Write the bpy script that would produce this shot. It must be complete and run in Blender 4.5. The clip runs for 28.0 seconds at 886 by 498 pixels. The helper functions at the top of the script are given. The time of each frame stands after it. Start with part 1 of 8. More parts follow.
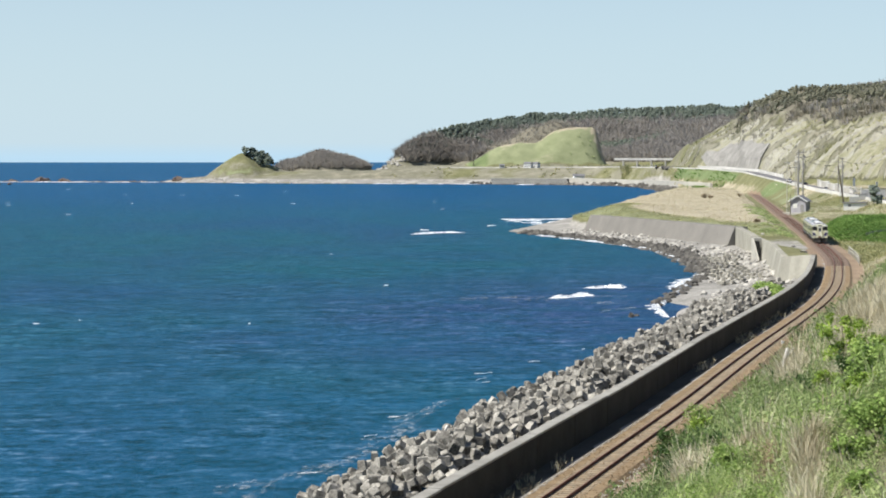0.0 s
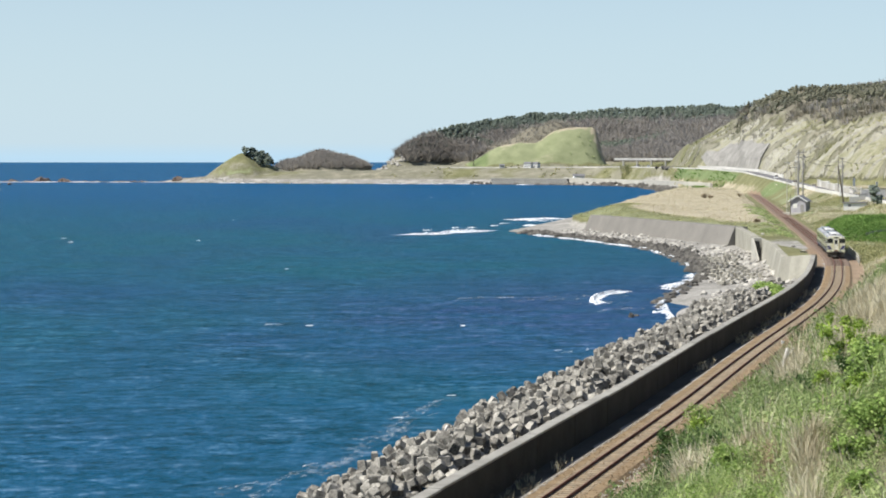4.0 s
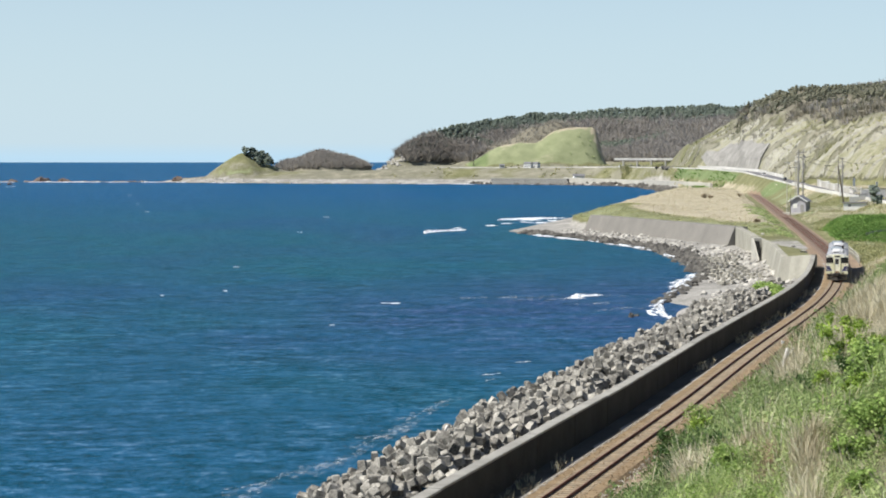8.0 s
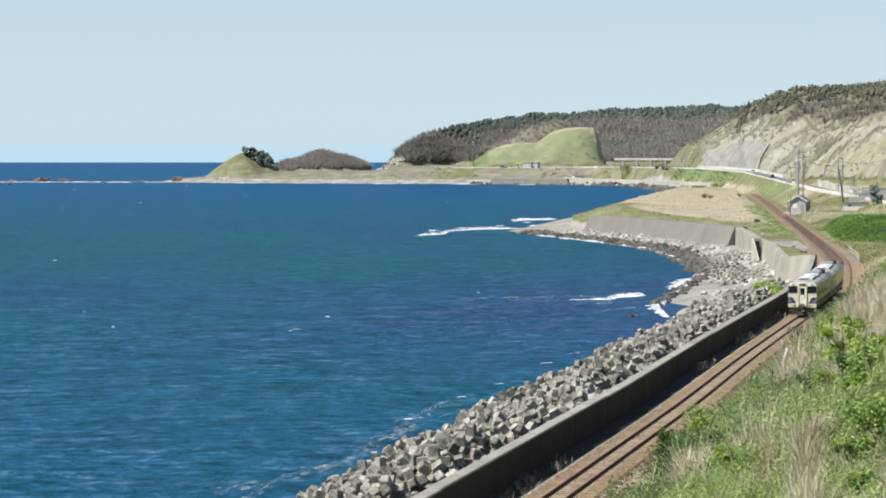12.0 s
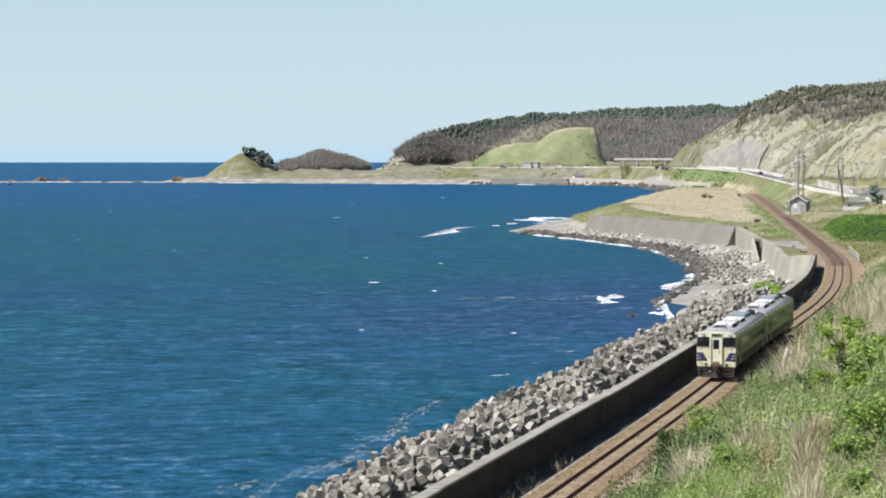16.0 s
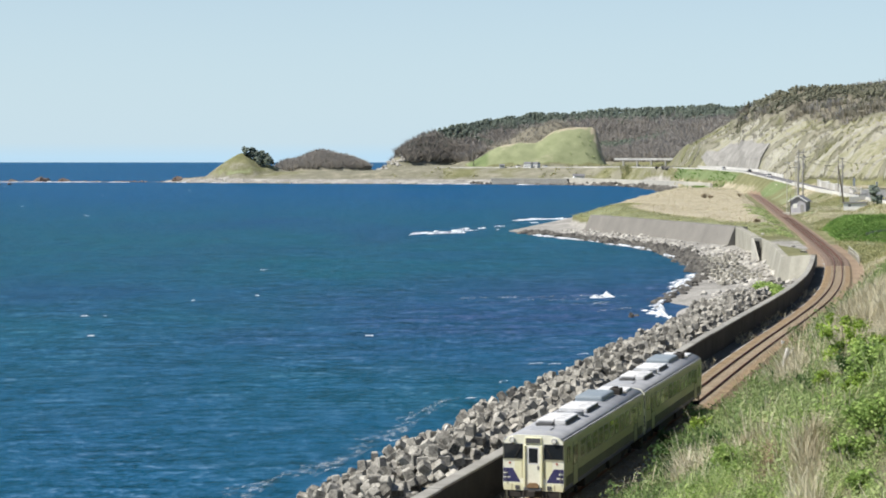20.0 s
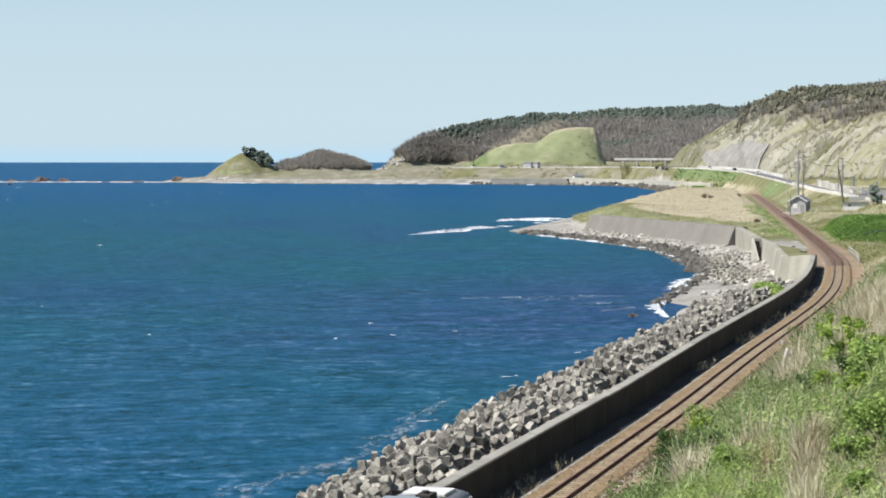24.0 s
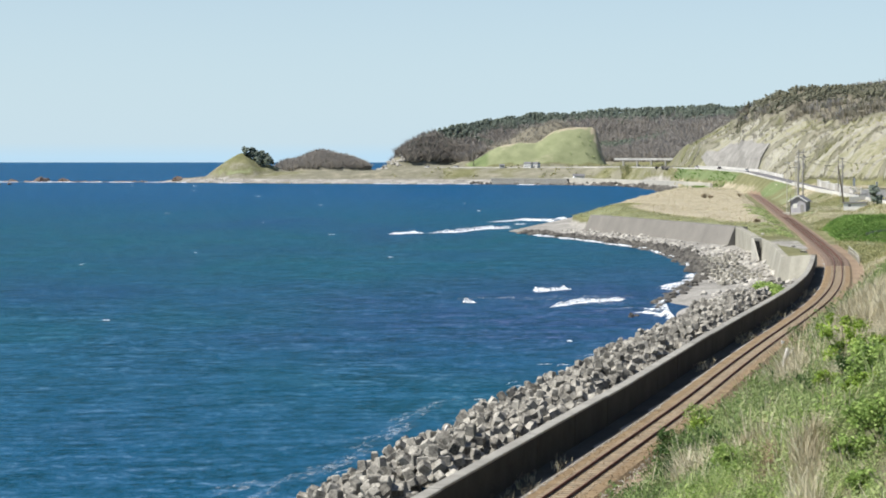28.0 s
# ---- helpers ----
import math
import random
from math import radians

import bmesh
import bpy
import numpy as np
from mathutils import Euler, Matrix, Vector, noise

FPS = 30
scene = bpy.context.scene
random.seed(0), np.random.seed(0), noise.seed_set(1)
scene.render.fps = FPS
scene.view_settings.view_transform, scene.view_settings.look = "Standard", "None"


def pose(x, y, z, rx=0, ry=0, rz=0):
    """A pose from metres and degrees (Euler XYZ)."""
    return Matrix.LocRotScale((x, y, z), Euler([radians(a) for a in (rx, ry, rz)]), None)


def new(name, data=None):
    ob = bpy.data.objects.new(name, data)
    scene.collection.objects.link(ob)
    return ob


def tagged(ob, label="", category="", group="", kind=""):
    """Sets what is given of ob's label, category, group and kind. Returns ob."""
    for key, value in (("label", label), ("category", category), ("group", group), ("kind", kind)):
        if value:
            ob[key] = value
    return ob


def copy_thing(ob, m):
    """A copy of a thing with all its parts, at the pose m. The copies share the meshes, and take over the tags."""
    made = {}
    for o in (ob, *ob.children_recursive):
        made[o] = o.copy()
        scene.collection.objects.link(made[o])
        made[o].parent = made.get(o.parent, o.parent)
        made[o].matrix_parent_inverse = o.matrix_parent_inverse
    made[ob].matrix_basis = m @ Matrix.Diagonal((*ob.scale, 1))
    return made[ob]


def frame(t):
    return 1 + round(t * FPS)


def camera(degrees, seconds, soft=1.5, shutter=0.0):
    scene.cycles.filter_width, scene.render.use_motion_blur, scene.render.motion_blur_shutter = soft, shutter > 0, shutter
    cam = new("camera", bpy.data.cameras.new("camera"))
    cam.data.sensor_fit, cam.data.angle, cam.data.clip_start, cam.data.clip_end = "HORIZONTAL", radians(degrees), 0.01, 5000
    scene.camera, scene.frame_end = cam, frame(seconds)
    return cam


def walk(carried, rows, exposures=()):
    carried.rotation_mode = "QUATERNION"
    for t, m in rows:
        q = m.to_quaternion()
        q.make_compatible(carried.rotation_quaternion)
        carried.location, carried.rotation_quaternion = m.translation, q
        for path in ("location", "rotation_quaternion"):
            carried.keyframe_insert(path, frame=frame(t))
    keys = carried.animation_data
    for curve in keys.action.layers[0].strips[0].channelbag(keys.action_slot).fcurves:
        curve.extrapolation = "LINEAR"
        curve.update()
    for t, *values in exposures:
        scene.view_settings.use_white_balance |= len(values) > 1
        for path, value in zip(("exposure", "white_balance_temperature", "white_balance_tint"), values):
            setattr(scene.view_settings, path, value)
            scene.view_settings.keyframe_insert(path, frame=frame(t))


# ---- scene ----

# ---------------------------------------------------------------- camera
EYE_HEIGHT = 16.5          # above the rail heads, which lie at z = 0
SEA = -4.5                 # sea level
cam = camera(24.0, 28.0, 1.9)
stand = pose(0, 0, EYE_HEIGHT, 90 - 2.524, 0, 0)
walk(cam, [(0.0, stand), (28.0, stand)])

# ---------------------------------------------------------------- light
SUN_FROM = Vector((-0.965, -0.26, 0.0)).normalized()
SUN_UP = radians(51)
world = bpy.data.worlds.new("sky")
scene.world = world
world.use_nodes = True
wn = world.node_tree
sky = wn.nodes.new("ShaderNodeTexSky")
sky.sky_type = "NISHITA"
sky.sun_disc = False
sky.sun_elevation = SUN_UP
sky.sun_rotation = math.atan2(SUN_FROM.x, SUN_FROM.y)
sky.air_density, sky.dust_density, sky.ozone_density = 0.8, 0.3, 1.0
wn.nodes["Background"].inputs["Strength"].default_value = 0.085
# pale sea haze low over the horizon
way = wn.nodes.new("ShaderNodeTexCoord")
split = wn.nodes.new("ShaderNodeSeparateXYZ")
wn.links.new(way.outputs["Generated"], split.inputs[0])
haze = wn.nodes.new("ShaderNodeMapRange")
haze.inputs["From Min"].default_value, haze.inputs["From Max"].default_value = 0.0, 0.24
haze.inputs["To Min"].default_value, haze.inputs["To Max"].default_value = 0.92, 0.0
wn.links.new(split.outputs["Z"], haze.inputs["Value"])
veil = wn.nodes.new("ShaderNodeMix")
veil.data_type = "RGBA"
veil.inputs["B"].default_value = (5.15, 6.70, 7.70, 1)
wn.links.new(haze.outputs["Result"], veil.inputs["Factor"])
wn.links.new(sky.outputs[0], veil.inputs["A"])
# a thin bluer band where the sky meets the sea
low = wn.nodes.new("ShaderNodeMapRange")
low.inputs["From Min"].default_value, low.inputs["From Max"].default_value = 0.0, 0.007
low.inputs["To Min"].default_value, low.inputs["To Max"].default_value = 0.42, 0.0
wn.links.new(split.outputs["Z"], low.inputs["Value"])
band = wn.nodes.new("ShaderNodeMix")
band.data_type = "RGBA"
band.inputs["B"].default_value = (3.9, 6.6, 9.0, 1)
wn.links.new(low.outputs["Result"], band.inputs["Factor"])
wn.links.new(veil.outputs["Result"], band.inputs["A"])
wn.links.new(band.outputs["Result"], wn.nodes["Background"].inputs["Color"])
sun = new("sun", bpy.data.lights.new("sun", "SUN"))
sun.data.energy, sun.data.angle, sun.data.color = 5.0, radians(0.55), (1.0, 0.95, 0.87)
sun_dir = Vector((SUN_FROM.x * math.cos(SUN_UP), SUN_FROM.y * math.cos(SUN_UP), math.sin(SUN_UP)))
sun.matrix_world = Matrix.Translation((0, 0, 300)) @ sun_dir.to_track_quat("Z", "Y").to_matrix().to_4x4()
scene.view_settings.exposure = 0.40


# ---------------------------------------------------------------- materials
def material(name, rough=0.8, metal=0.0, spec=0.5):
    m = bpy.data.materials.new(name)
    m.use_nodes = True
    b = m.node_tree.nodes["Principled BSDF"]
    b.inputs["Roughness"].default_value = rough
    b.inputs["Metallic"].default_value = metal
    b.inputs["Specular IOR Level"].default_value = spec
    return m, m.node_tree, b


def coords(nt, kind="Object", scale=(1, 1, 1)):
    c = nt.nodes.new("ShaderNodeTexCoord")
    mp = nt.nodes.new("ShaderNodeMapping")
    mp.inputs["Scale"].default_value = scale
    nt.links.new(c.outputs[kind], mp.inputs["Vector"])
    return mp.outputs["Vector"]


def noise_node(nt, vec, scale, detail=4.0, rough=0.55):
    n = nt.nodes.new("ShaderNodeTexNoise")
    n.inputs["Scale"].default_value, n.inputs["Detail"].default_value, n.inputs["Roughness"].default_value = scale, detail, rough
    nt.links.new(vec, n.inputs["Vector"])
    return n.outputs["Fac"]


def ramp(nt, fac, stops):
    r = nt.nodes.new("ShaderNodeValToRGB")
    el = r.color_ramp.elements
    while len(el) < len(stops):
        el.new(0.5)
    for e, (p, c) in zip(el, stops):
        e.position, e.color = p, (*c, 1) if len(c) == 3 else c
    nt.links.new(fac, r.inputs["Fac"])
    return r.outputs["Color"]


def mix(nt, fac, a, b, kind="MIX"):
    n = nt.nodes.new("ShaderNodeMix")
    n.data_type, n.blend_type = "RGBA", kind
    for socket, v in ((n.inputs["Factor"], fac), (n.inputs["A"], a), (n.inputs["B"], b)):
        if isinstance(v, (int, float)):
            socket.default_value = v
        elif isinstance(v, tuple):
            socket.default_value = (*v, 1)
        else:
            nt.links.new(v, socket)
    return n.outputs["Result"]


def maths(nt, op, a, b=0.0, c=0.0):
    n = nt.nodes.new("ShaderNodeMath")
    n.operation = op
    for socket, v in zip(n.inputs, (a, b, c)):
        if isinstance(v, (int, float)):
            socket.default_value = v
        else:
            nt.links.new(v, socket)
    return n.outputs["Value"]


def bump(nt, b, height, strength=0.5, dist=0.05):
    n = nt.nodes.new("ShaderNodeBump")
    n.inputs["Strength"].default_value, n.inputs["Distance"].default_value = strength, dist
    nt.links.new(height, n.inputs["Height"])
    nt.links.new(n.outputs["Normal"], b.inputs["Normal"])


def speckled(name, dark, light, scale=6.0, fine=40.0, rough=0.85, bumps=0.4, dist=0.03, per="", vary=0.25, metal=0.0, spec=0.4, kind="Object", span=(0.30, 0.70)):
    """Two-scale mottled surface; per: 'object' or 'island' varies the tone piece by piece."""
    m, nt, b = material(name, rough, metal, spec)
    v = coords(nt, kind)
    broad, grain = noise_node(nt, v, scale, 5), noise_node(nt, v, fine, 3)
    f = maths(nt, "ADD", maths(nt, "MULTIPLY", broad, 0.65), maths(nt, "MULTIPLY", grain, 0.35))
    col = ramp(nt, f, [(span[0], dark), (span[1], light)])
    if per:
        if per == "object":
            r = nt.nodes.new("ShaderNodeObjectInfo").outputs["Random"]
        else:
            r = nt.nodes.new("ShaderNodeNewGeometry").outputs["Random Per Island"]
        tone = ramp(nt, r, [(0.0, (1 - vary,) * 3), (1.0, (1 + vary,) * 3)])
        col = mix(nt, 1.0, col, tone, "MULTIPLY")
    nt.links.new(col, b.inputs["Base Color"])
    bump(nt, b, f, bumps, dist)
    return m


def foliage(name, dark, mid, light, scale=0.35, trans=0.35):
    m, nt, b = material(name, 0.6, 0, 0.25)
    r = nt.nodes.new("ShaderNodeNewGeometry").outputs["Random Per Island"]
    broad = noise_node(nt, coords(nt), scale, 3)
    spread = nt.nodes.new("ShaderNodeMapRange")
    spread.inputs["From Min"].default_value, spread.inputs["From Max"].default_value = 0.34, 0.66
    nt.links.new(broad, spread.inputs["Value"])
    f = maths(nt, "ADD", maths(nt, "MULTIPLY", r, 0.5), maths(nt, "MULTIPLY", spread.outputs["Result"], 0.5))
    col = ramp(nt, f, [(0.15, dark), (0.5, mid), (0.85, light)])
    nt.links.new(col, b.inputs["Base Color"])
    if trans:
        t = nt.nodes.new("ShaderNodeBsdfTranslucent")
        nt.links.new(col, t.inputs["Color"])
        s = nt.nodes.new("ShaderNodeMixShader")
        s.inputs["Fac"].default_value = trans
        nt.links.new(b.outputs[0], s.inputs[1])
        nt.links.new(t.outputs[0], s.inputs[2])
        nt.links.new(s.outputs[0], nt.nodes["Material Output"].inputs["Surface"])
    return m


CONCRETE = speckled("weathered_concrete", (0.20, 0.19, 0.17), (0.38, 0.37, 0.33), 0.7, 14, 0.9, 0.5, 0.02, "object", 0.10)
# aged concrete with shade put into its colour, for wall face, stairs and rib gaps
CONCRETE_SHADED = speckled("aged_shaded_concrete", (0.016, 0.0155, 0.015), (0.052, 0.050, 0.047), 0.45, 6, 0.95, 0.5, 0.02, "object", 0.15)
CONCRETE_GREY = speckled("grey_revetment_concrete", (0.145, 0.138, 0.125), (0.23, 0.218, 0.195), 0.15, 5, 0.92, 0.4, 0.02, "object", 0.03)
CONCRETE_PALE = speckled("pale_concrete", (0.33, 0.32, 0.28), (0.52, 0.50, 0.44), 0.5, 9, 0.9, 0.4, 0.02, "object", 0.08)
CONCRETE_QUAY = speckled("stained_quay_concrete", (0.22, 0.213, 0.175), (0.39, 0.375, 0.315), 0.25, 4, 0.92, 0.5, 0.03, "object", 0.10)
BLOCK = speckled("block_concrete", (0.07, 0.066, 0.056), (0.35, 0.333, 0.285), 1.6, 20, 0.92, 0.6, 0.03, "object", 0.30, span=(0.38, 0.60))
BLOCK_FAR = speckled("block_concrete_joined", (0.075, 0.071, 0.06), (0.42, 0.40, 0.35), 0.9, 10, 0.92, 0.6, 0.03, "island", 0.30, span=(0.38, 0.60))
BLOCK_PALE = speckled("bleached_block_concrete", (0.24, 0.23, 0.195), (0.44, 0.42, 0.36), 1.2, 14, 0.92, 0.5, 0.02, "island", 0.2)
ROCK_DARK = speckled("wet_rock", (0.035, 0.033, 0.030), (0.15, 0.14, 0.12), 0.5, 5, 0.75, 0.8, 0.1, "island", 0.3)
BALLAST = speckled("rusty_ballast", (0.125, 0.085, 0.046), (0.325, 0.24, 0.14), 0.8, 7, 0.95, 0.9, 0.05)
# darker beyond the bend, coloured to fit the camera's view of the far track
BALLAST_FAR = speckled("far_ballast", (0.11, 0.076, 0.056), (0.225, 0.165, 0.125), 0.8, 7, 0.95, 0.9, 0.05)
SLEEPER_FAR = speckled("dark_far_sleeper", (0.12, 0.085, 0.065), (0.22, 0.165, 0.13), 2.0, 20, 0.9, 0.5, 0.01)
STONES = speckled("ballast_stones", (0.14, 0.093, 0.052), (0.33, 0.24, 0.14), 0.8, 9, 0.95, 0.3, 0.01, "island", 0.3)
GRAVEL = speckled("grey_gravel", (0.26, 0.24, 0.21), (0.50, 0.475, 0.42), 1.2, 9, 0.95, 0.3, 0.01, "island", 0.45)
SLEEPER = speckled("old_sleeper", (0.20, 0.165, 0.12), (0.40, 0.345, 0.26), 2.0, 30, 0.9, 0.5, 0.01, "object", 0.2)
RAIL = speckled("rusty_rail", (0.09, 0.032, 0.02), (0.18, 0.07, 0.045), 2.0, 30, 0.7, 0.3, 0.004, metal=0.2)
RAIL_HEAD = speckled("worn_rail_head", (0.14, 0.065, 0.045), (0.24, 0.125, 0.09), 2.0, 30, 0.5, 0.2, 0.002, metal=0.2)
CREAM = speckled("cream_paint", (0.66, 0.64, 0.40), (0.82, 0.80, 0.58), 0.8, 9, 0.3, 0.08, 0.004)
DARK_OLIVE = speckled("dark_olive_grey", (0.05, 0.05, 0.038), (0.14, 0.138, 0.10), 0.6, 6, 0.6, 0.1, 0.005)
# CREAM made darker, so the side's shade is part of the paint
CREAM_SHADED = speckled("shaded_cream_paint", (0.27, 0.275, 0.14), (0.42, 0.42, 0.25), 0.5, 6, 0.3, 0.08, 0.004)
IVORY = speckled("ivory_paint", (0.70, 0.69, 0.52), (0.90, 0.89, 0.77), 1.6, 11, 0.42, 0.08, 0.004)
NAVY = speckled("navy_paint", (0.035, 0.035, 0.10), (0.055, 0.055, 0.14), 0.8, 9, 0.4, 0.08, 0.004)
ROOF_GREY = speckled("grey_roof_paint", (0.24, 0.25, 0.27), (0.36, 0.37, 0.39), 0.9, 12, 0.7, 0.2, 0.01)
UNIT_WHITE = speckled("white_unit_paint", (0.52, 0.52, 0.52), (0.76, 0.76, 0.75), 1.4, 12, 0.5, 0.1, 0.005)
RUST = speckled("brown_rust", (0.16, 0.10, 0.05), (0.33, 0.21, 0.11), 3.0, 25, 0.85, 0.3, 0.005)
RUST_THIN = speckled("rust_streak", (0.38, 0.33, 0.18), (0.60, 0.56, 0.36), 4.0, 25, 0.7, 0.1, 0.003)
GRIME_PALE = speckled("pale_grime", (0.28, 0.27, 0.18), (0.46, 0.44, 0.31), 3.0, 20, 0.7, 0.1, 0.003)
TANK = speckled("blue_grey_tank", (0.18, 0.22, 0.25), (0.29, 0.33, 0.36), 0.8, 10, 0.5, 0.1, 0.005)
UNDER = speckled("sooty_underframe", (0.018, 0.016, 0.014), (0.06, 0.052, 0.045), 2.0, 20, 0.8, 0.4, 0.01)
STEEL = speckled("bare_steel", (0.25, 0.24, 0.23), (0.42, 0.41, 0.40), 3.0, 30, 0.4, 0.2, 0.005, metal=0.8)
GRILLE = speckled("dark_grille", (0.05, 0.05, 0.05), (0.12, 0.12, 0.12), 3.0, 30, 0.7, 0.2, 0.005)
WHITE = speckled("white_paint", (0.68, 0.68, 0.66), (0.82, 0.82, 0.80), 0.6, 8, 0.6, 0.1, 0.005)
DARK_PLASTER = speckled("grey_boards", (0.16, 0.16, 0.165), (0.30, 0.30, 0.31), 1.0, 10, 0.85, 0.3, 0.01)
# boards of the hut's front, with the sunlight put into a paler colour
LILAC_LIT = speckled("sunlit_lilac_boards", (0.30, 0.29, 0.31), (0.46, 0.45, 0.475), 1.0, 10, 0.85, 0.3, 0.01)
SLATE = speckled("roof_sheet", (0.13, 0.13, 0.14), (0.24, 0.24, 0.25), 1.0, 10, 0.7, 0.2, 0.01)
WOOD_POLE = speckled("grey_pole", (0.20, 0.19, 0.18), (0.36, 0.35, 0.33), 2.0, 20, 0.8, 0.2, 0.01)
DRIFTWOOD = speckled("bleached_driftwood", (0.50, 0.47, 0.42), (0.74, 0.71, 0.66), 2.0, 20, 0.85, 0.5, 0.02)
ASPHALT = speckled("worn_asphalt", (0.10, 0.10, 0.105), (0.20, 0.20, 0.205), 0.3, 8, 0.9, 0.2, 0.01)
BARK = speckled("bark", (0.05, 0.04, 0.03), (0.14, 0.11, 0.085), 3.0, 18, 0.9, 0.6, 0.03)
LEAF = foliage("bush_leaves", (0.13, 0.20, 0.05), (0.32, 0.455, 0.13), (0.58, 0.69, 0.26), 0.35, 0.42)
LEAF_YOUNG = foliage("young_leaves", (0.11, 0.17, 0.03), (0.31, 0.45, 0.075), (0.56, 0.68, 0.16))
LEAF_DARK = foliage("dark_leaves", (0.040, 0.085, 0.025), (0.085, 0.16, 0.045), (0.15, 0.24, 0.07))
HERB = foliage("green_herbs", (0.14, 0.20, 0.07), (0.325, 0.42, 0.165), (0.58, 0.65, 0.32), 0.15, 0.42)
STRAW = foliage("dry_grass", (0.35, 0.305, 0.20), (0.56, 0.51, 0.355), (0.74, 0.70, 0.535), 0.3, 0.25)
TWIGS = foliage("brown_twigs", (0.16, 0.12, 0.07), (0.29, 0.225, 0.14), (0.42, 0.34, 0.22), 0.3, 0.1)
WEEDS = foliage("dark_weeds", (0.06, 0.105, 0.036), (0.18, 0.265, 0.09), (0.36, 0.43, 0.19), 0.3)
OLIVE = foliage("olive_grass", (0.20, 0.21, 0.09), (0.34, 0.345, 0.165), (0.47, 0.45, 0.25), 0.12)
BANK_GRASS = foliage("bank_grass_blades", (0.25, 0.27, 0.12), (0.38, 0.39, 0.19), (0.48, 0.47, 0.26), 0.12)
HEDGE = foliage("hedge_leaves", (0.08, 0.16, 0.035), (0.16, 0.28, 0.065), (0.26, 0.39, 0.11), 0.1)
# distance haze is put into the pine and bare-wood colours, paler and greyer
PINE = foliage("hazed_pine_needles", (0.205, 0.245, 0.208), (0.245, 0.29, 0.238), (0.29, 0.34, 0.268), 0.02, 0.5)
BARE = foliage("hazed_bare_woods", (0.33, 0.315, 0.29), (0.38, 0.36, 0.33), (0.43, 0.405, 0.365), 0.02, 0.5)
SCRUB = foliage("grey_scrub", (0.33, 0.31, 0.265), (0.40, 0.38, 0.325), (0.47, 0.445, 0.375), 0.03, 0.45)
BARE_DIM = foliage("dim_hazed_woods", (0.29, 0.272, 0.25), (0.345, 0.325, 0.297), (0.41, 0.385, 0.35), 0.02, 0.45)
RIDGE_SCRUB = foliage("ridge_scrub_twigs", (0.23, 0.215, 0.165), (0.28, 0.262, 0.20), (0.34, 0.32, 0.245), 0.03, 0.4)
RIDGE = foliage("ridge_trees", (0.20, 0.21, 0.155), (0.255, 0.258, 0.185), (0.32, 0.318, 0.225), 0.03, 0.45)
GLASS_DARK, _nt, _b = material("window_glass", 0.06, 0, 0.6)
_b.inputs["Base Color"].default_value = (0.02, 0.024, 0.028, 1)
LAMP_GLASS, _nt, _b = material("lamp_lens", 0.12, 0.0, 0.6)
_b.inputs["Base Color"].default_value = (0.75, 0.74, 0.68, 1)
RED_LENS, _nt, _b = material("red_lens", 0.2, 0.0, 0.5)
_b.inputs["Base Color"].default_value = (0.35, 0.02, 0.015, 1)


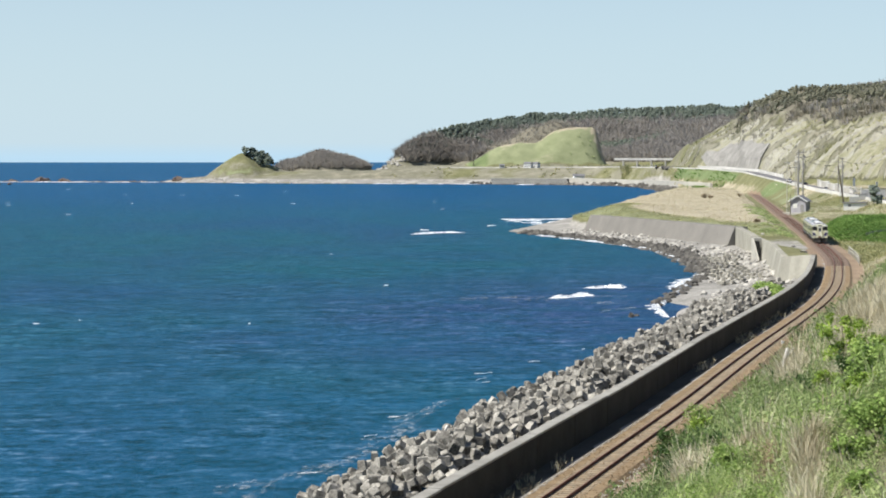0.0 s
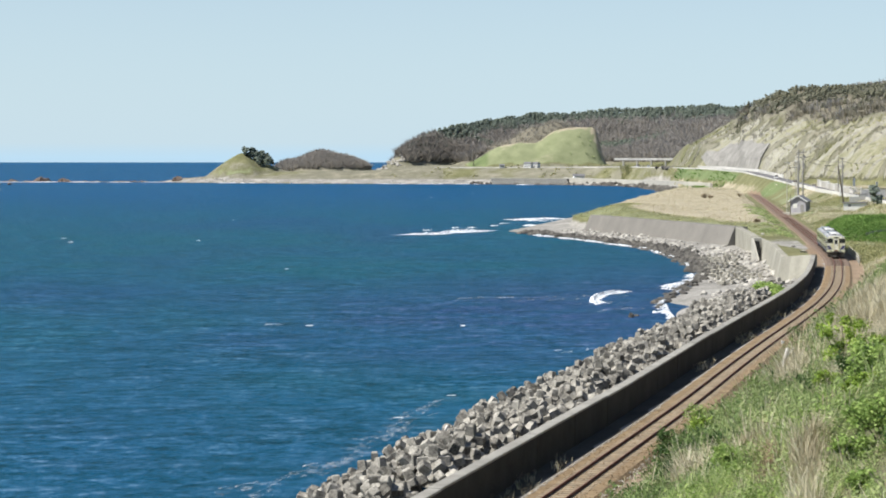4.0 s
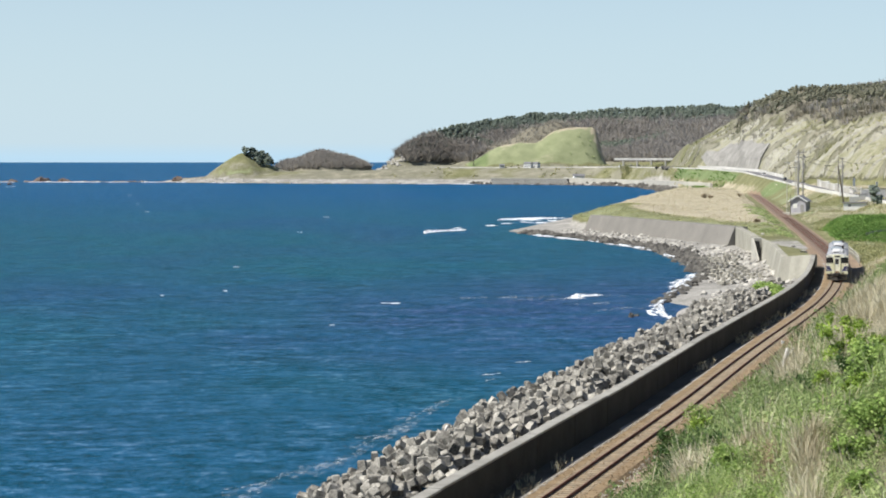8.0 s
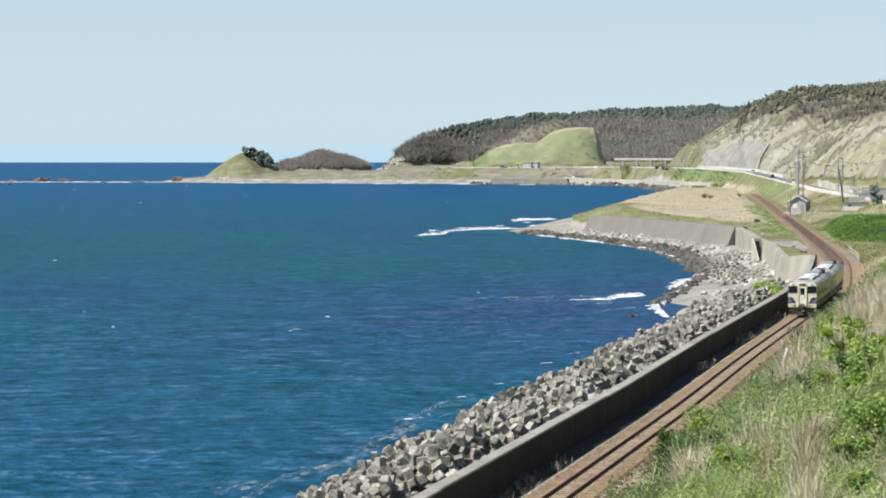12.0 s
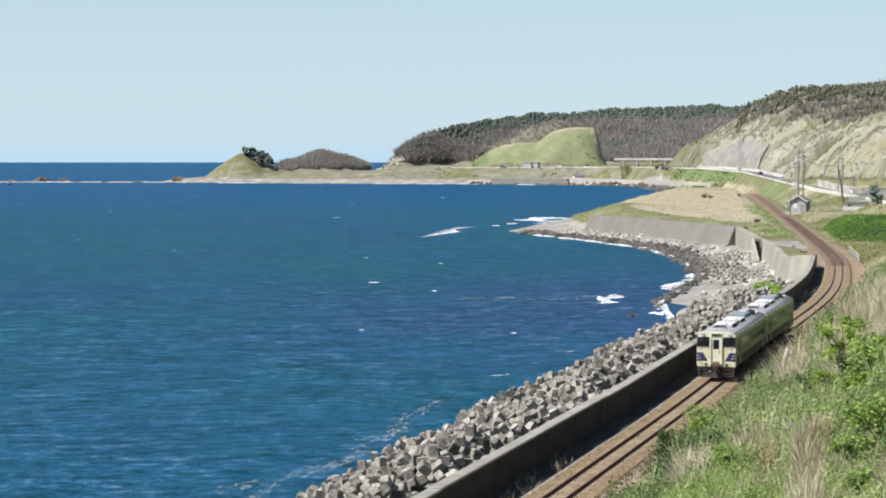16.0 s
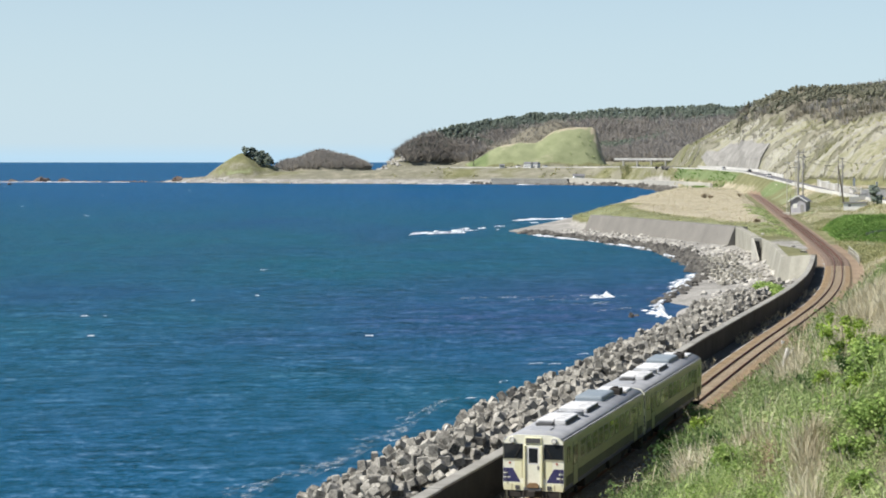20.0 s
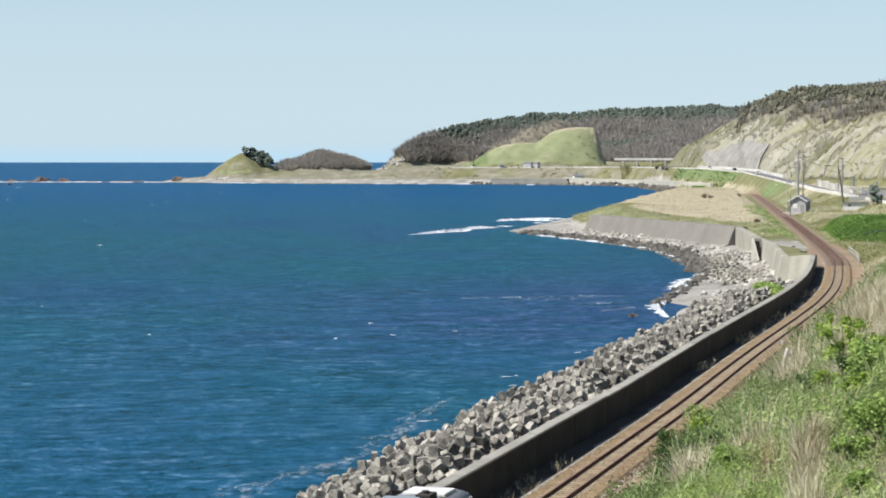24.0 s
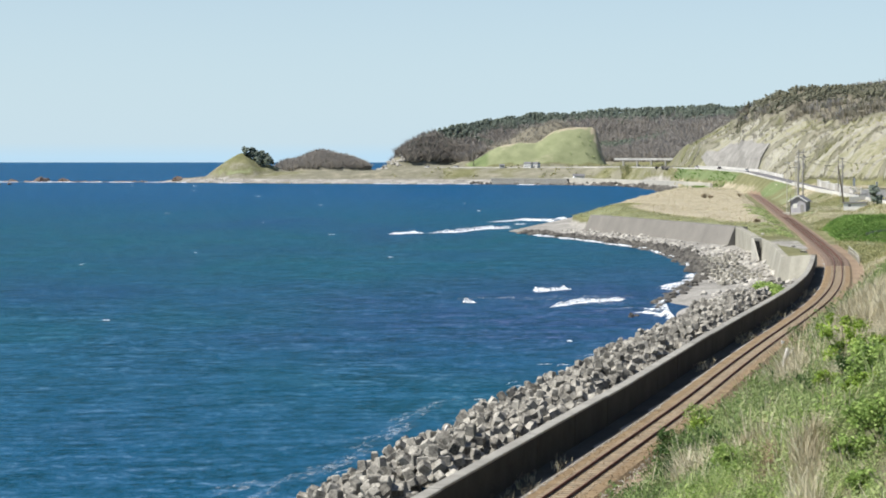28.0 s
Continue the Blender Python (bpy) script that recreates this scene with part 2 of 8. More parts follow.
def ground_material():
    """Grass, dry grass, bare rock, shingle and woodland floor, each where its cover lies; shade is painted in as a dark
    tone.
    """
    m, nt, b = material("ground_cover", 0.95, 0, 0.2)
    v = coords(nt)
    broad, mid, fine = noise_node(nt, v, 0.012, 5), noise_node(nt, v, 0.11, 5, 0.65), noise_node(nt, v, 1.4, 4, 0.7)
    slant = nt.nodes.new("ShaderNodeMapping")
    slant.vector_type = "TEXTURE"
    slant.inputs["Rotation"].default_value = (radians(-38), 0, radians(8))
    slant.inputs["Scale"].default_value = (16, 60, 7)
    nt.links.new(v, slant.inputs["Vector"])
    stretched = noise_node(nt, slant.outputs["Vector"], 1.0, 7, 0.72)

    def cover(name):
        a = nt.nodes.new("ShaderNodeAttribute")
        a.attribute_name = name
        w = maths(nt, "ADD", a.outputs["Fac"], maths(nt, "MULTIPLY", maths(nt, "SUBTRACT", maths(nt, "ADD", mid, fine), 1.0), 0.45))
        r = nt.nodes.new("ShaderNodeMapRange")
        r.inputs["From Min"].default_value, r.inputs["From Max"].default_value = 0.38, 0.62
        nt.links.new(w, r.inputs["Value"])
        return r.outputs["Result"]

    var = maths(nt, "ADD", maths(nt, "MULTIPLY", mid, 0.6), maths(nt, "MULTIPLY", fine, 0.4))
    grass = ramp(nt, var, [(0.3, (0.095, 0.10, 0.045)), (0.5, (0.17, 0.172, 0.085)), (0.7, (0.275, 0.26, 0.15))])
    col = grass
    lush = ramp(nt, var, [(0.3, (0.16, 0.185, 0.095)), (0.7, (0.30, 0.325, 0.185))])
    dry = ramp(nt, var, [(0.3, (0.26, 0.222, 0.148)), (0.55, (0.40, 0.36, 0.262)), (0.75, (0.51, 0.466, 0.358))])
    rock = ramp(nt, stretched, [(0.34, (0.135, 0.138, 0.085)), (0.42, (0.25, 0.248, 0.155)), (0.48, (0.335, 0.325, 0.225)), (0.53, (0.30, 0.29, 0.26)), (0.58, (0.375, 0.365, 0.275)), (0.66, (0.42, 0.41, 0.375)), (0.74, (0.53, 0.515, 0.47))])
    shingle = ramp(nt, var, [(0.32, (0.13, 0.125, 0.115)), (0.5, (0.30, 0.29, 0.265)), (0.68, (0.48, 0.465, 0.43))])
    floor = ramp(nt, var, [(0.3, (0.135, 0.125, 0.098)), (0.7, (0.235, 0.22, 0.17))])
    fresh = ramp(nt, var, [(0.3, (0.105, 0.15, 0.06)), (0.7, (0.20, 0.245, 0.115))])
    # near-black tone that stands for shade on the ground
    shade_tone = ramp(nt, var, [(0.3, (0.05, 0.047, 0.038)), (0.7, (0.11, 0.10, 0.078))])
    dun = ramp(nt, var, [(0.32, (0.125, 0.125, 0.085)), (0.5, (0.205, 0.198, 0.145)), (0.68, (0.32, 0.305, 0.245))])
    earth = ramp(nt, var, [(0.3, (0.17, 0.12, 0.08)), (0.7, (0.36, 0.28, 0.20))])
    for name, c in (("lush", lush), ("dun", dun), ("dry", dry), ("rock", rock), ("fresh", fresh), ("floor", floor), ("earth", earth), ("shingle", shingle), ("shade_tone", shade_tone)):
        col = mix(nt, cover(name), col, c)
    nt.links.new(col, b.inputs["Base Color"])
    bump(nt, b, maths(nt, "ADD", var, maths(nt, "MULTIPLY", maths(nt, "MULTIPLY", stretched, cover("rock")), 4.5)), 0.8, 0.8)
    return m


def sea_material():
    """Wind-chopped water: dark troughs, blue-green backs of waves and pale crests, with glints and reflected sky
    painted in, over patches of deeper blue and green.
    """
    m, nt, b = material("sea_water", 0.32, 0, 0.0012)
    swell = noise_node(nt, coords(nt, "Object", (0.30, 1.0, 1.0)), 0.085, 3, 0.5)
    wave = noise_node(nt, coords(nt, "Object", (0.85, 0.9, 1.0)), 0.20, 6, 0.68)
    chop = noise_node(nt, coords(nt, "Object", (0.9, 0.85, 1.0)), 0.58, 6, 0.74)
    ripple = noise_node(nt, coords(nt, "Object", (1.0, 0.75, 1.0)), 1.5, 5, 0.76)

    def crests(wavelength, turn, distort, detail):
        mp = nt.nodes.new("ShaderNodeMapping")
        mp.inputs["Rotation"].default_value = (0, 0, radians(turn))
        nt.links.new(coords(nt), mp.inputs["Vector"])
        w = nt.nodes.new("ShaderNodeTexWave")
        w.wave_type, w.bands_direction = "BANDS", "Y"
        w.inputs["Scale"].default_value = 0.314 / wavelength
        w.inputs["Distortion"].default_value, w.inputs["Detail"].default_value = distort, detail
        w.inputs["Detail Scale"].default_value, w.inputs["Detail Roughness"].default_value = 0.9 * wavelength / 5, 0.6
        nt.links.new(mp.outputs["Vector"], w.inputs["Vector"])
        return maths(nt, "SUBTRACT", w.outputs["Fac"], 0.5)

    rolling = crests(8.5, -17, 16.0, 3.0)
    small = crests(2.6, -12, 14.0, 3.0)
    here = nt.nodes.new("ShaderNodeNewGeometry").outputs["Position"]
    flat = nt.nodes.new("ShaderNodeMapping")
    flat.inputs["Scale"].default_value = (0.5, 0.22, 1.0)
    nt.links.new(here, flat.inputs["Vector"])
    patch = noise_node(nt, flat.outputs["Vector"], 0.022, 5, 0.6)
    deep = ramp(nt, patch, [(0.34, (0.0080, 0.050, 0.118)), (0.44, (0.0066, 0.057, 0.110)), (0.54, (0.0050, 0.064, 0.102)), (0.64, (0.0058, 0.058, 0.110))])
    place = nt.nodes.new("ShaderNodeSeparateXYZ")
    nt.links.new(here, place.inputs[0])
    offshore = nt.nodes.new("ShaderNodeMapRange")
    offshore.inputs["From Min"].default_value, offshore.inputs["From Max"].default_value = 520, 1150
    nt.links.new(place.outputs["Y"], offshore.inputs["Value"])
    deep = mix(nt, maths(nt, "MULTIPLY", offshore.outputs["Result"], 0.9), deep, (0.0026, 0.058, 0.160))
    close = nt.nodes.new("ShaderNodeMapRange")             # greyer blue towards the breakwater
    close.inputs["From Min"].default_value, close.inputs["From Max"].default_value = 360, 200
    nt.links.new(maths(nt, "ADD", place.outputs["Y"], maths(nt, "MULTIPLY", patch, 90.0)), close.inputs["Value"])
    deep = mix(nt, maths(nt, "MULTIPLY", close.outputs["Result"], 0.75), deep, (0.0085, 0.055, 0.107))
    away = nt.nodes.new("ShaderNodeVectorMath")
    away.operation = "DISTANCE"
    away.inputs[1].default_value = (40, 232, SEA)
    squeeze = nt.nodes.new("ShaderNodeMapping")
    squeeze.inputs["Scale"].default_value = (1.55, 0.80, 1.0)
    nt.links.new(here, squeeze.inputs["Vector"])
    nt.links.new(squeeze.outputs["Vector"], away.inputs[0])
    weedy = nt.nodes.new("ShaderNodeMapRange")
    weedy.inputs["From Min"].default_value, weedy.inputs["From Max"].default_value = 126, 60
    nt.links.new(maths(nt, "ADD", away.outputs["Value"], maths(nt, "MULTIPLY", patch, 60.0)), weedy.inputs["Value"])
    deep = mix(nt, maths(nt, "MULTIPLY", weedy.outputs["Result"], 0.75), deep, (0.0155, 0.045, 0.126))
    sheen = nt.nodes.new("ShaderNodeMapRange")             # sky reflection painted bluer into the backs of the waves
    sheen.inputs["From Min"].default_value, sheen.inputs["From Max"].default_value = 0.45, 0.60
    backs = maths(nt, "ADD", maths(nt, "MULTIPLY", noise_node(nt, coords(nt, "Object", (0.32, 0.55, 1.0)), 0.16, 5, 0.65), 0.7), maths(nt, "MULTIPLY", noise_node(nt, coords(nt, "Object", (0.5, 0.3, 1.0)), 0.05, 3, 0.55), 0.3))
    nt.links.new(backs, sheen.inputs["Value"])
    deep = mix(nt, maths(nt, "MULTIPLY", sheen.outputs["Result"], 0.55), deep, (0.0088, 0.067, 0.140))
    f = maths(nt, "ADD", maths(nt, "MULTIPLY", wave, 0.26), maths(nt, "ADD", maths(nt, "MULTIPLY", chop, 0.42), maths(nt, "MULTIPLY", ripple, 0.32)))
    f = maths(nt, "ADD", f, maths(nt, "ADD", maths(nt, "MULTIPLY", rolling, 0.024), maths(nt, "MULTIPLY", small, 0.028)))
    gust = nt.nodes.new("ShaderNodeMapRange")              # gusts: the painted wave tones are stronger in some fields
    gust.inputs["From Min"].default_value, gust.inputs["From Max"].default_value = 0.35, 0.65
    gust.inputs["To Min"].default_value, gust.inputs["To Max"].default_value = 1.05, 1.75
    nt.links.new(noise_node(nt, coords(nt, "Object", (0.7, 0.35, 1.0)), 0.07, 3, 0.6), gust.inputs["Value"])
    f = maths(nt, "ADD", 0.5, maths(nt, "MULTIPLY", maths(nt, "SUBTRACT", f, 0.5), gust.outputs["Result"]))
    # troughs darkened and crests paled in colour, for glints and reflected sky
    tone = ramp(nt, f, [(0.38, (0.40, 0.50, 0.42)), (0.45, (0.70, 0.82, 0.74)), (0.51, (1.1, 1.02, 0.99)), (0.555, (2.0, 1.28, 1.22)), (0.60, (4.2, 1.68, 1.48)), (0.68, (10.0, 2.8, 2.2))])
    near_lift = nt.nodes.new("ShaderNodeMapRange")             # near water painted lighter, for the glints of close waves
    near_lift.inputs["From Min"].default_value, near_lift.inputs["From Max"].default_value = 110, 330
    near_lift.inputs["To Min"].default_value, near_lift.inputs["To Max"].default_value = 1.32, 1.11
    nt.links.new(place.outputs["Y"], near_lift.inputs["Value"])
    water = mix(nt, 1.0, mix(nt, 1.0, deep, tone, "MULTIPLY"), near_lift.outputs["Result"], "MULTIPLY")
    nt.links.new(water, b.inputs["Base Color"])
    h = maths(nt, "ADD", maths(nt, "MULTIPLY", swell, 1.4), maths(nt, "ADD", maths(nt, "MULTIPLY", chop, 0.7), maths(nt, "MULTIPLY", ripple, 0.2)))
    bump(nt, b, h, 0.45, 1.4)
    return m


def foam_material(name="foam", lo=0.43, hi=0.55):
    """Lacy broken water: white bubbles with holes in it."""
    m, nt, b = material(name, 0.9, 0, 0.3)
    v = coords(nt)
    fine, coarse = noise_node(nt, v, 3.2, 6, 0.75), noise_node(nt, v, 0.8, 4, 0.6)
    nt.links.new(ramp(nt, fine, [(0.35, (0.62, 0.70, 0.76)), (0.65, (0.88, 0.90, 0.92))]), b.inputs["Base Color"])
    holes = nt.nodes.new("ShaderNodeMapRange")
    holes.inputs["From Min"].default_value, holes.inputs["From Max"].default_value = lo, hi
    nt.links.new(maths(nt, "ADD", maths(nt, "MULTIPLY", fine, 0.5), maths(nt, "MULTIPLY", coarse, 0.5)), holes.inputs["Value"])
    clear, s = nt.nodes.new("ShaderNodeBsdfTransparent"), nt.nodes.new("ShaderNodeMixShader")
    nt.links.new(holes.outputs["Result"], s.inputs["Fac"])
    nt.links.new(clear.outputs[0], s.inputs[1])
    nt.links.new(b.outputs[0], s.inputs[2])
    nt.links.new(s.outputs[0], nt.nodes["Material Output"].inputs["Surface"])
    bump(nt, b, fine, 0.5, 0.2)
    return m


GROUND = ground_material()
WATER = sea_material()
FOAM = foam_material("foam", 0.36, 0.50)
FOAM_BROKEN = foam_material("broken_foam", 0.39, 0.58)
FOAM_THIN = foam_material("thin_foam", 0.49, 1.05)


# ---------------------------------------------------------------- mesh helpers
class Geo:
    """Collects vertices and faces of one mesh."""

    def __init__(self):
        self.v, self.f = [], []

    def add(self, verts, faces):
        n = len(self.v)
        self.v.extend(verts)
        self.f.extend(tuple(i + n for i in f) for f in faces)
        return self

    def box(self, x0, x1, y0, y1, z0, z1, c=0.0):
        """A box with chamfered edges."""
        if c <= 0:
            vs = [(x, y, z) for x in (x0, x1) for y in (y0, y1) for z in (z0, z1)]
            fs = [(0, 1, 3, 2), (4, 6, 7, 5), (0, 4, 5, 1), (2, 3, 7, 6), (0, 2, 6, 4), (1, 5, 7, 3)]
            return self.add(vs, fs)
        b = bmesh.new()
        bmesh.ops.create_cube(b, size=1.0)
        for v in b.verts:
            v.co = Vector(((x0 + x1) / 2 + v.co.x * (x1 - x0), (y0 + y1) / 2 + v.co.y * (y1 - y0), (z0 + z1) / 2 + v.co.z * (z1 - z0)))
        bmesh.ops.bevel(b, geom=b.edges[:], offset=c, segments=2, affect="EDGES", profile=0.5)
        return self.bm(b)

    def bm(self, b, m=None):
        b.verts.index_update()
        self.add([tuple(m @ v.co) if m else tuple(v.co) for v in b.verts], [tuple(v.index for v in f.verts) for f in b.faces])
        b.free()
        return self

    def prism(self, poly, y0, y1):
        """A polygon of (x, z) drawn out along y, with ends."""
        n = len(poly)
        vs = [(x, y0, z) for x, z in poly] + [(x, y1, z) for x, z in poly]
        fs = [(i, (i + 1) % n, n + (i + 1) % n, n + i) for i in range(n)] + [tuple(range(n))[::-1], tuple(range(n, 2 * n))]
        return self.add(vs, fs)

    def tube(self, a, b, r0, r1=None, n=8):
        """A tapered rod from a to b."""
        a, b, r1 = Vector(a), Vector(b), r0 if r1 is None else r1
        q = (b - a).to_track_quat("Z", "Y")
        vs = []
        for p, r in ((a, r0), (b, r1)):
            vs += [tuple(p + q @ Vector((r * math.cos(6.2832 * i / n), r * math.sin(6.2832 * i / n), 0))) for i in range(n)]
        return self.add(vs, [(i, (i + 1) % n, n + (i + 1) % n, n + i) for i in range(n)] + [tuple(range(n))[::-1], tuple(range(n, 2 * n))])


def mesh_of(name, geo, mat, smooth=False):
    me = bpy.data.meshes.new(name)
    me.from_pydata(geo.v, [], geo.f)
    b = bmesh.new()
    b.from_mesh(me)
    bmesh.ops.recalc_face_normals(b, faces=b.faces)
    b.to_mesh(me)
    b.free()
    me.materials.append(mat)
    if smooth:
        me.polygons.foreach_set("use_smooth", [True] * len(me.polygons))
    return me


def big_mesh(name, verts, faces, mat, smooth=False):
    """Arrays of vertices and of triangles or quads, for what is made of very many pieces."""
    verts, faces = np.asarray(verts, np.float32), np.asarray(faces, np.int32)
    me = bpy.data.meshes.new(name)
    k = faces.shape[1]
    me.vertices.add(len(verts))
    me.vertices.foreach_set("co", verts.ravel())
    me.loops.add(faces.size)
    me.loops.foreach_set("vertex_index", faces.ravel())
    me.polygons.add(len(faces))
    me.polygons.foreach_set("loop_start", np.arange(len(faces), dtype=np.int32) * k)
    me.polygons.foreach_set("use_smooth", np.full(len(faces), smooth))
    me.update(calc_edges=True)
    me.validate()
    me.materials.append(mat)
    return me


def part(name, geo, mat, parent=None, label="", smooth=False, m=None):
    me = geo if isinstance(geo, bpy.types.Mesh) else mesh_of(name, geo, mat, smooth)
    ob = new(name, me)
    ob.parent = parent
    if m is not None:
        ob.matrix_basis = m
    if label:
        ob["label"] = label
    return ob


def stuff_of(proto_v, proto_f, mats):
    """Repeats a small mesh by arrays: mats (n,4,4)."""
    pv = np.c_[np.asarray(proto_v, float), np.ones(len(proto_v))]
    allv = np.einsum("nij,kj->nki", mats, pv)[:, :, :3].reshape(-1, 3)
    f = np.asarray(proto_f, np.int64)
    allf = (f[None] + (np.arange(len(mats)) * len(pv))[:, None, None]).reshape(-1, f.shape[1])
    return allv, allf


def mats_from(pos, yaw, scale, tilt=None):
    n = len(pos)
    c, s = np.cos(yaw), np.sin(yaw)
    m = np.zeros((n, 4, 4))
    scale = np.asarray(scale, float)
    sc = np.repeat(scale[:, None], 3, 1) if scale.ndim == 1 else scale
    m[:, 0, 0], m[:, 0, 1], m[:, 1, 0], m[:, 1, 1], m[:, 2, 2] = c * sc[:, 0], -s * sc[:, 1], s * sc[:, 0], c * sc[:, 1], sc[:, 2]
    if tilt is not None:
        m[:, 0, 2], m[:, 1, 2] = tilt[:, 0] * sc[:, 2], tilt[:, 1] * sc[:, 2]
    m[:, :3, 3], m[:, 3, 3] = pos, 1
    return m


# ---------------------------------------------------------------- plan
TRACK = [(-40.4, -56), (-23.9, 0), (-9, 50), (5.3, 100.3), (9.8, 116.2), (16.2, 138.9), (24, 167.9), (29.8, 188.9), (36.3, 212), (43.8, 239.7),
         (50.6, 268.4), (57.3, 301.7), (63.4, 335.1), (67.2, 360.9), (72.6, 401.5), (85.4, 500.7), (106, 665), (129.4, 850.9), (157, 1076.6)]


def curve_through(pts, n=30):
    """A centripetal Catmull-Rom curve."""
    p = np.array(pts, float)
    q = np.vstack([2 * p[0] - p[1], p, 2 * p[-1] - p[-2]])
    out = []
    for i in range(1, len(q) - 2):
        a, b, c, d = q[i - 1:i + 3]
        t = np.cumsum([0] + [np.linalg.norm(w) ** 0.5 for w in (b - a, c - b, d - c)])
        for u in np.linspace(t[1], t[2], n, endpoint=False):
            a1 = (t[1] - u) / (t[1] - t[0]) * a + (u - t[0]) / (t[1] - t[0]) * b
            a2 = (t[2] - u) / (t[2] - t[1]) * b + (u - t[1]) / (t[2] - t[1]) * c
            a3 = (t[3] - u) / (t[3] - t[2]) * c + (u - t[2]) / (t[3] - t[2]) * d
            b1 = (t[2] - u) / (t[2] - t[0]) * a1 + (u - t[0]) / (t[2] - t[0]) * a2
            b2 = (t[3] - u) / (t[3] - t[1]) * a2 + (u - t[1]) / (t[3] - t[1]) * a3
            out.append((t[2] - u) / (t[2] - t[1]) * b1 + (u - t[1]) / (t[2] - t[1]) * b2)
    out.append(p[-1])
    return np.array(out)


LINE = curve_through(TRACK)
ARC = np.r_[0, np.cumsum(np.linalg.norm(np.diff(LINE, axis=0), axis=1))]


def along(s, u=0.0, z=0.0):
    """The place s metres along the track and u metres to its landward side; also the heading."""
    x, y = np.interp(s, ARC, LINE[:, 0]), np.interp(s, ARC, LINE[:, 1])
    x2, y2 = np.interp(s + 1.5, ARC, LINE[:, 0]), np.interp(s + 1.5, ARC, LINE[:, 1])
    x1, y1 = np.interp(s - 1.5, ARC, LINE[:, 0]), np.interp(s - 1.5, ARC, LINE[:, 1])
    h = math.atan2(y2 - y1, x2 - x1)
    return Vector((x + u * math.sin(h), y - u * math.cos(h), z)), h


def polyline_distance(X, Y, pts):
    """Distance to a polyline, side (positive to the right of its way) and the length along it, by arrays."""
    best = np.full(X.shape, 1e9)
    side, length = np.zeros(X.shape), np.zeros(X.shape)
    run = 0.0
    for (x0, y0), (x1, y1) in zip(pts[:-1], pts[1:]):
        dx, dy = x1 - x0, y1 - y0
        ll = math.hypot(dx, dy) or 1e-6
        t = np.clip(((X - x0) * dx + (Y - y0) * dy) / ll ** 2, 0, 1)
        d = np.hypot(X - x0 - t * dx, Y - y0 - t * dy)
        near = d < best
        best = np.where(near, d, best)
        side = np.where(near, np.sign((X - x0) * dy - (Y - y0) * dx), side)
        length = np.where(near, run + t * ll, length)
        run += ll
    return best, side, length


def inside(X, Y, poly):
    c = np.zeros(X.shape, bool)
    for (x0, y0), (x1, y1) in zip(poly, poly[1:] + poly[:1]):
        if y0 != y1:
            c ^= ((y0 > Y) != (y1 > Y)) & (X < (x1 - x0) * (Y - y0) / (y1 - y0) + x0)
    return c


def smooth(v, a, b):
    t = np.clip((v - a) / (b - a), 0, 1)
    return t * t * (3 - 2 * t)


def value_noise(X, Y, scale, seed=0):
    """Smooth random relief between -1 and 1."""
    rng = np.random.RandomState(seed)
    g = rng.uniform(-1, 1, (64, 64))
    x, y = X / scale, Y / scale
    i, j = np.floor(x).astype(int), np.floor(y).astype(int)
    u, v = x - i, y - j
    u, v = u * u * (3 - 2 * u), v * v * (3 - 2 * v)
    a, b, c, d = g[i % 64, j % 64], g[(i + 1) % 64, j % 64], g[i % 64, (j + 1) % 64], g[(i + 1) % 64, (j + 1) % 64]
    return (a * (1 - u) + b * u) * (1 - v) + (c * (1 - u) + d * u) * v


WALL_U = -3.45             # inner face of the sea wall, from the track's middle
WALL_END = 388.0           # where it ends, along the track
SHORE = [(-95, -100), (-62, -20), (-38, 50), (-14, 110), (-7, 135), (1, 165), (5, 185), (10, 206), (18, 227), (24, 245), (29, 262), (31, 296), (38, 330), (45, 366), (49, 400), (49.5, 438),
         (47.6, 479), (38.8, 518), (25, 565), (18, 590), (28, 640), (44, 720), (62, 820), (78, 920), (102, 1060), (124, 1200), (131, 1260), (137, 1320), (139, 1400), (130, 1500),
         (114, 1543), (92, 1566), (8, 1628), (-128, 1664), (-236, 1740), (-236, 1760), (-190, 1796), (-105, 1850), (-62, 1880), (-55, 2050), (0, 2500), (0, 3000), (2600, 3000), (2600, -100)]
BANK = [(float(p.x), float(p.y)) for p in (along(s, WALL_U - 0.7)[0] for s in range(-40, 386, 12))]
BANK += [(57.4, 322), (55.0, 333), (57.4, 353), (63.6, 417), (67, 468), (62, 484), (43, 578), (37, 604), (46, 640), (56, 715), (71, 815), (88, 915), (112, 1058), (136, 1200), (138, 1260), (142, 1320), (145, 1400), (137, 1504),
         (120, 1554), (96, 1578), (10, 1640), (-128, 1674), (-222, 1744), (-214, 1762), (-178, 1782), (-100, 1835), (-54, 1872), (-45, 2050), (10, 2480), (10, 2980), (2580, 2980), (2580, -100)]
BANK = [(-60.0, -100.0)] + BANK
FOOT = [(330, 560), (262, 660), (205, 770), (184, 870), (172, 1000), (163, 1150), (156, 1240), (157, 1320), (200, 1380), (500, 1420)]
# crest points of the hills: x, y, height and half width
FAR_RIDGE = [(-40, 1768, 12, 12), (-32, 1772, 21, 17), (-18, 1785, 32, 24), (8, 1825, 39.5, 55), (45, 1900, 47, 110), (90, 1990, 53.5, 150), (140, 2000, 57, 170), (192, 2000, 60, 180), (241, 2000, 62, 190), (275, 1920, 57, 180), (420, 1880, 66, 180)]
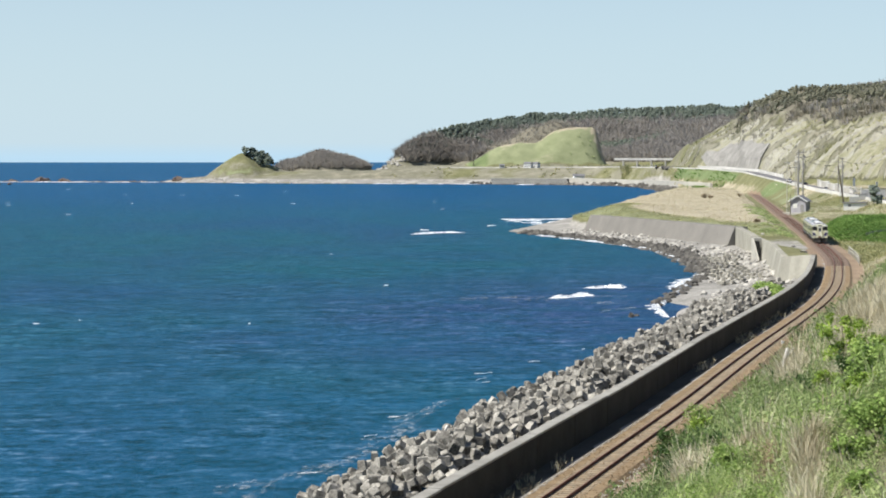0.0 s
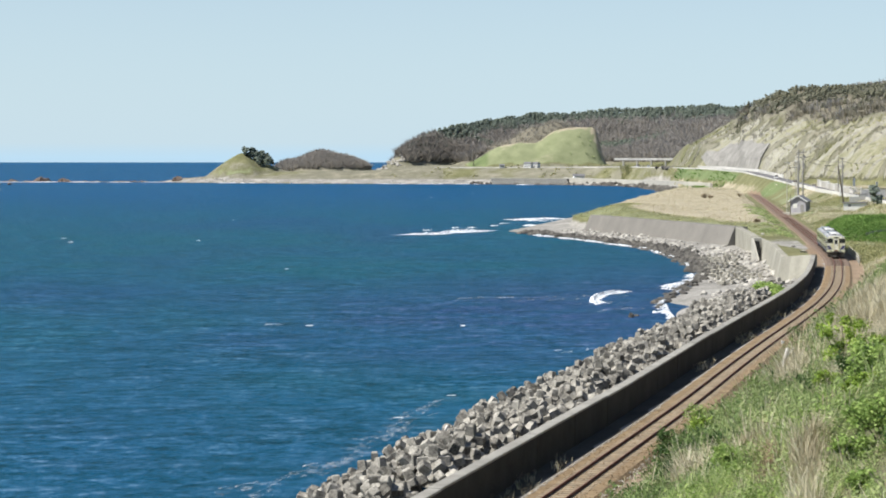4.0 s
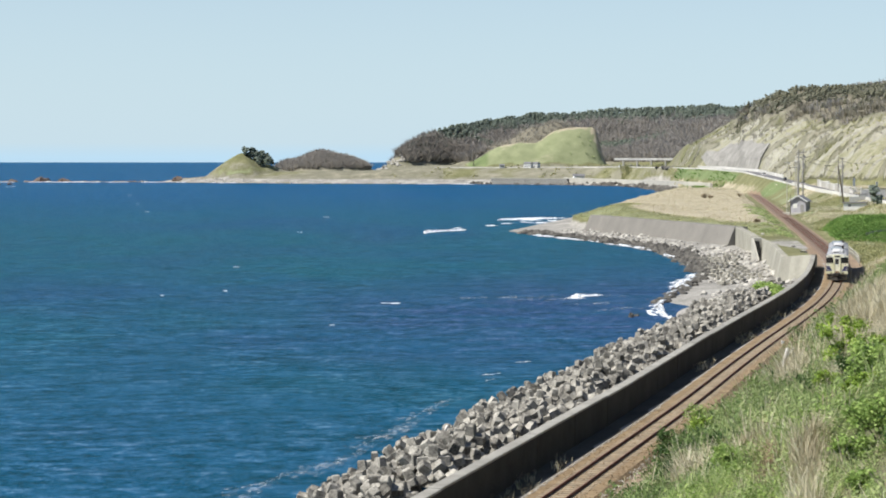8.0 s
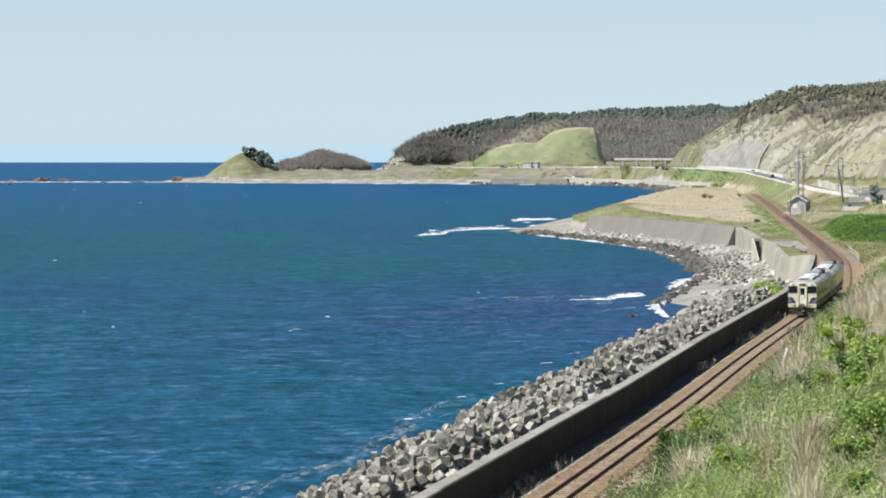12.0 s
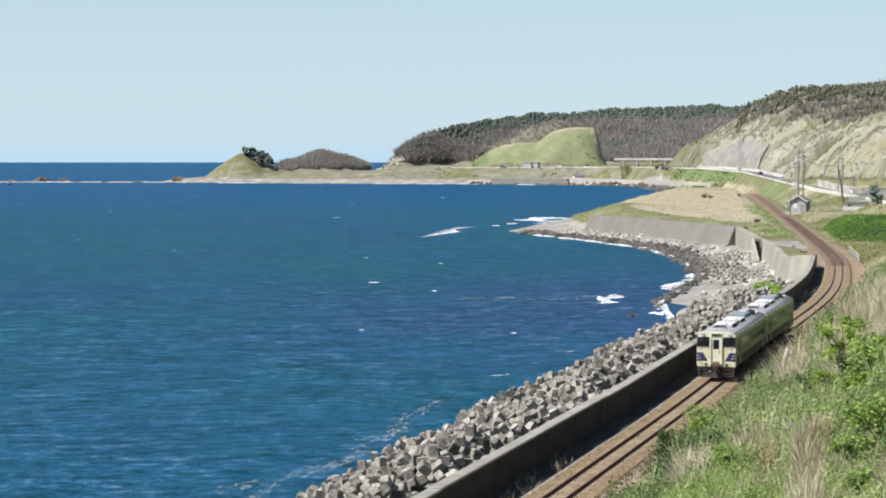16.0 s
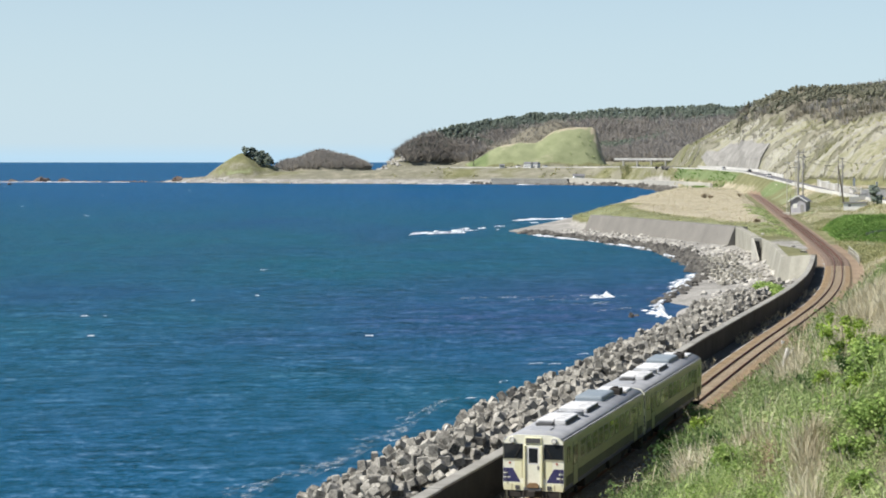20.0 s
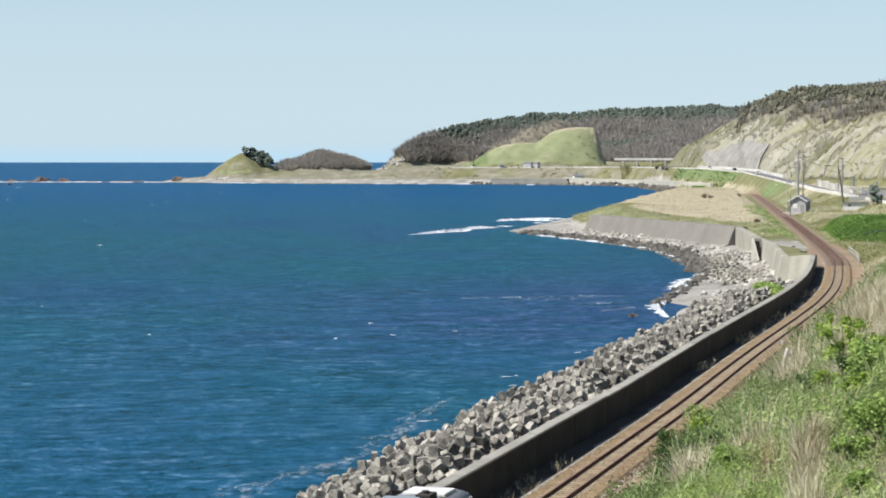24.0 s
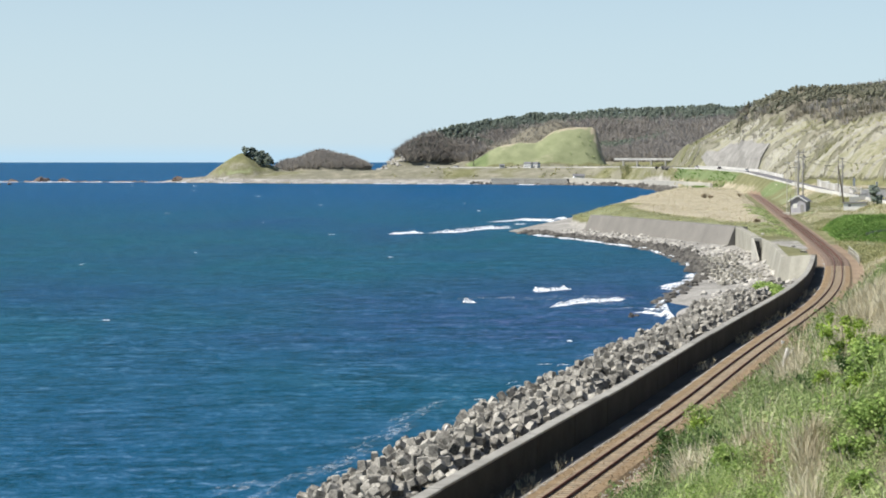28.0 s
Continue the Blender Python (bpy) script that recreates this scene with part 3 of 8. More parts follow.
SHOULDER = [(36, 1752, 15, 30), (55, 1758, 29, 40), (79, 1760, 43, 46), (92, 1762, 46.5, 44), (98, 1764, 46.5, 34), (104, 1766, 40, 16)]
ISLET = [(-168, 1746, 19.5, 30), (-160, 1750, 14, 24), (-150, 1752, 8, 18)]
LOW_ISLET = [(-128, 1806, 13, 28), (-106, 1806, 19.5, 36), (-90, 1806, 15, 30)]
MEADOW = [(30, 1698, 7, 20), (43, 1704, 16, 26), (55, 1712, 25.5, 34), (65, 1714, 28, 38), (79, 1714, 27.5, 38), (90, 1714, 33, 40), (96, 1714, 38.8, 38), (110, 1714, 40.6, 36), (122, 1714, 41, 24), (126.5, 1714, 38, 9)]
SPUR = [(205, 1240, 46, 55), (183, 1300, 40, 50), (176, 1370, 33, 42), (169, 1420, 26, 34), (162, 1452, 19, 26), (153, 1482, 8, 14)]
HILLS = [("wood", FAR_RIDGE), ("wood", SHOULDER), ("grass", ISLET), ("wood", LOW_ISLET), ("meadow", MEADOW), ("spur", SPUR)]
ROAD = [(121, 520, 3.2), (129, 600, 3.4), (134, 660, 3.6), (140, 760, 4.2), (151, 900, 5.7), (155, 1050, 9.0), (150, 1150, 10.0), (146, 1240, 10.0), (149, 1330, 9.9), (152, 1400, 9.6),
        (150, 1500, 9.2), (132, 1580, 9.0), (110, 1625, 8.6), (62, 1660, 8.3), (0, 1695, 8.0), (-30, 1705, 7.4)]
ROAD_ARC = np.r_[0, np.cumsum([math.hypot(q[0] - p[0], q[1] - p[1]) for p, q in zip(ROAD, ROAD[1:])])]


def relief(X, Y):
    """Height of the ground, and where its covers and painted shade lie."""
    X, Y = np.asarray(X, float), np.asarray(Y, float)
    d_shore = polyline_distance(X, Y, SHORE + SHORE[:1])[0]
    d_bank = polyline_distance(X, Y, BANK + BANK[:1])[0]
    land, up = inside(X, Y, SHORE), inside(X, Y, BANK)
    d_track, side, s = polyline_distance(X, Y, [tuple(p) for p in LINE[::6]])
    u = d_track * side
    n1, n2, n3 = value_noise(X, Y, 60, 1), value_noise(X, Y, 17, 2), value_noise(X, Y, 4.3, 3)
    z = np.where(land, SEA + 3.4 * d_shore / (d_shore + d_bank + 0.01) * (1 - 0.62 * smooth(Y, 290, 330) * (1 - smooth(Y, 600, 640))), SEA - np.minimum(d_shore * 0.22, 5.0))
    z += np.where(land & ~up, (0.35 - 0.25 * smooth(Y, 270, 290)) * n3 + (0.2 - 0.1 * smooth(Y, 270, 290)) * n2 - 2.0 * (1 - smooth(Y, 275, 305)), 0)
    flat = -0.42 + (1.3 * smooth(d_bank, 2, 14) * smooth(Y, 400, 470)) * smooth(d_track, 4, 9)
    flat = flat + 8.6 * smooth(Y, 1190, 1560) * smooth(d_bank, 2, 55) * (0.45 + 0.55 * smooth(X, -75, -5))
    coast = smooth(Y, 1180, 1300)
    flat = flat * (1 - coast) + (-1.1 + (flat + 1.1) * smooth(d_bank, 0, 34)) * coast
    flat = flat + 3.4 * smooth(Y, 500, 600) * smooth(u, 20, 30)
    flat = flat + 1.7 * np.exp(-((X - 50) / 16) ** 2 - ((Y - 640) / 55) ** 2) * smooth(d_bank, 0, 7)
    flat = flat + 3.5 * np.clip(1 - np.hypot((X - 93) / 16, (Y - 440) / 36), 0, 1) ** 0.6 * smooth(d_track, 3.4, 6.5)
    flat += (0.3 * n2 + 0.12 * n3) * smooth(d_track, 3.0, 8.0)
    slope = np.clip(u - 3.1, 0, None)
    near = 1 - smooth(Y, 255, 400)
    rise = 0.56 * np.minimum(slope, 34) + 0.25 * np.clip(slope - 34, 0, 60)
    rise = rise * (1 + 0.10 * n2) + smooth(slope, 1, 8) * (0.5 * n2 + 0.25 * n3)
    flat = flat + near * np.clip(rise, 0, None)
    view = np.hypot(X - 2, Y + 4)
    flat = flat + (1 - smooth(view, 6, 20)) * np.clip(EYE_HEIGHT - 1.6 - flat, 0, None)
    d_foot, fside, fs = polyline_distance(X, Y, FOOT)
    inland = d_foot * fside
    cliff = np.clip(inland, 0, None)
    far_end = np.exp(-((fs - 735) / 120) ** 2)
    steep = np.where(fs > 735, 1.0 - 0.6 * smooth(fs, 740, 860), far_end)
    high = 3 + 37 * (1 - np.exp(-cliff / (27 - 12 * steep))) + 4.5 * smooth(cliff, 35, 130) + 9.5 * far_end * smooth(cliff, 16, 60)
    gully = value_noise(fs + 1.1 * cliff, cliff * 0.15 + 90, 13, 5) * 4.2 + value_noise(fs + 0.9 * cliff, cliff * 0.3 + 70, 5.5, 6) * 1.8
    ledge = 1 - np.abs(value_noise(fs + 1.25 * cliff, cliff * 0.2 + 40, 8.5, 61))
    gully = gully + 5.0 * (ledge - 0.55) + 2.4 * (0.45 - np.abs(value_noise(fs + 1.5 * cliff, cliff * 0.5 + 11, 6.0, 64)))
    gully = gully * (1 - (smooth(fs, 545, 560) * (1 - smooth(fs, 760, 775))) * (1 - smooth(cliff, 17, 24)))
    high = (high + gully * smooth(cliff, 2, 14) * (1 - 0.7 * smooth(cliff, 40, 80)) + 3 * n1 * smooth(cliff, 20, 60)) * smooth(cliff, 0, 6)
    flat = flat + high * smooth(Y, 480, 640) * (fside > 0)
    edge = 31 - 15 * far_end + 5 * n2
    wood = smooth(cliff, edge, edge + 9)
    green, spur = np.zeros(X.shape), np.zeros(X.shape)
    for k, (cover, hill) in enumerate(HILLS):
        dh = np.zeros(X.shape)
        for (x0, y0, h0, w0), (x1, y1, h1, w1) in zip(hill[:-1], hill[1:]):
            dx, dy = x1 - x0, y1 - y0
            t = np.clip(((X - x0) * dx + (Y - y0) * dy) / (dx * dx + dy * dy), 0, 1)
            r = np.hypot(X - x0 - t * dx, Y - y0 - t * dy) / (w0 + t * (w1 - w0))
            dh = np.maximum(dh, (h0 + t * (h1 - h0)) * (np.clip(1 - r, 0, 1) ** 0.85 if k in (0, 2, 5) else np.clip(1 - r ** 1.7, 0, 1)) * (1 + 0.04 * n2))
        if cover == "meadow":
            dh = dh * (1 - smooth(X, 124.5, 137))
        before = flat
        flat = np.where(dh > 0.5, np.maximum(flat, dh + np.minimum(flat, 8) * np.clip(1 - dh / 30, 0, 1)), flat)
        if cover == "wood":
            wood = np.maximum(wood, (smooth(dh, 4, 8) if k != 3 else smooth(dh, 1.5, 3.5)) * (Y > 1400))
        if cover == "grass":
            green = np.maximum(green, (0.42 + 0.35 * n2 + 0.25 * n3) * smooth(dh, 1, 3))
        if cover == "meadow":
            g = smooth(dh, 2, 5) * smooth(flat - before, 0.0, 3.0)
            green, wood = np.maximum(green, g), wood * (1 - g)
        if cover == "spur":
            spur = smooth(dh, 1, 4) * smooth(flat - before, 0.0, 2.0)
            wood = wood * (1 - spur * (1 - smooth(dh + 4 * n2, 30, 36)))
    d_road, rside, sr = polyline_distance(X, Y, [(x, y) for x, y, _ in ROAD])
    road_z = np.interp(sr, ROAD_ARC, [r[2] for r in ROAD])
    flat = road_z - 0.2 + (flat - road_z + 0.2) * smooth(d_road, 3.6, 13)
    z = np.where(up & land, np.maximum(flat, -1.2), z)
    beach = (land & ~up) * 1.0
    z = np.where(land & ~up, np.maximum(z, -0.3 - 0.45 * np.clip(np.hypot(X - 41.2, (Y - 264) / 3.2) - 1.6, 0, None)), z)
    field = up & (Y > 440) & (u < -5) & (Y < 985)
    rock = smooth(cliff, 1, 4) * (1 - smooth(cliff, edge - 2, edge + 8)) * (fside > 0) * smooth(Y, 480, 640)
    rock = np.maximum(rock, smooth(X + 6 * n2, -64, -56) * (1 - smooth(X + 6 * n2, -34, -27)) * (Y > 1700) * smooth(flat, 8, 11) * (1 - smooth(flat, 15, 19)) * (Y < 1800))
    rock = np.maximum(rock, spur * (0.62 + 0.35 * n2) * (1 - smooth(flat, 34, 40)) * (rside > 0))
    earth = up * np.where(Y < 400, 1 - smooth(d_track, 3.0, 4.4), 1 - smooth(d_track, 1.9, 2.7)) * (Y < 1140) * (flat < 0.8)
    straw = near * smooth(slope, 0.2, 3) * (0.4 * (0.5 + 0.5 * n2) + 0.55 * smooth(Y, 175, 225)) + field * np.maximum(smooth(d_bank, 8, 20), smooth(Y, 640, 720)) * smooth(X + 5 * n2, 48, 62) + up * (Y > 1200) * (0.3 * (Y < 1700) * (0.5 + 0.5 * n1) + 0.2 * (1 - smooth(X + 18 * n1, -60, 10)) * (1 - smooth(flat, 6, 9)) * (0.75 + 0.4 * n2))
    lush = green + 0.62 * near * smooth(slope, 2, 6) * (0.5 + 0.5 * n1) + field * np.maximum(1 - smooth(d_bank, 8, 26), 1 - smooth(X + 5 * n2, 50, 64)) * 0.5 * (Y < 720) + 0.75 * (up & (Y > 360) & (Y < 1200) & (u > 4) & (u < 24)) * (0.55 + 0.45 * n2)
    yard = (0.5 + 0.5 * n2 + 0.2 * n3) * (1 - smooth(np.hypot((X - 69) / 6.5, (Y - 404) / 34), 0.5, 1.25)) * (u < -3) * up
    shore = beach + (up & (Y > 1250) & (d_bank < 5)) * 0.8 * (X > -185) * (X < 100) + yard * 0.85 + 0.8 * up * (u > -2.3) * (u < -1.9) * (Y < 345)
    lush = lush + 1.2 * (1 - smooth(np.hypot((X - 41.2) / 0.7, (Y - 263) / 4.2), 1.2, 2.2))
    lush = lush + 0.8 * smooth(flat, 3.2, 4.8) * up * (Y > 1060) * (Y < 1250) * (X > 110) * (fside < 0) * (0.6 + 0.5 * n2) 
    shore = shore + 0.55 * up * (Y > 560) * (Y < 1010) * (rside > 0) * (d_road < 17) * (fside < 0)
    lush = lush * (1 - (Y > 560) * (Y < 1010) * (rside > 0) * (d_road < 17))
    shore = shore * (1 - smooth(lush, 0.6, 1.0) * (Y < 320))
    rockgreen = rock * smooth(value_noise(fs + 1.2 * cliff, cliff * 0.3 + 20, 9, 71) + 0.5 * n2 + 0.25 * far_end, -0.05, 0.45)
    verge = up * (fside < 0) * (d_road > 4)
    fresh = verge * (X > 100) * (0.8 + 0.3 * n2) * smooth(Y + 12 * n2, 1035, 1065) * (1 - smooth(Y + 12 * n2, 1225, 1270)) * smooth(flat, 3.0, 4.6) + 0.3 * rockgreen * (cliff < 14)
    fresh = fresh + verge * (1.1 * np.exp(-((X - 142) / 8) ** 2 - ((Y - 895) / 55) ** 2) + 1.1 * np.exp(-((X - 115) / 6) ** 2 - ((Y - 632) / 24) ** 2)) * (0.85 + 0.4 * n2)
    fresh = fresh + 0.9 * green * smooth(38 - X, -6, 8) * (X > 20) * (Y < 1712)
    dun = up * (Y > 1150) * (1 - green) * (1 - smooth(flat, 12, 15)) * (0.62 + 0.25 * (X < 0) + 0.3 * n2 + 0.25 * n1) * ((X < 118) | (Y > 1330))
    edge_path = (np.maximum(smooth(X + 0.8 * n2 - 119.0 - 0.34 * (40 - flat), 0, 2.0), smooth(Y, 1705, 1710) * 0.9 * (X > 48)) * green * (0.75 + 0.3 * n3)) * (Y > 1600) * (X > 0)
    # painted shade: the wall's shadow strip, under the blocks, between slope plants
    covers = {"lush": np.maximum(lush, 0.30 * rockgreen + 0.25 * rockgreen * n1), "fresh": fresh, "dun": np.maximum(np.maximum(dun, 0.75 * rockgreen), 0.8 * smooth(cliff, 12, 20) * (fside > 0) * (1 - 0.5 * rock)), "shade_tone": np.maximum(np.maximum(0.95 * (u < -2.25) * (u > -5) * (Y < 372) * (s > 20) * (s < 392), 0.5 * near * smooth(slope, 0.8, 3) * (1 - smooth(Y, 165, 215))), 1.2 * beach * (u > -22) * (Y < 268)) * (1 - smooth(lush, 0.4, 0.8) * (Y > 260)), "dry": straw * (1 - green) + 0.7 * up * (Y > 900) * (Y < 1330) * (X > 100) * (fside < 0) * (1 - smooth(flat, 3.0, 4.6)) * (0.8 + 0.5 * n2) + 0.66 * up * smooth(Y, 680, 760) * (1 - smooth(Y, 1080, 1160)) * (u > 12) * (fside < 0) * (0.75 + 0.5 * n2) + green * 0.5 * smooth(n2 + 0.5 * n1, 0.1, 0.9) + edge_path, "rock": rock * (1 - 0.75 * rockgreen), "shingle": shore, "floor": np.maximum(wood * (1 - rock), 0.3 * near * smooth(slope, 0.8, 3)), "earth": earth}
    return z, covers


# ---------------------------------------------------------------- ground and sea
def fan_rows():
    y, rows = -100.0, []
    while y < 2900:
        rows.append(y)
        y += 6 if y < 30 else max(0.7, 0.0105 * y) if y < 840 or y > 1860 else 4.5
    return np.array(rows)


def build_ground():
    a = np.r_[np.linspace(-1.1, -0.26, 26), np.linspace(-0.25, 0.25, 420), np.linspace(0.26, 1.1, 26)]
    rows = fan_rows()
    A, Y = np.meshgrid(a, rows)
    X = A * (Y + 200)
    Z, covers = relief(X, Y)
    nr, nc = X.shape
    i = (np.arange(nr - 1)[:, None] * nc + np.arange(nc - 1)[None]).ravel()
    faces = np.stack([i, i + 1, i + nc + 1, i + nc], 1)
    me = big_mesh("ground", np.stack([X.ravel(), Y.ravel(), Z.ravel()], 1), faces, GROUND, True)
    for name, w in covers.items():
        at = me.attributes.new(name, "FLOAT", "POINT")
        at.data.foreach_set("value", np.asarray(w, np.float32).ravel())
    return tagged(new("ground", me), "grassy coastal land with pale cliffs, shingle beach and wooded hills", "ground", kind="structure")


def build_sea():
    """The sheet climbs a little at its far end, where the true horizon lies beyond reach."""
    a = np.linspace(-1.4, 1.4, 61)
    rows = np.array([-150, 0, 60, 120, 200, 320, 500, 800, 1200, 1800, 2400, 3000, 3600, 4200, 4700, 4980], float)
    A, Y = np.meshgrid(a, rows)
    X = A * (Y + 260)
    Z = 8.3 * smooth(Y, 1800, 4980) ** 1.2
    nc = X.shape[1]
    i = (np.arange(len(rows) - 1)[:, None] * nc + np.arange(nc - 1)[None]).ravel()
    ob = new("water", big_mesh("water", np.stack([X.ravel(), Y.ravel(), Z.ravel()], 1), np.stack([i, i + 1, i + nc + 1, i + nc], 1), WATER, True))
    ob.location.z = SEA
    return tagged(ob, "choppy deep blue sea with small whitecaps", "sea", kind="structure")


build_ground()
sea = build_sea()


# ---------------------------------------------------------------- railway
def swept(section, s0, s1, step, close=True):
    """A section of (u, z) drawn along the track between s0 and s1."""
    g = Geo()
    n = max(1, int(round((s1 - s0) / step)))
    k = len(section)
    for i in range(n + 1):
        s = s0 + (s1 - s0) * i / n
        g.v.extend(tuple(along(s, u, z)[0]) for u, z in section)
    for i in range(n):
        for j in range(k if close else k - 1):
            a, b = i * k + j, i * k + (j + 1) % k
            g.f.append((a, b, b + k, a + k))
    if close:
        g.f += [tuple(range(k))[::-1], tuple(range(n * k, n * k + k))]
    return g


def build_track():
    track = tagged(new("railway_track"), "single rusty railway track on brown ballast", "railway track", kind="structure")
    bed = [(-2.35, -0.75), (-1.65, -0.17), (1.65, -0.17), (2.45, -0.75)]
    part("ballast_bed", swept(bed, 5, 389, 2.0), BALLAST, track, "tan rusty ballast bed")
    part("ballast_bed", swept(bed, 389, 1140, 2.0), BALLAST_FAR, track, "dark maroon-brown ballast bed farther off")
    for u in (-0.565, 0.565):
        r = [(u - 0.06, -0.16), (u - 0.06, -0.148), (u - 0.012, -0.13), (u - 0.012, -0.045), (u - 0.034, -0.03), (u - 0.034, -0.004),
             (u + 0.034, -0.004), (u + 0.034, -0.03), (u + 0.012, -0.045), (u + 0.012, -0.13), (u + 0.06, -0.148), (u + 0.06, -0.16)]
        rail = part("rail", swept(r, 5, 1140, 1.5), RAIL, track)
        part("rail_head", swept([(u - 0.026, -0.006), (u - 0.026, 0), (u + 0.026, 0), (u + 0.026, -0.006)], 5, 1140, 1.5), RAIL_HEAD, rail, "worn shiny rail head")
    sleeper = mesh_of("sleeper", Geo().box(-1.05, 1.05, -0.11, 0.11, -0.30, -0.155), SLEEPER)
    far, old = Geo(), Geo()
    for i in range(900):
        s = 95 + 0.62 * i
        p, h = along(s)
        m = Matrix.Translation(p) @ Matrix.Rotation(h - math.pi / 2 + random.uniform(-0.02, 0.02), 4, "Z")
        if i < 290:
            part("sleeper", sleeper, SLEEPER, track, m=m)
        else:
            (far if s < 389 else old).add([tuple(m @ v.co) for v in sleeper.vertices], [tuple(f.vertices) for f in sleeper.polygons])
    tagged(part("distant_sleepers", far, SLEEPER, track), kind="stuff")
    tagged(part("far_sleepers", old, SLEEPER_FAR, track, "dark sleepers farther off"), kind="stuff")
    rng = np.random.RandomState(13)
    shapes = []
    for k in range(5):
        b = bmesh.new()
        bmesh.ops.create_cube(b, size=0.07)
        for v in b.verts:
            v.co = Vector((v.co.x * rng.uniform(0.6, 1.3), v.co.y * rng.uniform(0.6, 1.3), v.co.z * rng.uniform(0.5, 1.1)))
        b.verts.index_update()
        shapes.append((np.array([tuple(v.co) for v in b.verts]), np.array([[v.index for v in f.verts] for f in b.faces])))
        b.free()
    for name, mat, lo, hi, count, lab in (("ballast_stones", STONES, -1.75, 1.9, 4200, "loose rusty ballast stones"), ("edge_gravel", GRAVEL, -2.3, -1.5, 7500, "loose grey gravel"), ("verge_gravel", GRAVEL, 1.8, 3.5, 5200, "loose grey gravel")):
        s, u = 93 + 110 * rng.random_sample(count) ** 1.5, rng.uniform(lo, hi, count)
        z = np.interp(u, [-2.35, -1.65, 1.7, 2.45, 2.7, 3.1, 3.5], [-0.68, -0.165, -0.165, -0.60, -0.42, -0.40, -0.20])
        pos = np.array([tuple(along(a, c, d)[0]) for a, c, d in zip(s, u, z)])
        vs, fs, n = [], [], 0
        for k, (pv, pf) in enumerate(shapes):
            q = np.arange(count) % 5 == k
            v, f = stuff_of(pv, pf, mats_from(pos[q], rng.uniform(0, 6.28, q.sum()), rng.uniform(0.6, 1.3, q.sum()), rng.normal(0, 0.4, (q.sum(), 2))))
            vs.append(v)
            fs.append(f + n)
            n += len(v)
        tagged(part(name, big_mesh(name, np.vstack(vs), np.vstack(fs), mat), mat, track, lab), kind="stuff")
    return track


def build_sea_wall():
    wall = tagged(new("sea_wall"), "long weathered grey concrete sea wall along the railway", "sea wall", kind="structure")
    s, i = 40.0, 0
    while s < WALL_END - 1:
        e = min(s + 9.6, WALL_END)
        top = 1.50 + random.uniform(-0.025, 0.025)
        o = random.uniform(-0.02, 0.02)
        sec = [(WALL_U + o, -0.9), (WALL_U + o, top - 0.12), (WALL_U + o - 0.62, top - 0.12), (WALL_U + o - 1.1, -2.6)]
        # the landward face lies in shade, painted here into the whole panel
        panel = part("wall_panel", swept(sec, s + 0.012, e - 0.012, 2.4), CONCRETE_SHADED, wall, "aged concrete wall face, darkened for its shade")
        cap = [(WALL_U + o + 0.015, top - 0.12), (WALL_U + o + 0.015, top - 0.03), (WALL_U + o - 0.03, top), (WALL_U + o - 0.62, top + 0.01), (WALL_U + o - 0.66, top - 0.05), (WALL_U + o - 0.66, top - 0.12)]
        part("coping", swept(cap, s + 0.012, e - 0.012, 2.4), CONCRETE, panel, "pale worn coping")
        s, i = e, i + 1
    return wall


def wall_run(name, pts, top, bottom, thick, label, step=8.0, lean=0.0, mat=None):
    """A concrete wall along a line of places, in panels."""
    wall = tagged(new(name), label, "retaining wall", kind="structure")
    p = np.array(pts, float)
    arc = np.r_[0, np.cumsum(np.linalg.norm(np.diff(p, axis=0), axis=1))]
    tops = top if isinstance(top, (list, tuple)) else [top] * len(pts)
    n = max(1, int(arc[-1] / step))
    for i in range(n):
        g = Geo()
        a, b = arc[-1] * i / n + 0.015, arc[-1] * (i + 1) / n - 0.015
        ring = []
        for s in (a, (a + b) / 2, b):
            q = Vector((np.interp(s, arc, p[:, 0]), np.interp(s, arc, p[:, 1]), 0))
            q2 = Vector((np.interp(min(s + 1, arc[-1]), arc, p[:, 0]), np.interp(min(s + 1, arc[-1]), arc, p[:, 1]), 0))
            q1 = Vector((np.interp(max(s - 1, 0), arc, p[:, 0]), np.interp(max(s - 1, 0), arc, p[:, 1]), 0))
            d = (q2 - q1).normalized()
            out = Vector((-d.y, d.x, 0))
            t = float(np.interp(s, arc, tops))
            for off, z in ((lean, bottom), (0.0, t - 0.06), (-0.06, t), (-thick + 0.06, t), (-thick, t - 0.06), (-thick, bottom)):
                w = q + out * off
                g.v.append((w.x, w.y, z))
        for k in range(2):
            g.f += [(k * 6 + j, k * 6 + (j + 1) % 6, k * 6 + 6 + (j + 1) % 6, k * 6 + 6 + j) for j in range(6)]
        g.f += [(0, 1, 2, 3, 4, 5), (17, 16, 15, 14, 13, 12)]
        part("wall_panel", g, mat or CONCRETE_PALE, wall)
    return wall


build_track()
build_sea_wall()
wall_run("quay_wall", [(56.7, 320.5), (54.0, 331), (56.6, 352), (60.5, 385), (62.6, 417)], [1.5, 0.7, 0.6, 0.6, 0.5], -4.6, 1.0, "curved stained concrete quay wall above the beach", 7.0, 0.9, CONCRETE_QUAY)
wall_run("revetment", [(65.3, 466), (58.5, 500), (50.0, 536), (40.7, 575)], [0.9, 0.8, 0.7, 0.6], -4.8, 3.0, "sloping grey concrete revetment under a dry grass field", 9.0, 2.4, CONCRETE_GREY)
wall_run("corner_wall", [(62.6, 418.0), (64.2, 440), (65.3, 465)], [0.2, 0.5, 0.9], -4.8, 1.5, "stained concrete wall at the bend of the bank", 8.0, 0.0, CONCRETE_QUAY)


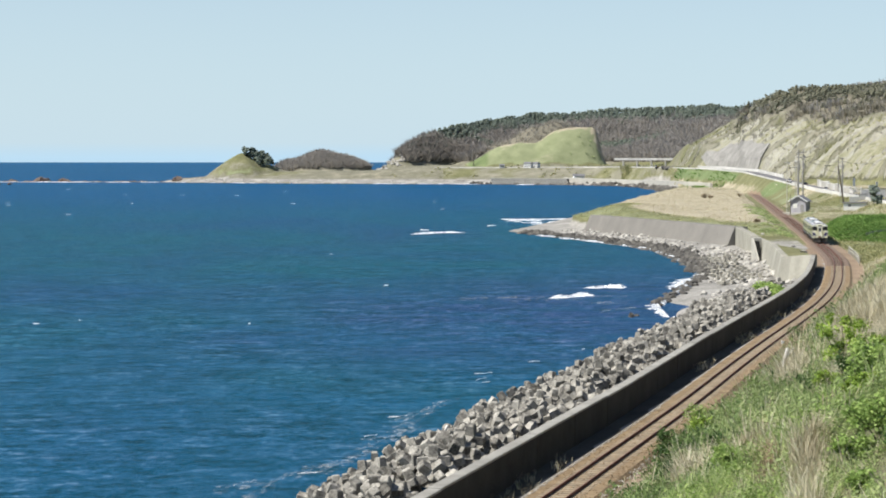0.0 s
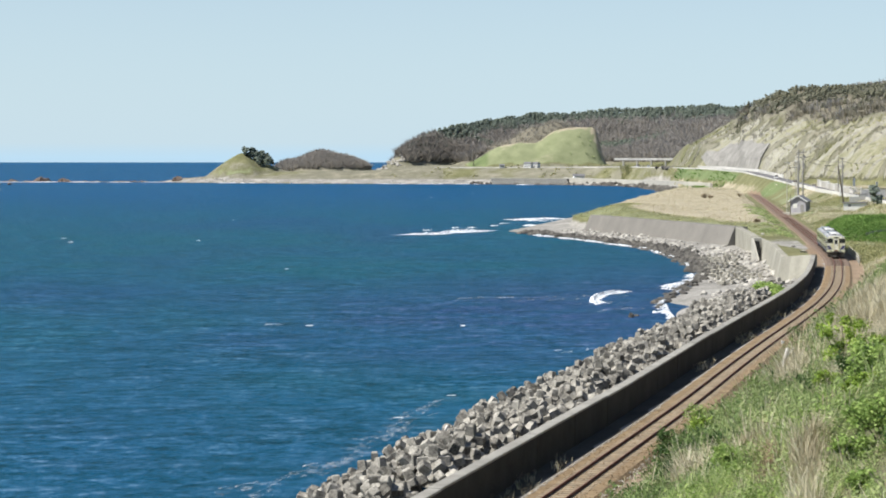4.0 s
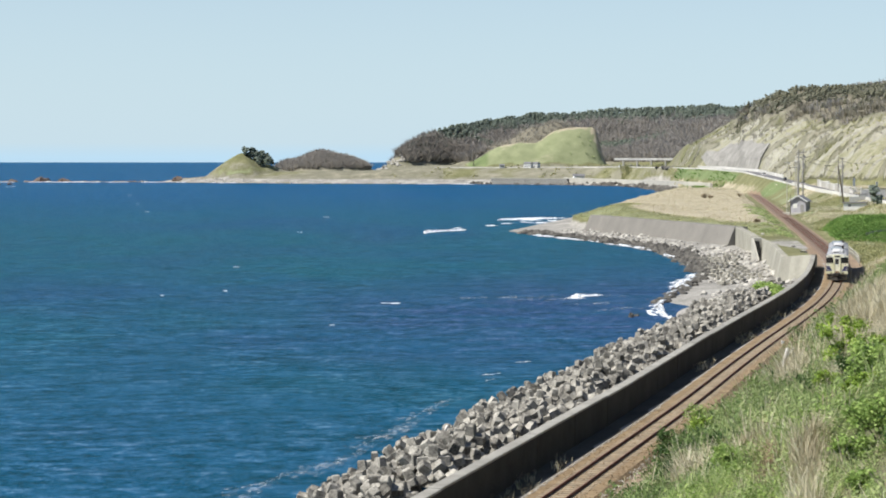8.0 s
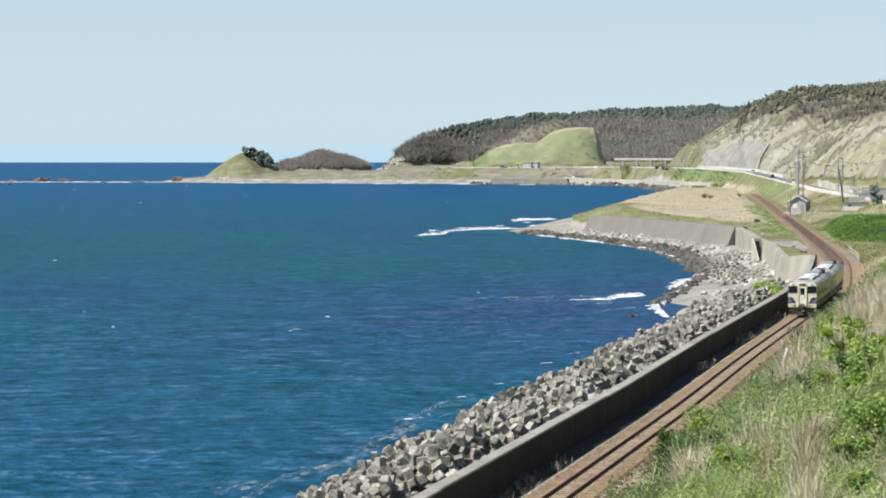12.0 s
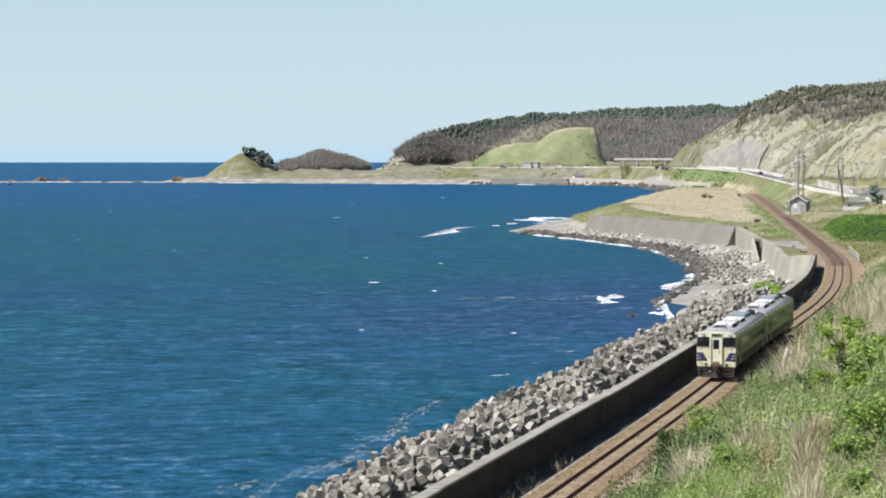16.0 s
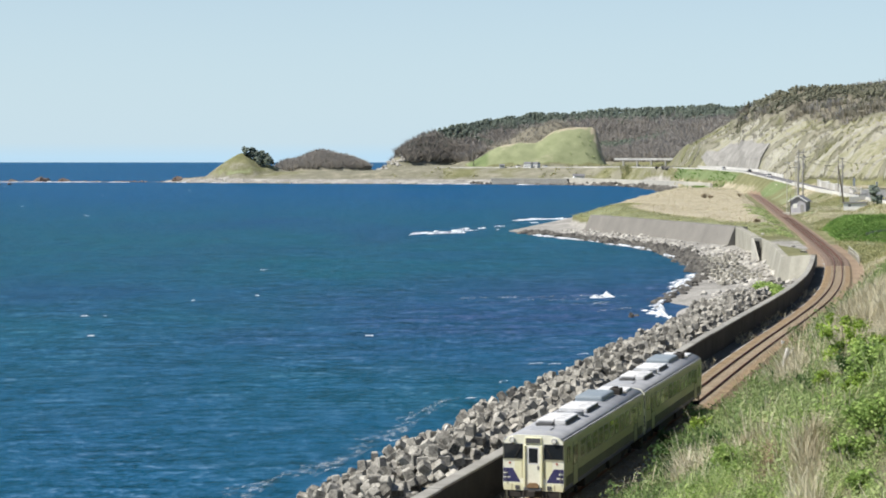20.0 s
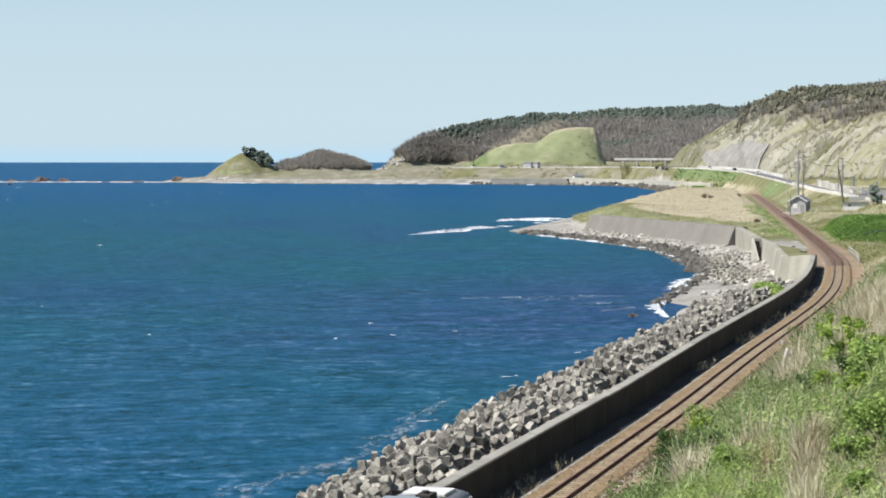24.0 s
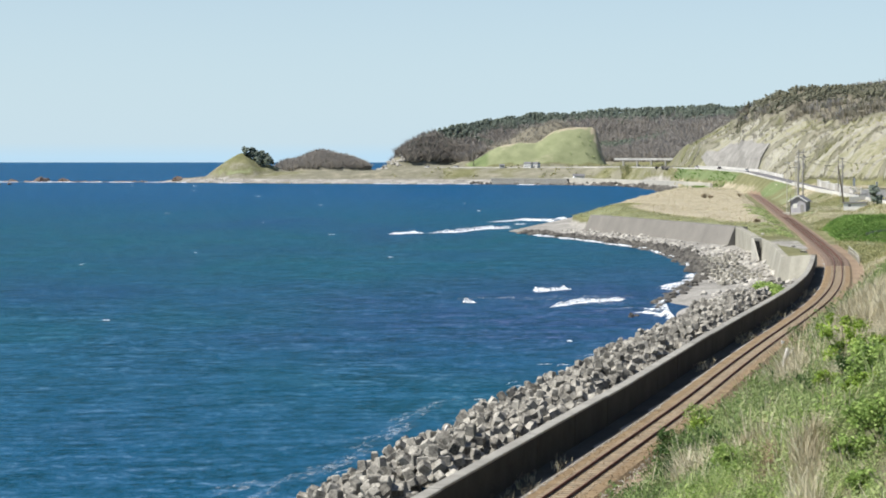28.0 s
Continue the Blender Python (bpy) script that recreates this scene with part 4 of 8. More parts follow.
# ---------------------------------------------------------------- breakwater blocks
def block_mesh():
    """A six-legged concrete block: square tapered legs that meet edge to edge round a cubic core."""
    g = Geo()
    core = [(x, y, z) for x in (-0.31, 0.31) for y in (-0.31, 0.31) for z in (-0.31, 0.31)]
    g.add(core, [])
    for axis in range(3):
        for way in (-1, 1):
            ring = []
            for a, c in ((-1, -1), (1, -1), (1, 1), (-1, 1)):
                p = [0, 0, 0]
                p[axis], p[(axis + 1) % 3], p[(axis + 2) % 3] = way * 0.31, a * 0.31, c * 0.31
                ring.append(core.index(tuple(p)))
            for d, h in ((0.95, 0.265), (1.02, 0.20)):
                k = len(g.v)
                for a, c in ((-h, -h), (h, -h), (h, h), (-h, h)):
                    p = [0, 0, 0]
                    p[axis], p[(axis + 1) % 3], p[(axis + 2) % 3] = way * d, a, c
                    g.v.append(tuple(p))
                g.f += [(ring[i], ring[(i + 1) % 4], k + (i + 1) % 4, k + i) for i in range(4)]
                ring = [k, k + 1, k + 2, k + 3]
            g.f.append(tuple(ring))
    return mesh_of("breakwater_block", g, BLOCK)


def random_turn(rng):
    q = Vector((rng.gauss(0, 1), rng.gauss(0, 1), rng.gauss(0, 1))).normalized()
    return Matrix.Rotation(rng.uniform(0, 6.28), 4, q)


def build_blocks():
    rng = random.Random(7)
    proto = block_mesh()
    pts = []
    s, row = 101.0, 0
    while s < 350:
        width = float(np.interp(s, [104, 125, 155, 335, 350], [11.6, 12.3, 13.6, 13.6, 10.0])) + 1.1 * float(value_noise(np.array([s]), np.array([3.0]), 7.0, 55)[0])
        u = WALL_U - 1.9 - 0.7 * (row % 2) - 2.6 * float(smooth(s, 290, 325))
        while u > WALL_U - 1.6 - width:
            t = (WALL_U - 1.6 - u) / width
            p, h = along(s + rng.uniform(-0.35, 0.35), u + rng.uniform(-0.35, 0.35))
            z = 0.40 - 2.3 * max(0.0, 1 - t / 0.24) ** 1.4 - 5.0 * max(0.0, t - 0.12) ** 1.05 + rng.uniform(-0.6, 0.5) + 0.5 * float(value_noise(np.array([s]), np.array([u]), 4.2, 56)[0])
            if rng.random() < 0.88:
                pts.append((p.x, p.y, z, s))
            u -= 1.38
        s, row = s + 1.32, row + 1
    far = []
    pts = [q for q in pts if math.hypot((q[0] - 41.0) / 3.3, (q[1] - 265) / 16) > 1]
    for k, (x, y, z, s) in enumerate(pts):
        m = Matrix.Translation((x, y, z)) @ random_turn(rng) @ Matrix.Scale(rng.uniform(0.74, 0.88), 4)
        if k < 300:
            ob = new("breakwater_block", proto)
            ob.matrix_basis = m
            tagged(ob, "grey six-legged concrete breakwater block piled on others", "breakwater block", "blocks of the breakwater")
        else:
            far.append(np.array(m))
    pv = [tuple(v.co) for v in proto.vertices]
    pf = [tuple(f.vertices) for f in proto.polygons]
    v, f = stuff_of(pv, pf, np.array(far))
    tagged(new("breakwater_blocks", big_mesh("breakwater_blocks", v, f, BLOCK_FAR)), "pile of grey six-legged concrete breakwater blocks", "breakwater", kind="stuff")


build_blocks()


# ---------------------------------------------------------------- railcars
CAR = 20.5
SIDE = [(1.40, 0.95), (1.45, 1.15), (1.45, 3.05), (1.43, 3.22), (1.38, 3.34)]
ROOF = [(1.38, 3.34), (1.28, 3.46), (1.05, 3.56), (0.70, 3.63), (0.35, 3.66), (0, 3.67)]


def mirrored(half):
    return half + [(-x, z) for x, z in half[::-1] if x > 0]


def side_box(y0, y1, z0, z1, side, depth=0.012, c=0.0):
    x = 1.45 * side
    return Geo().box(min(x, x + depth * side), max(x, x + depth * side), y0, y1, z0, z1, c)


def cab_end(car, y, out):
    """The face of a driving cab at y, looking along out (-1 or 1)."""
    def plate(x0, x1, z0, z1, d, depth=0.03, c=0.0):
        a, b = y + out * d, y + out * (d - depth)
        return Geo().box(x0, x1, min(a, b), max(a, b), z0, z1, c)

    face = part("cab_face", Geo().prism([(-1.40, 0.98), (1.40, 0.98), (1.45, 1.2), (1.45, 3.05), (1.40, 3.3), (1.22, 3.48), (0.8, 3.58), (-0.8, 3.58), (-1.22, 3.48), (-1.40, 3.3), (-1.45, 3.05), (-1.45, 1.2)],
                                        min(y, y + out * 0.10), max(y, y + out * 0.10)), IVORY, car, "ivory cab front with navy chevrons")
    for sx in (-1, 1):
        x0, x1 = sorted((sx * 0.50, sx * 1.405))
        ws = part("windshield", plate(x0, x1, 2.46, 3.17, 0.115, 0.03, 0.012), GLASS_DARK, face, "dark windscreen")
        part("wiper", Geo().tube((sx * 0.9, y + out * 0.14, 2.5), (sx * 0.62, y + out * 0.14, 3.0), 0.014), UNDER, face)
        part("headlight", Geo().tube((sx * 1.0, y + out * 0.05, 3.33), (sx * 1.0, y + out * 0.20, 3.33), 0.155, 0.13, 16), UNIT_WHITE, face)
        part("lens", Geo().tube((sx * 1.0, y + out * 0.195, 3.33), (sx * 1.0, y + out * 0.215, 3.33), 0.10, 0.09, 16), LAMP_GLASS, face, "headlight lens")
        part("tail_light", Geo().tube((sx * 1.12, y + out * 0.09, 2.26), (sx * 1.12, y + out * 0.125, 2.26), 0.055, 0.045, 12), RED_LENS, face, "red tail light")
        chev = Geo().prism([(sx * 1.44, 1.38), (sx * 0.62, 1.38), (sx * 0.98, 2.02), (sx * 1.44, 2.02)], min(y, y + out * 0.108), max(y, y + out * 0.108))
        part("chevron", chev, NAVY, face, "navy blue chevron")
        for z in (1.56, 1.76):
            part("stripe", plate(*sorted((sx * (1.22 if z > 1.6 else 1.10), sx * 1.43)), z, z + 0.055, 0.113, 0.01), IVORY, face, "thin white stripe")
        part("gangway_edge", plate(*sorted((sx * 0.36, sx * 0.46)), 1.15, 3.12, 0.20, 0.12, 0.02), CREAM, face, "yellowed gangway edge")
        part("lower_band", plate(*sorted((sx * 0.47, sx * 1.42)), 0.99, 1.30, 0.108, 0.02), CREAM, face, "yellow cream lower band")
        part("side_panel", plate(*sorted((sx * 0.47, sx * 0.90)), 1.55, 2.42, 0.106, 0.02), CREAM, face, "yellowed cream panel beside the door")
        part("rust_streak", plate(*sorted((sx * 0.50, sx * 0.56)), 1.58, 2.38, 0.109, 0.02), RUST_THIN, face, "brown streak under the windscreen corner")
        part("rust_streak", plate(*sorted((sx * 0.98, sx * 1.05)), 1.00, 1.28, 0.111, 0.02), RUST_THIN, face, "brown streak on the lower band")
        part("window_sill", plate(*sorted((sx * 0.49, sx * 1.41)), 2.40, 2.455, 0.125, 0.03), GRIME_PALE, face, "grimy windscreen sill")
        part("windscreen_post", plate(*sorted((sx * 1.41, sx * 1.445)), 2.42, 3.2, 0.118, 0.03), DARK_OLIVE, face)
        part("headlight_rim", Geo().tube((sx * 1.0, y + out * 0.19, 3.33), (sx * 1.0, y + out * 0.205, 3.33), 0.135, 0.13, 16), STEEL, face, "steel headlight rim")
        part("guard_post", Geo().box(min(sx * 1.22, sx * 1.31), max(sx * 1.22, sx * 1.31), min(y + out * 0.04, y + out * 0.14), max(y + out * 0.04, y + out * 0.14), 0.30, 0.97), DARK_OLIVE, face, "grey steel guard post")
        part("guard_bar", Geo().box(min(sx * 0.72, sx * 1.31), max(sx * 0.72, sx * 1.31), min(y + out * 0.05, y + out * 0.13), max(y + out * 0.05, y + out * 0.13), 0.24, 0.31), DARK_OLIVE, face, "grey steel guard bar")
        part("handrail", Geo().tube((sx * 1.30, y + out * 0.15, 1.35), (sx * 1.30, y + out * 0.15, 1.95), 0.016), STEEL, face)
        part("jumper_box", plate(*sorted((sx * 0.66, sx * 0.86)), 1.04, 1.22, 0.15, 0.06, 0.015), GRILLE, face)
        part("step_iron", Geo().box(min(sx * 1.0, sx * 1.32), max(sx * 1.0, sx * 1.32), min(y, y + out * 0.12), max(y, y + out * 0.12), 0.42, 0.47).tube((sx * 1.02, y, 0.45), (sx * 1.02, y, 0.98), 0.02).tube((sx * 1.30, y, 0.45), (sx * 1.30, y, 0.98), 0.02), UNDER, face)
    door = part("end_door", plate(-0.36, 0.36, 1.12, 3.10, 0.13, 0.06, 0.015), IVORY, face, "cream gangway door with rust stains")
    part("window_rim", plate(-0.27, 0.27, 2.22, 3.04, 0.136, 0.02, 0.01), WHITE, door, "white window rim")
    part("rust_plate", Geo().prism([(-0.27, 1.14), (0.27, 1.14), (0.27, 1.27), (0.16, 1.36), (-0.16, 1.36), (-0.27, 1.27)], min(y + out * 0.10, y + out * 0.26), max(y + out * 0.10, y + out * 0.26)), RUST, door, "rusty folded gangway plate")
    part("lock_plate", plate(0.20, 0.29, 1.98, 2.16, 0.145, 0.02), STEEL, door)
    part("door_window", plate(-0.22, 0.22, 2.28, 2.98, 0.14, 0.02, 0.01), GLASS_DARK, door, "dark door window")
    part("sign_box", plate(-0.40, 0.40, 3.18, 3.48, 0.16, 0.10, 0.02), CREAM, face)
    part("sign_glass", plate(-0.34, 0.34, 3.22, 3.44, 0.168, 0.02), GRILLE, face, "dark destination sign")
    part("sill_plate", plate(-0.42, 0.42, 0.99, 1.13, 0.24, 0.16, 0.02), GRILLE, face)
    part("buffer_beam", Geo().box(-1.2, 1.2, min(y, y + out * 0.08), max(y, y + out * 0.08), 0.66, 0.97, 0.02), UNDER, face)
    part("coupler", Geo().box(-0.10, 0.10, min(y - out * 0.3, y + out * 0.42), max(y - out * 0.3, y + out * 0.42), 0.80, 0.98, 0.03).box(-0.19, 0.19, min(y + out * 0.30, y + out * 0.52), max(y + out * 0.30, y + out * 0.52), 0.72, 1.04, 0.05), UNDER, face, "black knuckle coupler")
    plough = Geo().add([(-1.25, y, 0.20), (1.25, y, 0.20), (0, y + out * 0.35, 0.16), (-1.25, y, 0.55), (1.25, y, 0.55), (0, y + out * 0.2, 0.55)],
                       [(0, 2, 5, 3), (2, 1, 4, 5), (0, 3, 4, 1), (3, 5, 4), (0, 1, 2)])
    part("snow_plough", plough, UNDER, face, "black snow plough")
    for x in (-0.45, 0.45, -0.62, 0.62):
        part("hose", Geo().tube((x, y + out * 0.10, 0.92), (x * 1.1, y + out * 0.22, 0.5), 0.025, 0.025, 6), UNDER, face)


def bogie(car, y):
    b = part("bogie", Geo().box(-1.06, -0.90, y - 1.5, y + 1.5, 0.42, 0.62, 0.02).box(0.90, 1.06, y - 1.5, y + 1.5, 0.42, 0.62, 0.02).box(-1.0, 1.0, y - 0.25, y + 0.25, 0.45, 0.72, 0.02), UNDER, car)
    for dy in (-1.05, 1.05):
        for sx in (-1, 1):
            part("wheel", Geo().tube((sx * 0.50, y + dy, 0.431), (sx * 0.62, y + dy, 0.431), 0.43, 0.43, 24), UNDER, b)
            part("axle_box", Geo().box(min(sx * 0.9, sx * 1.14), max(sx * 0.9, sx * 1.14), y + dy - 0.18, y + dy + 0.18, 0.30, 0.58, 0.03), UNDER, b)


def build_railcar():
    car = tagged(new("railcar"), "cream diesel railcar with grey roof and navy chevrons on the track", "train", "railcars of the train")
    # body and side doors take the cream with shade put into it
    shell = part("body", Geo().prism(mirrored(SIDE), 0.03, CAR - 0.03), CREAM_SHADED, car, "cream painted body side, darkened for its shade")
    part("roof", Geo().prism([(1.38, 3.33)] + ROOF[1:] + [(-x, z) for x, z in ROOF[::-1] if x > 0][:-1] + [(-1.38, 3.33)], 0.0, CAR), ROOF_GREY, car, "grey rounded roof", True)
    for sx in (-1, 1):
        part("gutter", Geo().box(min(sx * 1.37, sx * 1.43), max(sx * 1.37, sx * 1.43), 0.05, CAR - 0.05, 3.32, 3.37), ROOF_GREY, car)
        part("sill_stripe", side_box(0.1, CAR - 0.1, 0.98, 1.16, sx, 0.005), NAVY, car, "dark navy sill stripe")
        # a darker band over the lower part of the side
        part("lower_dark_band", side_box(0.4, CAR - 0.4, 1.17, 1.62, sx, 0.004), DARK_OLIVE, car, "darker band along the lower side")
        for y in (1.95, 17.5):
            d = part("side_door", side_box(y, y + 1.05, 1.0, 3.02, sx, 0.010), CREAM_SHADED, car, "cream folding side door")
            for k in (0, 1):
                part("door_pane", side_box(y + 0.10 + 0.47 * k, y + 0.48 + 0.47 * k, 1.95, 2.85, sx, 0.018), GLASS_DARK, d)
            for k in (-0.03, 1.03):
                part("door_post", side_box(y + k, y + k + 0.04, 0.98, 3.06, sx, 0.022), GRILLE, d)
        for k in range(10):
            y = 3.55 + 1.42 * k
            w = part("side_window", side_box(y, y + 1.16, 2.05, 2.98, sx, 0.014, 0.004), STEEL, car)
            part("pane", side_box(y + 0.05, y + 1.11, 2.10, 2.62, sx, 0.018), GLASS_DARK, w, "dark lower pane")
            part("upper_pane", side_box(y + 0.05, y + 1.11, 2.66, 2.93, sx, 0.017), GLASS_DARK, w)
        for y in (0.65, 19.1):
            part("cab_window", side_box(y, y + 0.72, 2.25, 3.0, sx, 0.016, 0.004), GLASS_DARK, car, "cab side window")
    cab_end(car, 0.03, -1)
    cab_end(car, CAR - 0.03, 1)
    for y in (3.6, 8.6):
        u = part("cooling_unit", Geo().box(-0.72, 0.72, y, y + 2.9, 3.60, 3.86, 0.05), UNIT_WHITE, car, "weathered white roof cooling unit")
        for k in range(2):
            part("fan_ring", Geo().tube((0, y + 0.8 + 1.3 * k, 3.855), (0, y + 0.8 + 1.3 * k, 3.885), 0.50, 0.47, 18), UNIT_WHITE, u)
            part("fan_cover", Geo().tube((0, y + 0.8 + 1.3 * k, 3.86), (0, y + 0.8 + 1.3 * k, 3.893), 0.38, 0.36, 16), UNIT_WHITE, u)
        for sx in (-1, 1):
            part("side_grille", Geo().box(min(sx * 0.70, sx * 0.735), max(sx * 0.70, sx * 0.735), y + 0.15, y + 2.75, 3.64, 3.80), GRILLE, u, "dark side grille")
        part("seam", Geo().box(-0.73, 0.73, y + 1.43, y + 1.47, 3.70, 3.868), ROOF_GREY, u)
        part("unit_base", Geo().box(-0.80, 0.80, y - 0.08, y + 2.98, 3.50, 3.66, 0.02), GRILLE, u)
    part("horn_box", Geo().box(-0.55, 0.25, 2.75, 3.35, 3.58, 3.80, 0.03), GRILLE, car, "dark box before the cooling unit")
    part("roof_vent", Geo().tube((0.55, 7.4, 3.5), (0.55, 7.4, 3.86), 0.27, 0.25, 14).tube((0.55, 7.4, 3.85), (0.55, 7.4, 3.92), 0.31, 0.20, 14), ROOF_GREY, car, "grey round roof vent")
    part("hatch", Geo().box(-0.5, 0.5, 1.3, 2.1, 3.56, 3.70, 0.03), ROOF_GREY, car)
    part("water_tank", Geo().box(-0.95, 0.55, 13.4, 16.6, 3.46, 3.92, 0.12), TANK, car, "blue-grey roof tank cover")
    part("exhaust_stack", Geo().box(0.20, 0.80, 16.8, 17.7, 3.5, 3.95, 0.03).tube((0.5, 17.2, 3.92), (0.5, 17.2, 4.05), 0.14), UNDER, car, "sooty exhaust stack")
    part("soot_patch", Geo().prism([(0.15, 3.655), (0.15, 3.665), (0.9, 3.615), (0.9, 3.600)], 17.75, 18.5), DARK_OLIVE, car, "soot behind the exhaust")
    part("roof_cover", Geo().box(-0.85, 0.85, 18.6, 20.1, 3.55, 3.72, 0.04), UNIT_WHITE, car, "white cover at the roof end")
    for k in range(6):
        part("roof_seam", Geo().prism([(x, z + 0.006) for x, z in [(1.28, 3.46), (0.70, 3.63), (0, 3.67), (-0.70, 3.63), (-1.28, 3.46)]] + [(-1.28, 3.42), (0, 3.63), (1.28, 3.42)], 0.7 + 3.3 * k, 0.73 + 3.3 * k), GRIME_PALE, car)
    part("aerial", Geo().tube((0.4, 2.5, 3.6), (0.4, 2.5, 4.05), 0.02), GRILLE, car)
    for y0, y1, z0, w in ((5.6, 8.6, 0.38, 1.25), (9.0, 11.2, 0.45, 1.2), (11.6, 14.8, 0.40, 1.28)):
        part("engine_box", Geo().box(-w, w, y0, y1, z0, 0.94, 0.03), UNDER, car, "sooty underfloor equipment")
    bogie(car, 3.2)
    bogie(car, 17.3)
    return car


railcar = build_railcar()
railcar_behind = copy_thing(railcar, pose(0, 0, 0))


wall_run("far_sea_wall", [(92, 1578), (119, 1549), (135.5, 1500), (143.5, 1400), (140.5, 1320), (137.5, 1250), (138, 1180), (139, 1120), (137, 1060)], [1.2, 0.4, 0.3, 0.9, 1.6, 2.3, 2.7, 2.95, 3.25], -3.5, 1.0, "pale concrete sea wall along the far shore", 18.0)


# ---------------------------------------------------------------- plants
def tri_fan(quads):
    """Quads to triangles."""
    f = np.asarray(quads)
    return np.vstack([f[:, [0, 1, 2]], f[:, [0, 2, 3]]])


def leaf_tuft(rng, n, size, radius, height):
    """A dome of broad leaves, each a folded blade."""
    vs, fs = [], []
    for i in range(n):
        a, r, h = rng.uniform(0, 6.28), radius * math.sqrt(rng.random()), rng.random()
        c = Vector((r * math.cos(a), r * math.sin(a), height * h * (1 - 0.5 * (r / radius) ** 2)))
        q = Euler((rng.uniform(-0.9, 0.9), rng.uniform(-0.9, 0.9), rng.uniform(0, 6.28))).to_matrix()
        s = size * rng.uniform(0.6, 1.3)
        k = len(vs)
        vs += [tuple(c + q @ Vector(p)) for p in ((-s * 0.75, 0, 0), (0, -s * 0.27, s * 0.10), (s * 0.85, 0, -s * 0.1), (0, s * 0.27, s * 0.10))]
        fs.append((k, k + 1, k + 2, k + 3))
    return np.array(vs), tri_fan(fs)


def blade_tuft(rng, n, height, spread, width):
    """A tuft of narrow bent blades."""
    vs, fs = [], []
    for i in range(n):
        a = rng.uniform(0, 6.28)
        d = Vector((math.cos(a), math.sin(a), 0))
        o = d * rng.uniform(0, spread * 0.4)
        h, lean = height * rng.uniform(0.55, 1.15), spread * rng.uniform(0.2, 1.2)
        w = Vector((-d.y, d.x, 0)) * width
        k = len(vs)
        p1, p2 = o + d * lean * 0.35 + Vector((0, 0, h * 0.65)), o + d * lean + Vector((0, 0, h))
        vs += [tuple(o - w), tuple(o + w), tuple(p1 + w * 0.8), tuple(p1 - w * 0.8), tuple(p2 + w * 0.2), tuple(p2 - w * 0.2)]
        fs += [(k, k + 1, k + 2, k + 3), (k + 3, k + 2, k + 4, k + 5)]
    return np.array(vs), tri_fan(fs)


def scatter(name, label, category, protos, mat, x, y, scale, rng, lift=0.0, lean=0.15, soft=False):
    """One mesh of many repeats of a few small shapes, standing on the ground."""
    z = relief(x, y)[0] + lift
    which = rng.randint(0, len(protos), len(x))
    vs, fs, n = [], [], 0
    for k, (pv, pf) in enumerate(protos):
        s = which == k
        if not s.any():
            continue
        m = mats_from(np.stack([x[s], y[s], z[s]], 1), rng.uniform(0, 6.28, s.sum()), scale[s], rng.normal(0, lean, (s.sum(), 2)))
        v, f = stuff_of(pv, pf, m)
        vs.append(v)
        fs.append(f + n)
        n += len(v)
    return tagged(new(name, big_mesh(name, np.vstack(vs), np.vstack(fs), mat, soft)), label, category, kind="stuff")


def slope_points(rng, n, s0, s1, u0, u1, near=1.0):
    """Places on the landward slope, thicker towards the camera."""
    s = s0 + (s1 - s0) * rng.random_sample(n) ** near
    u = u0 + (u1 - u0) * rng.random_sample(n)
    bx, by = np.interp(s, ARC, LINE[:, 0]), np.interp(s, ARC, LINE[:, 1])
    h = np.arctan2(np.interp(s + 2, ARC, LINE[:, 1]) - by, np.interp(s + 2, ARC, LINE[:, 0]) - bx)
    return bx + u * np.sin(h), by - u * np.cos(h), s, u


def in_view(x, y, lo=-0.02, hi=0.235):
    return (x / np.maximum(y, 1) > lo) & (x / np.maximum(y, 1) < hi) & (y > 35)


def near_any(x, y, spots):
    """Distance to the nearest of some long patches, each 1 at its edge; they are stretched along the camera's lines of
    sight to fit its view.
    """
    d = np.full(x.shape, 9.0)
    for sx, sy, rx, ry in spots:
        d = np.minimum(d, np.hypot((x - sx - (y - sy) * sx / sy) / rx, (y - sy) / ry))
    return d


DRY_SPOTS = [(11.0, 91, 0.75, 5), (8.9, 103, 1.0, 5), (10.6, 60.5, 0.45, 5), (27.3, 130, 1.9, 20), (30.6, 150, 2.0, 16), (21.0, 124, 1.1, 6), (22.2, 131, 0.9, 10), (19.8, 104, 0.35, 6), (34, 165, 1.6, 12), (56, 276, 3, 25), (46, 215, 3, 16), (62, 310, 4, 30)]
HOLLOWS = [(18.6, 94.5, 1.2, 4.5)]      # shaded bare ground under the tall shrubs
BROWN_SPOTS = [(29.0, 167, 1.2, 10), (13.0, 88, 1.2, 8), (10.6, 67, 0.25, 4), (25.5, 148, 1.2, 8), (31, 178, 1.2, 8)]


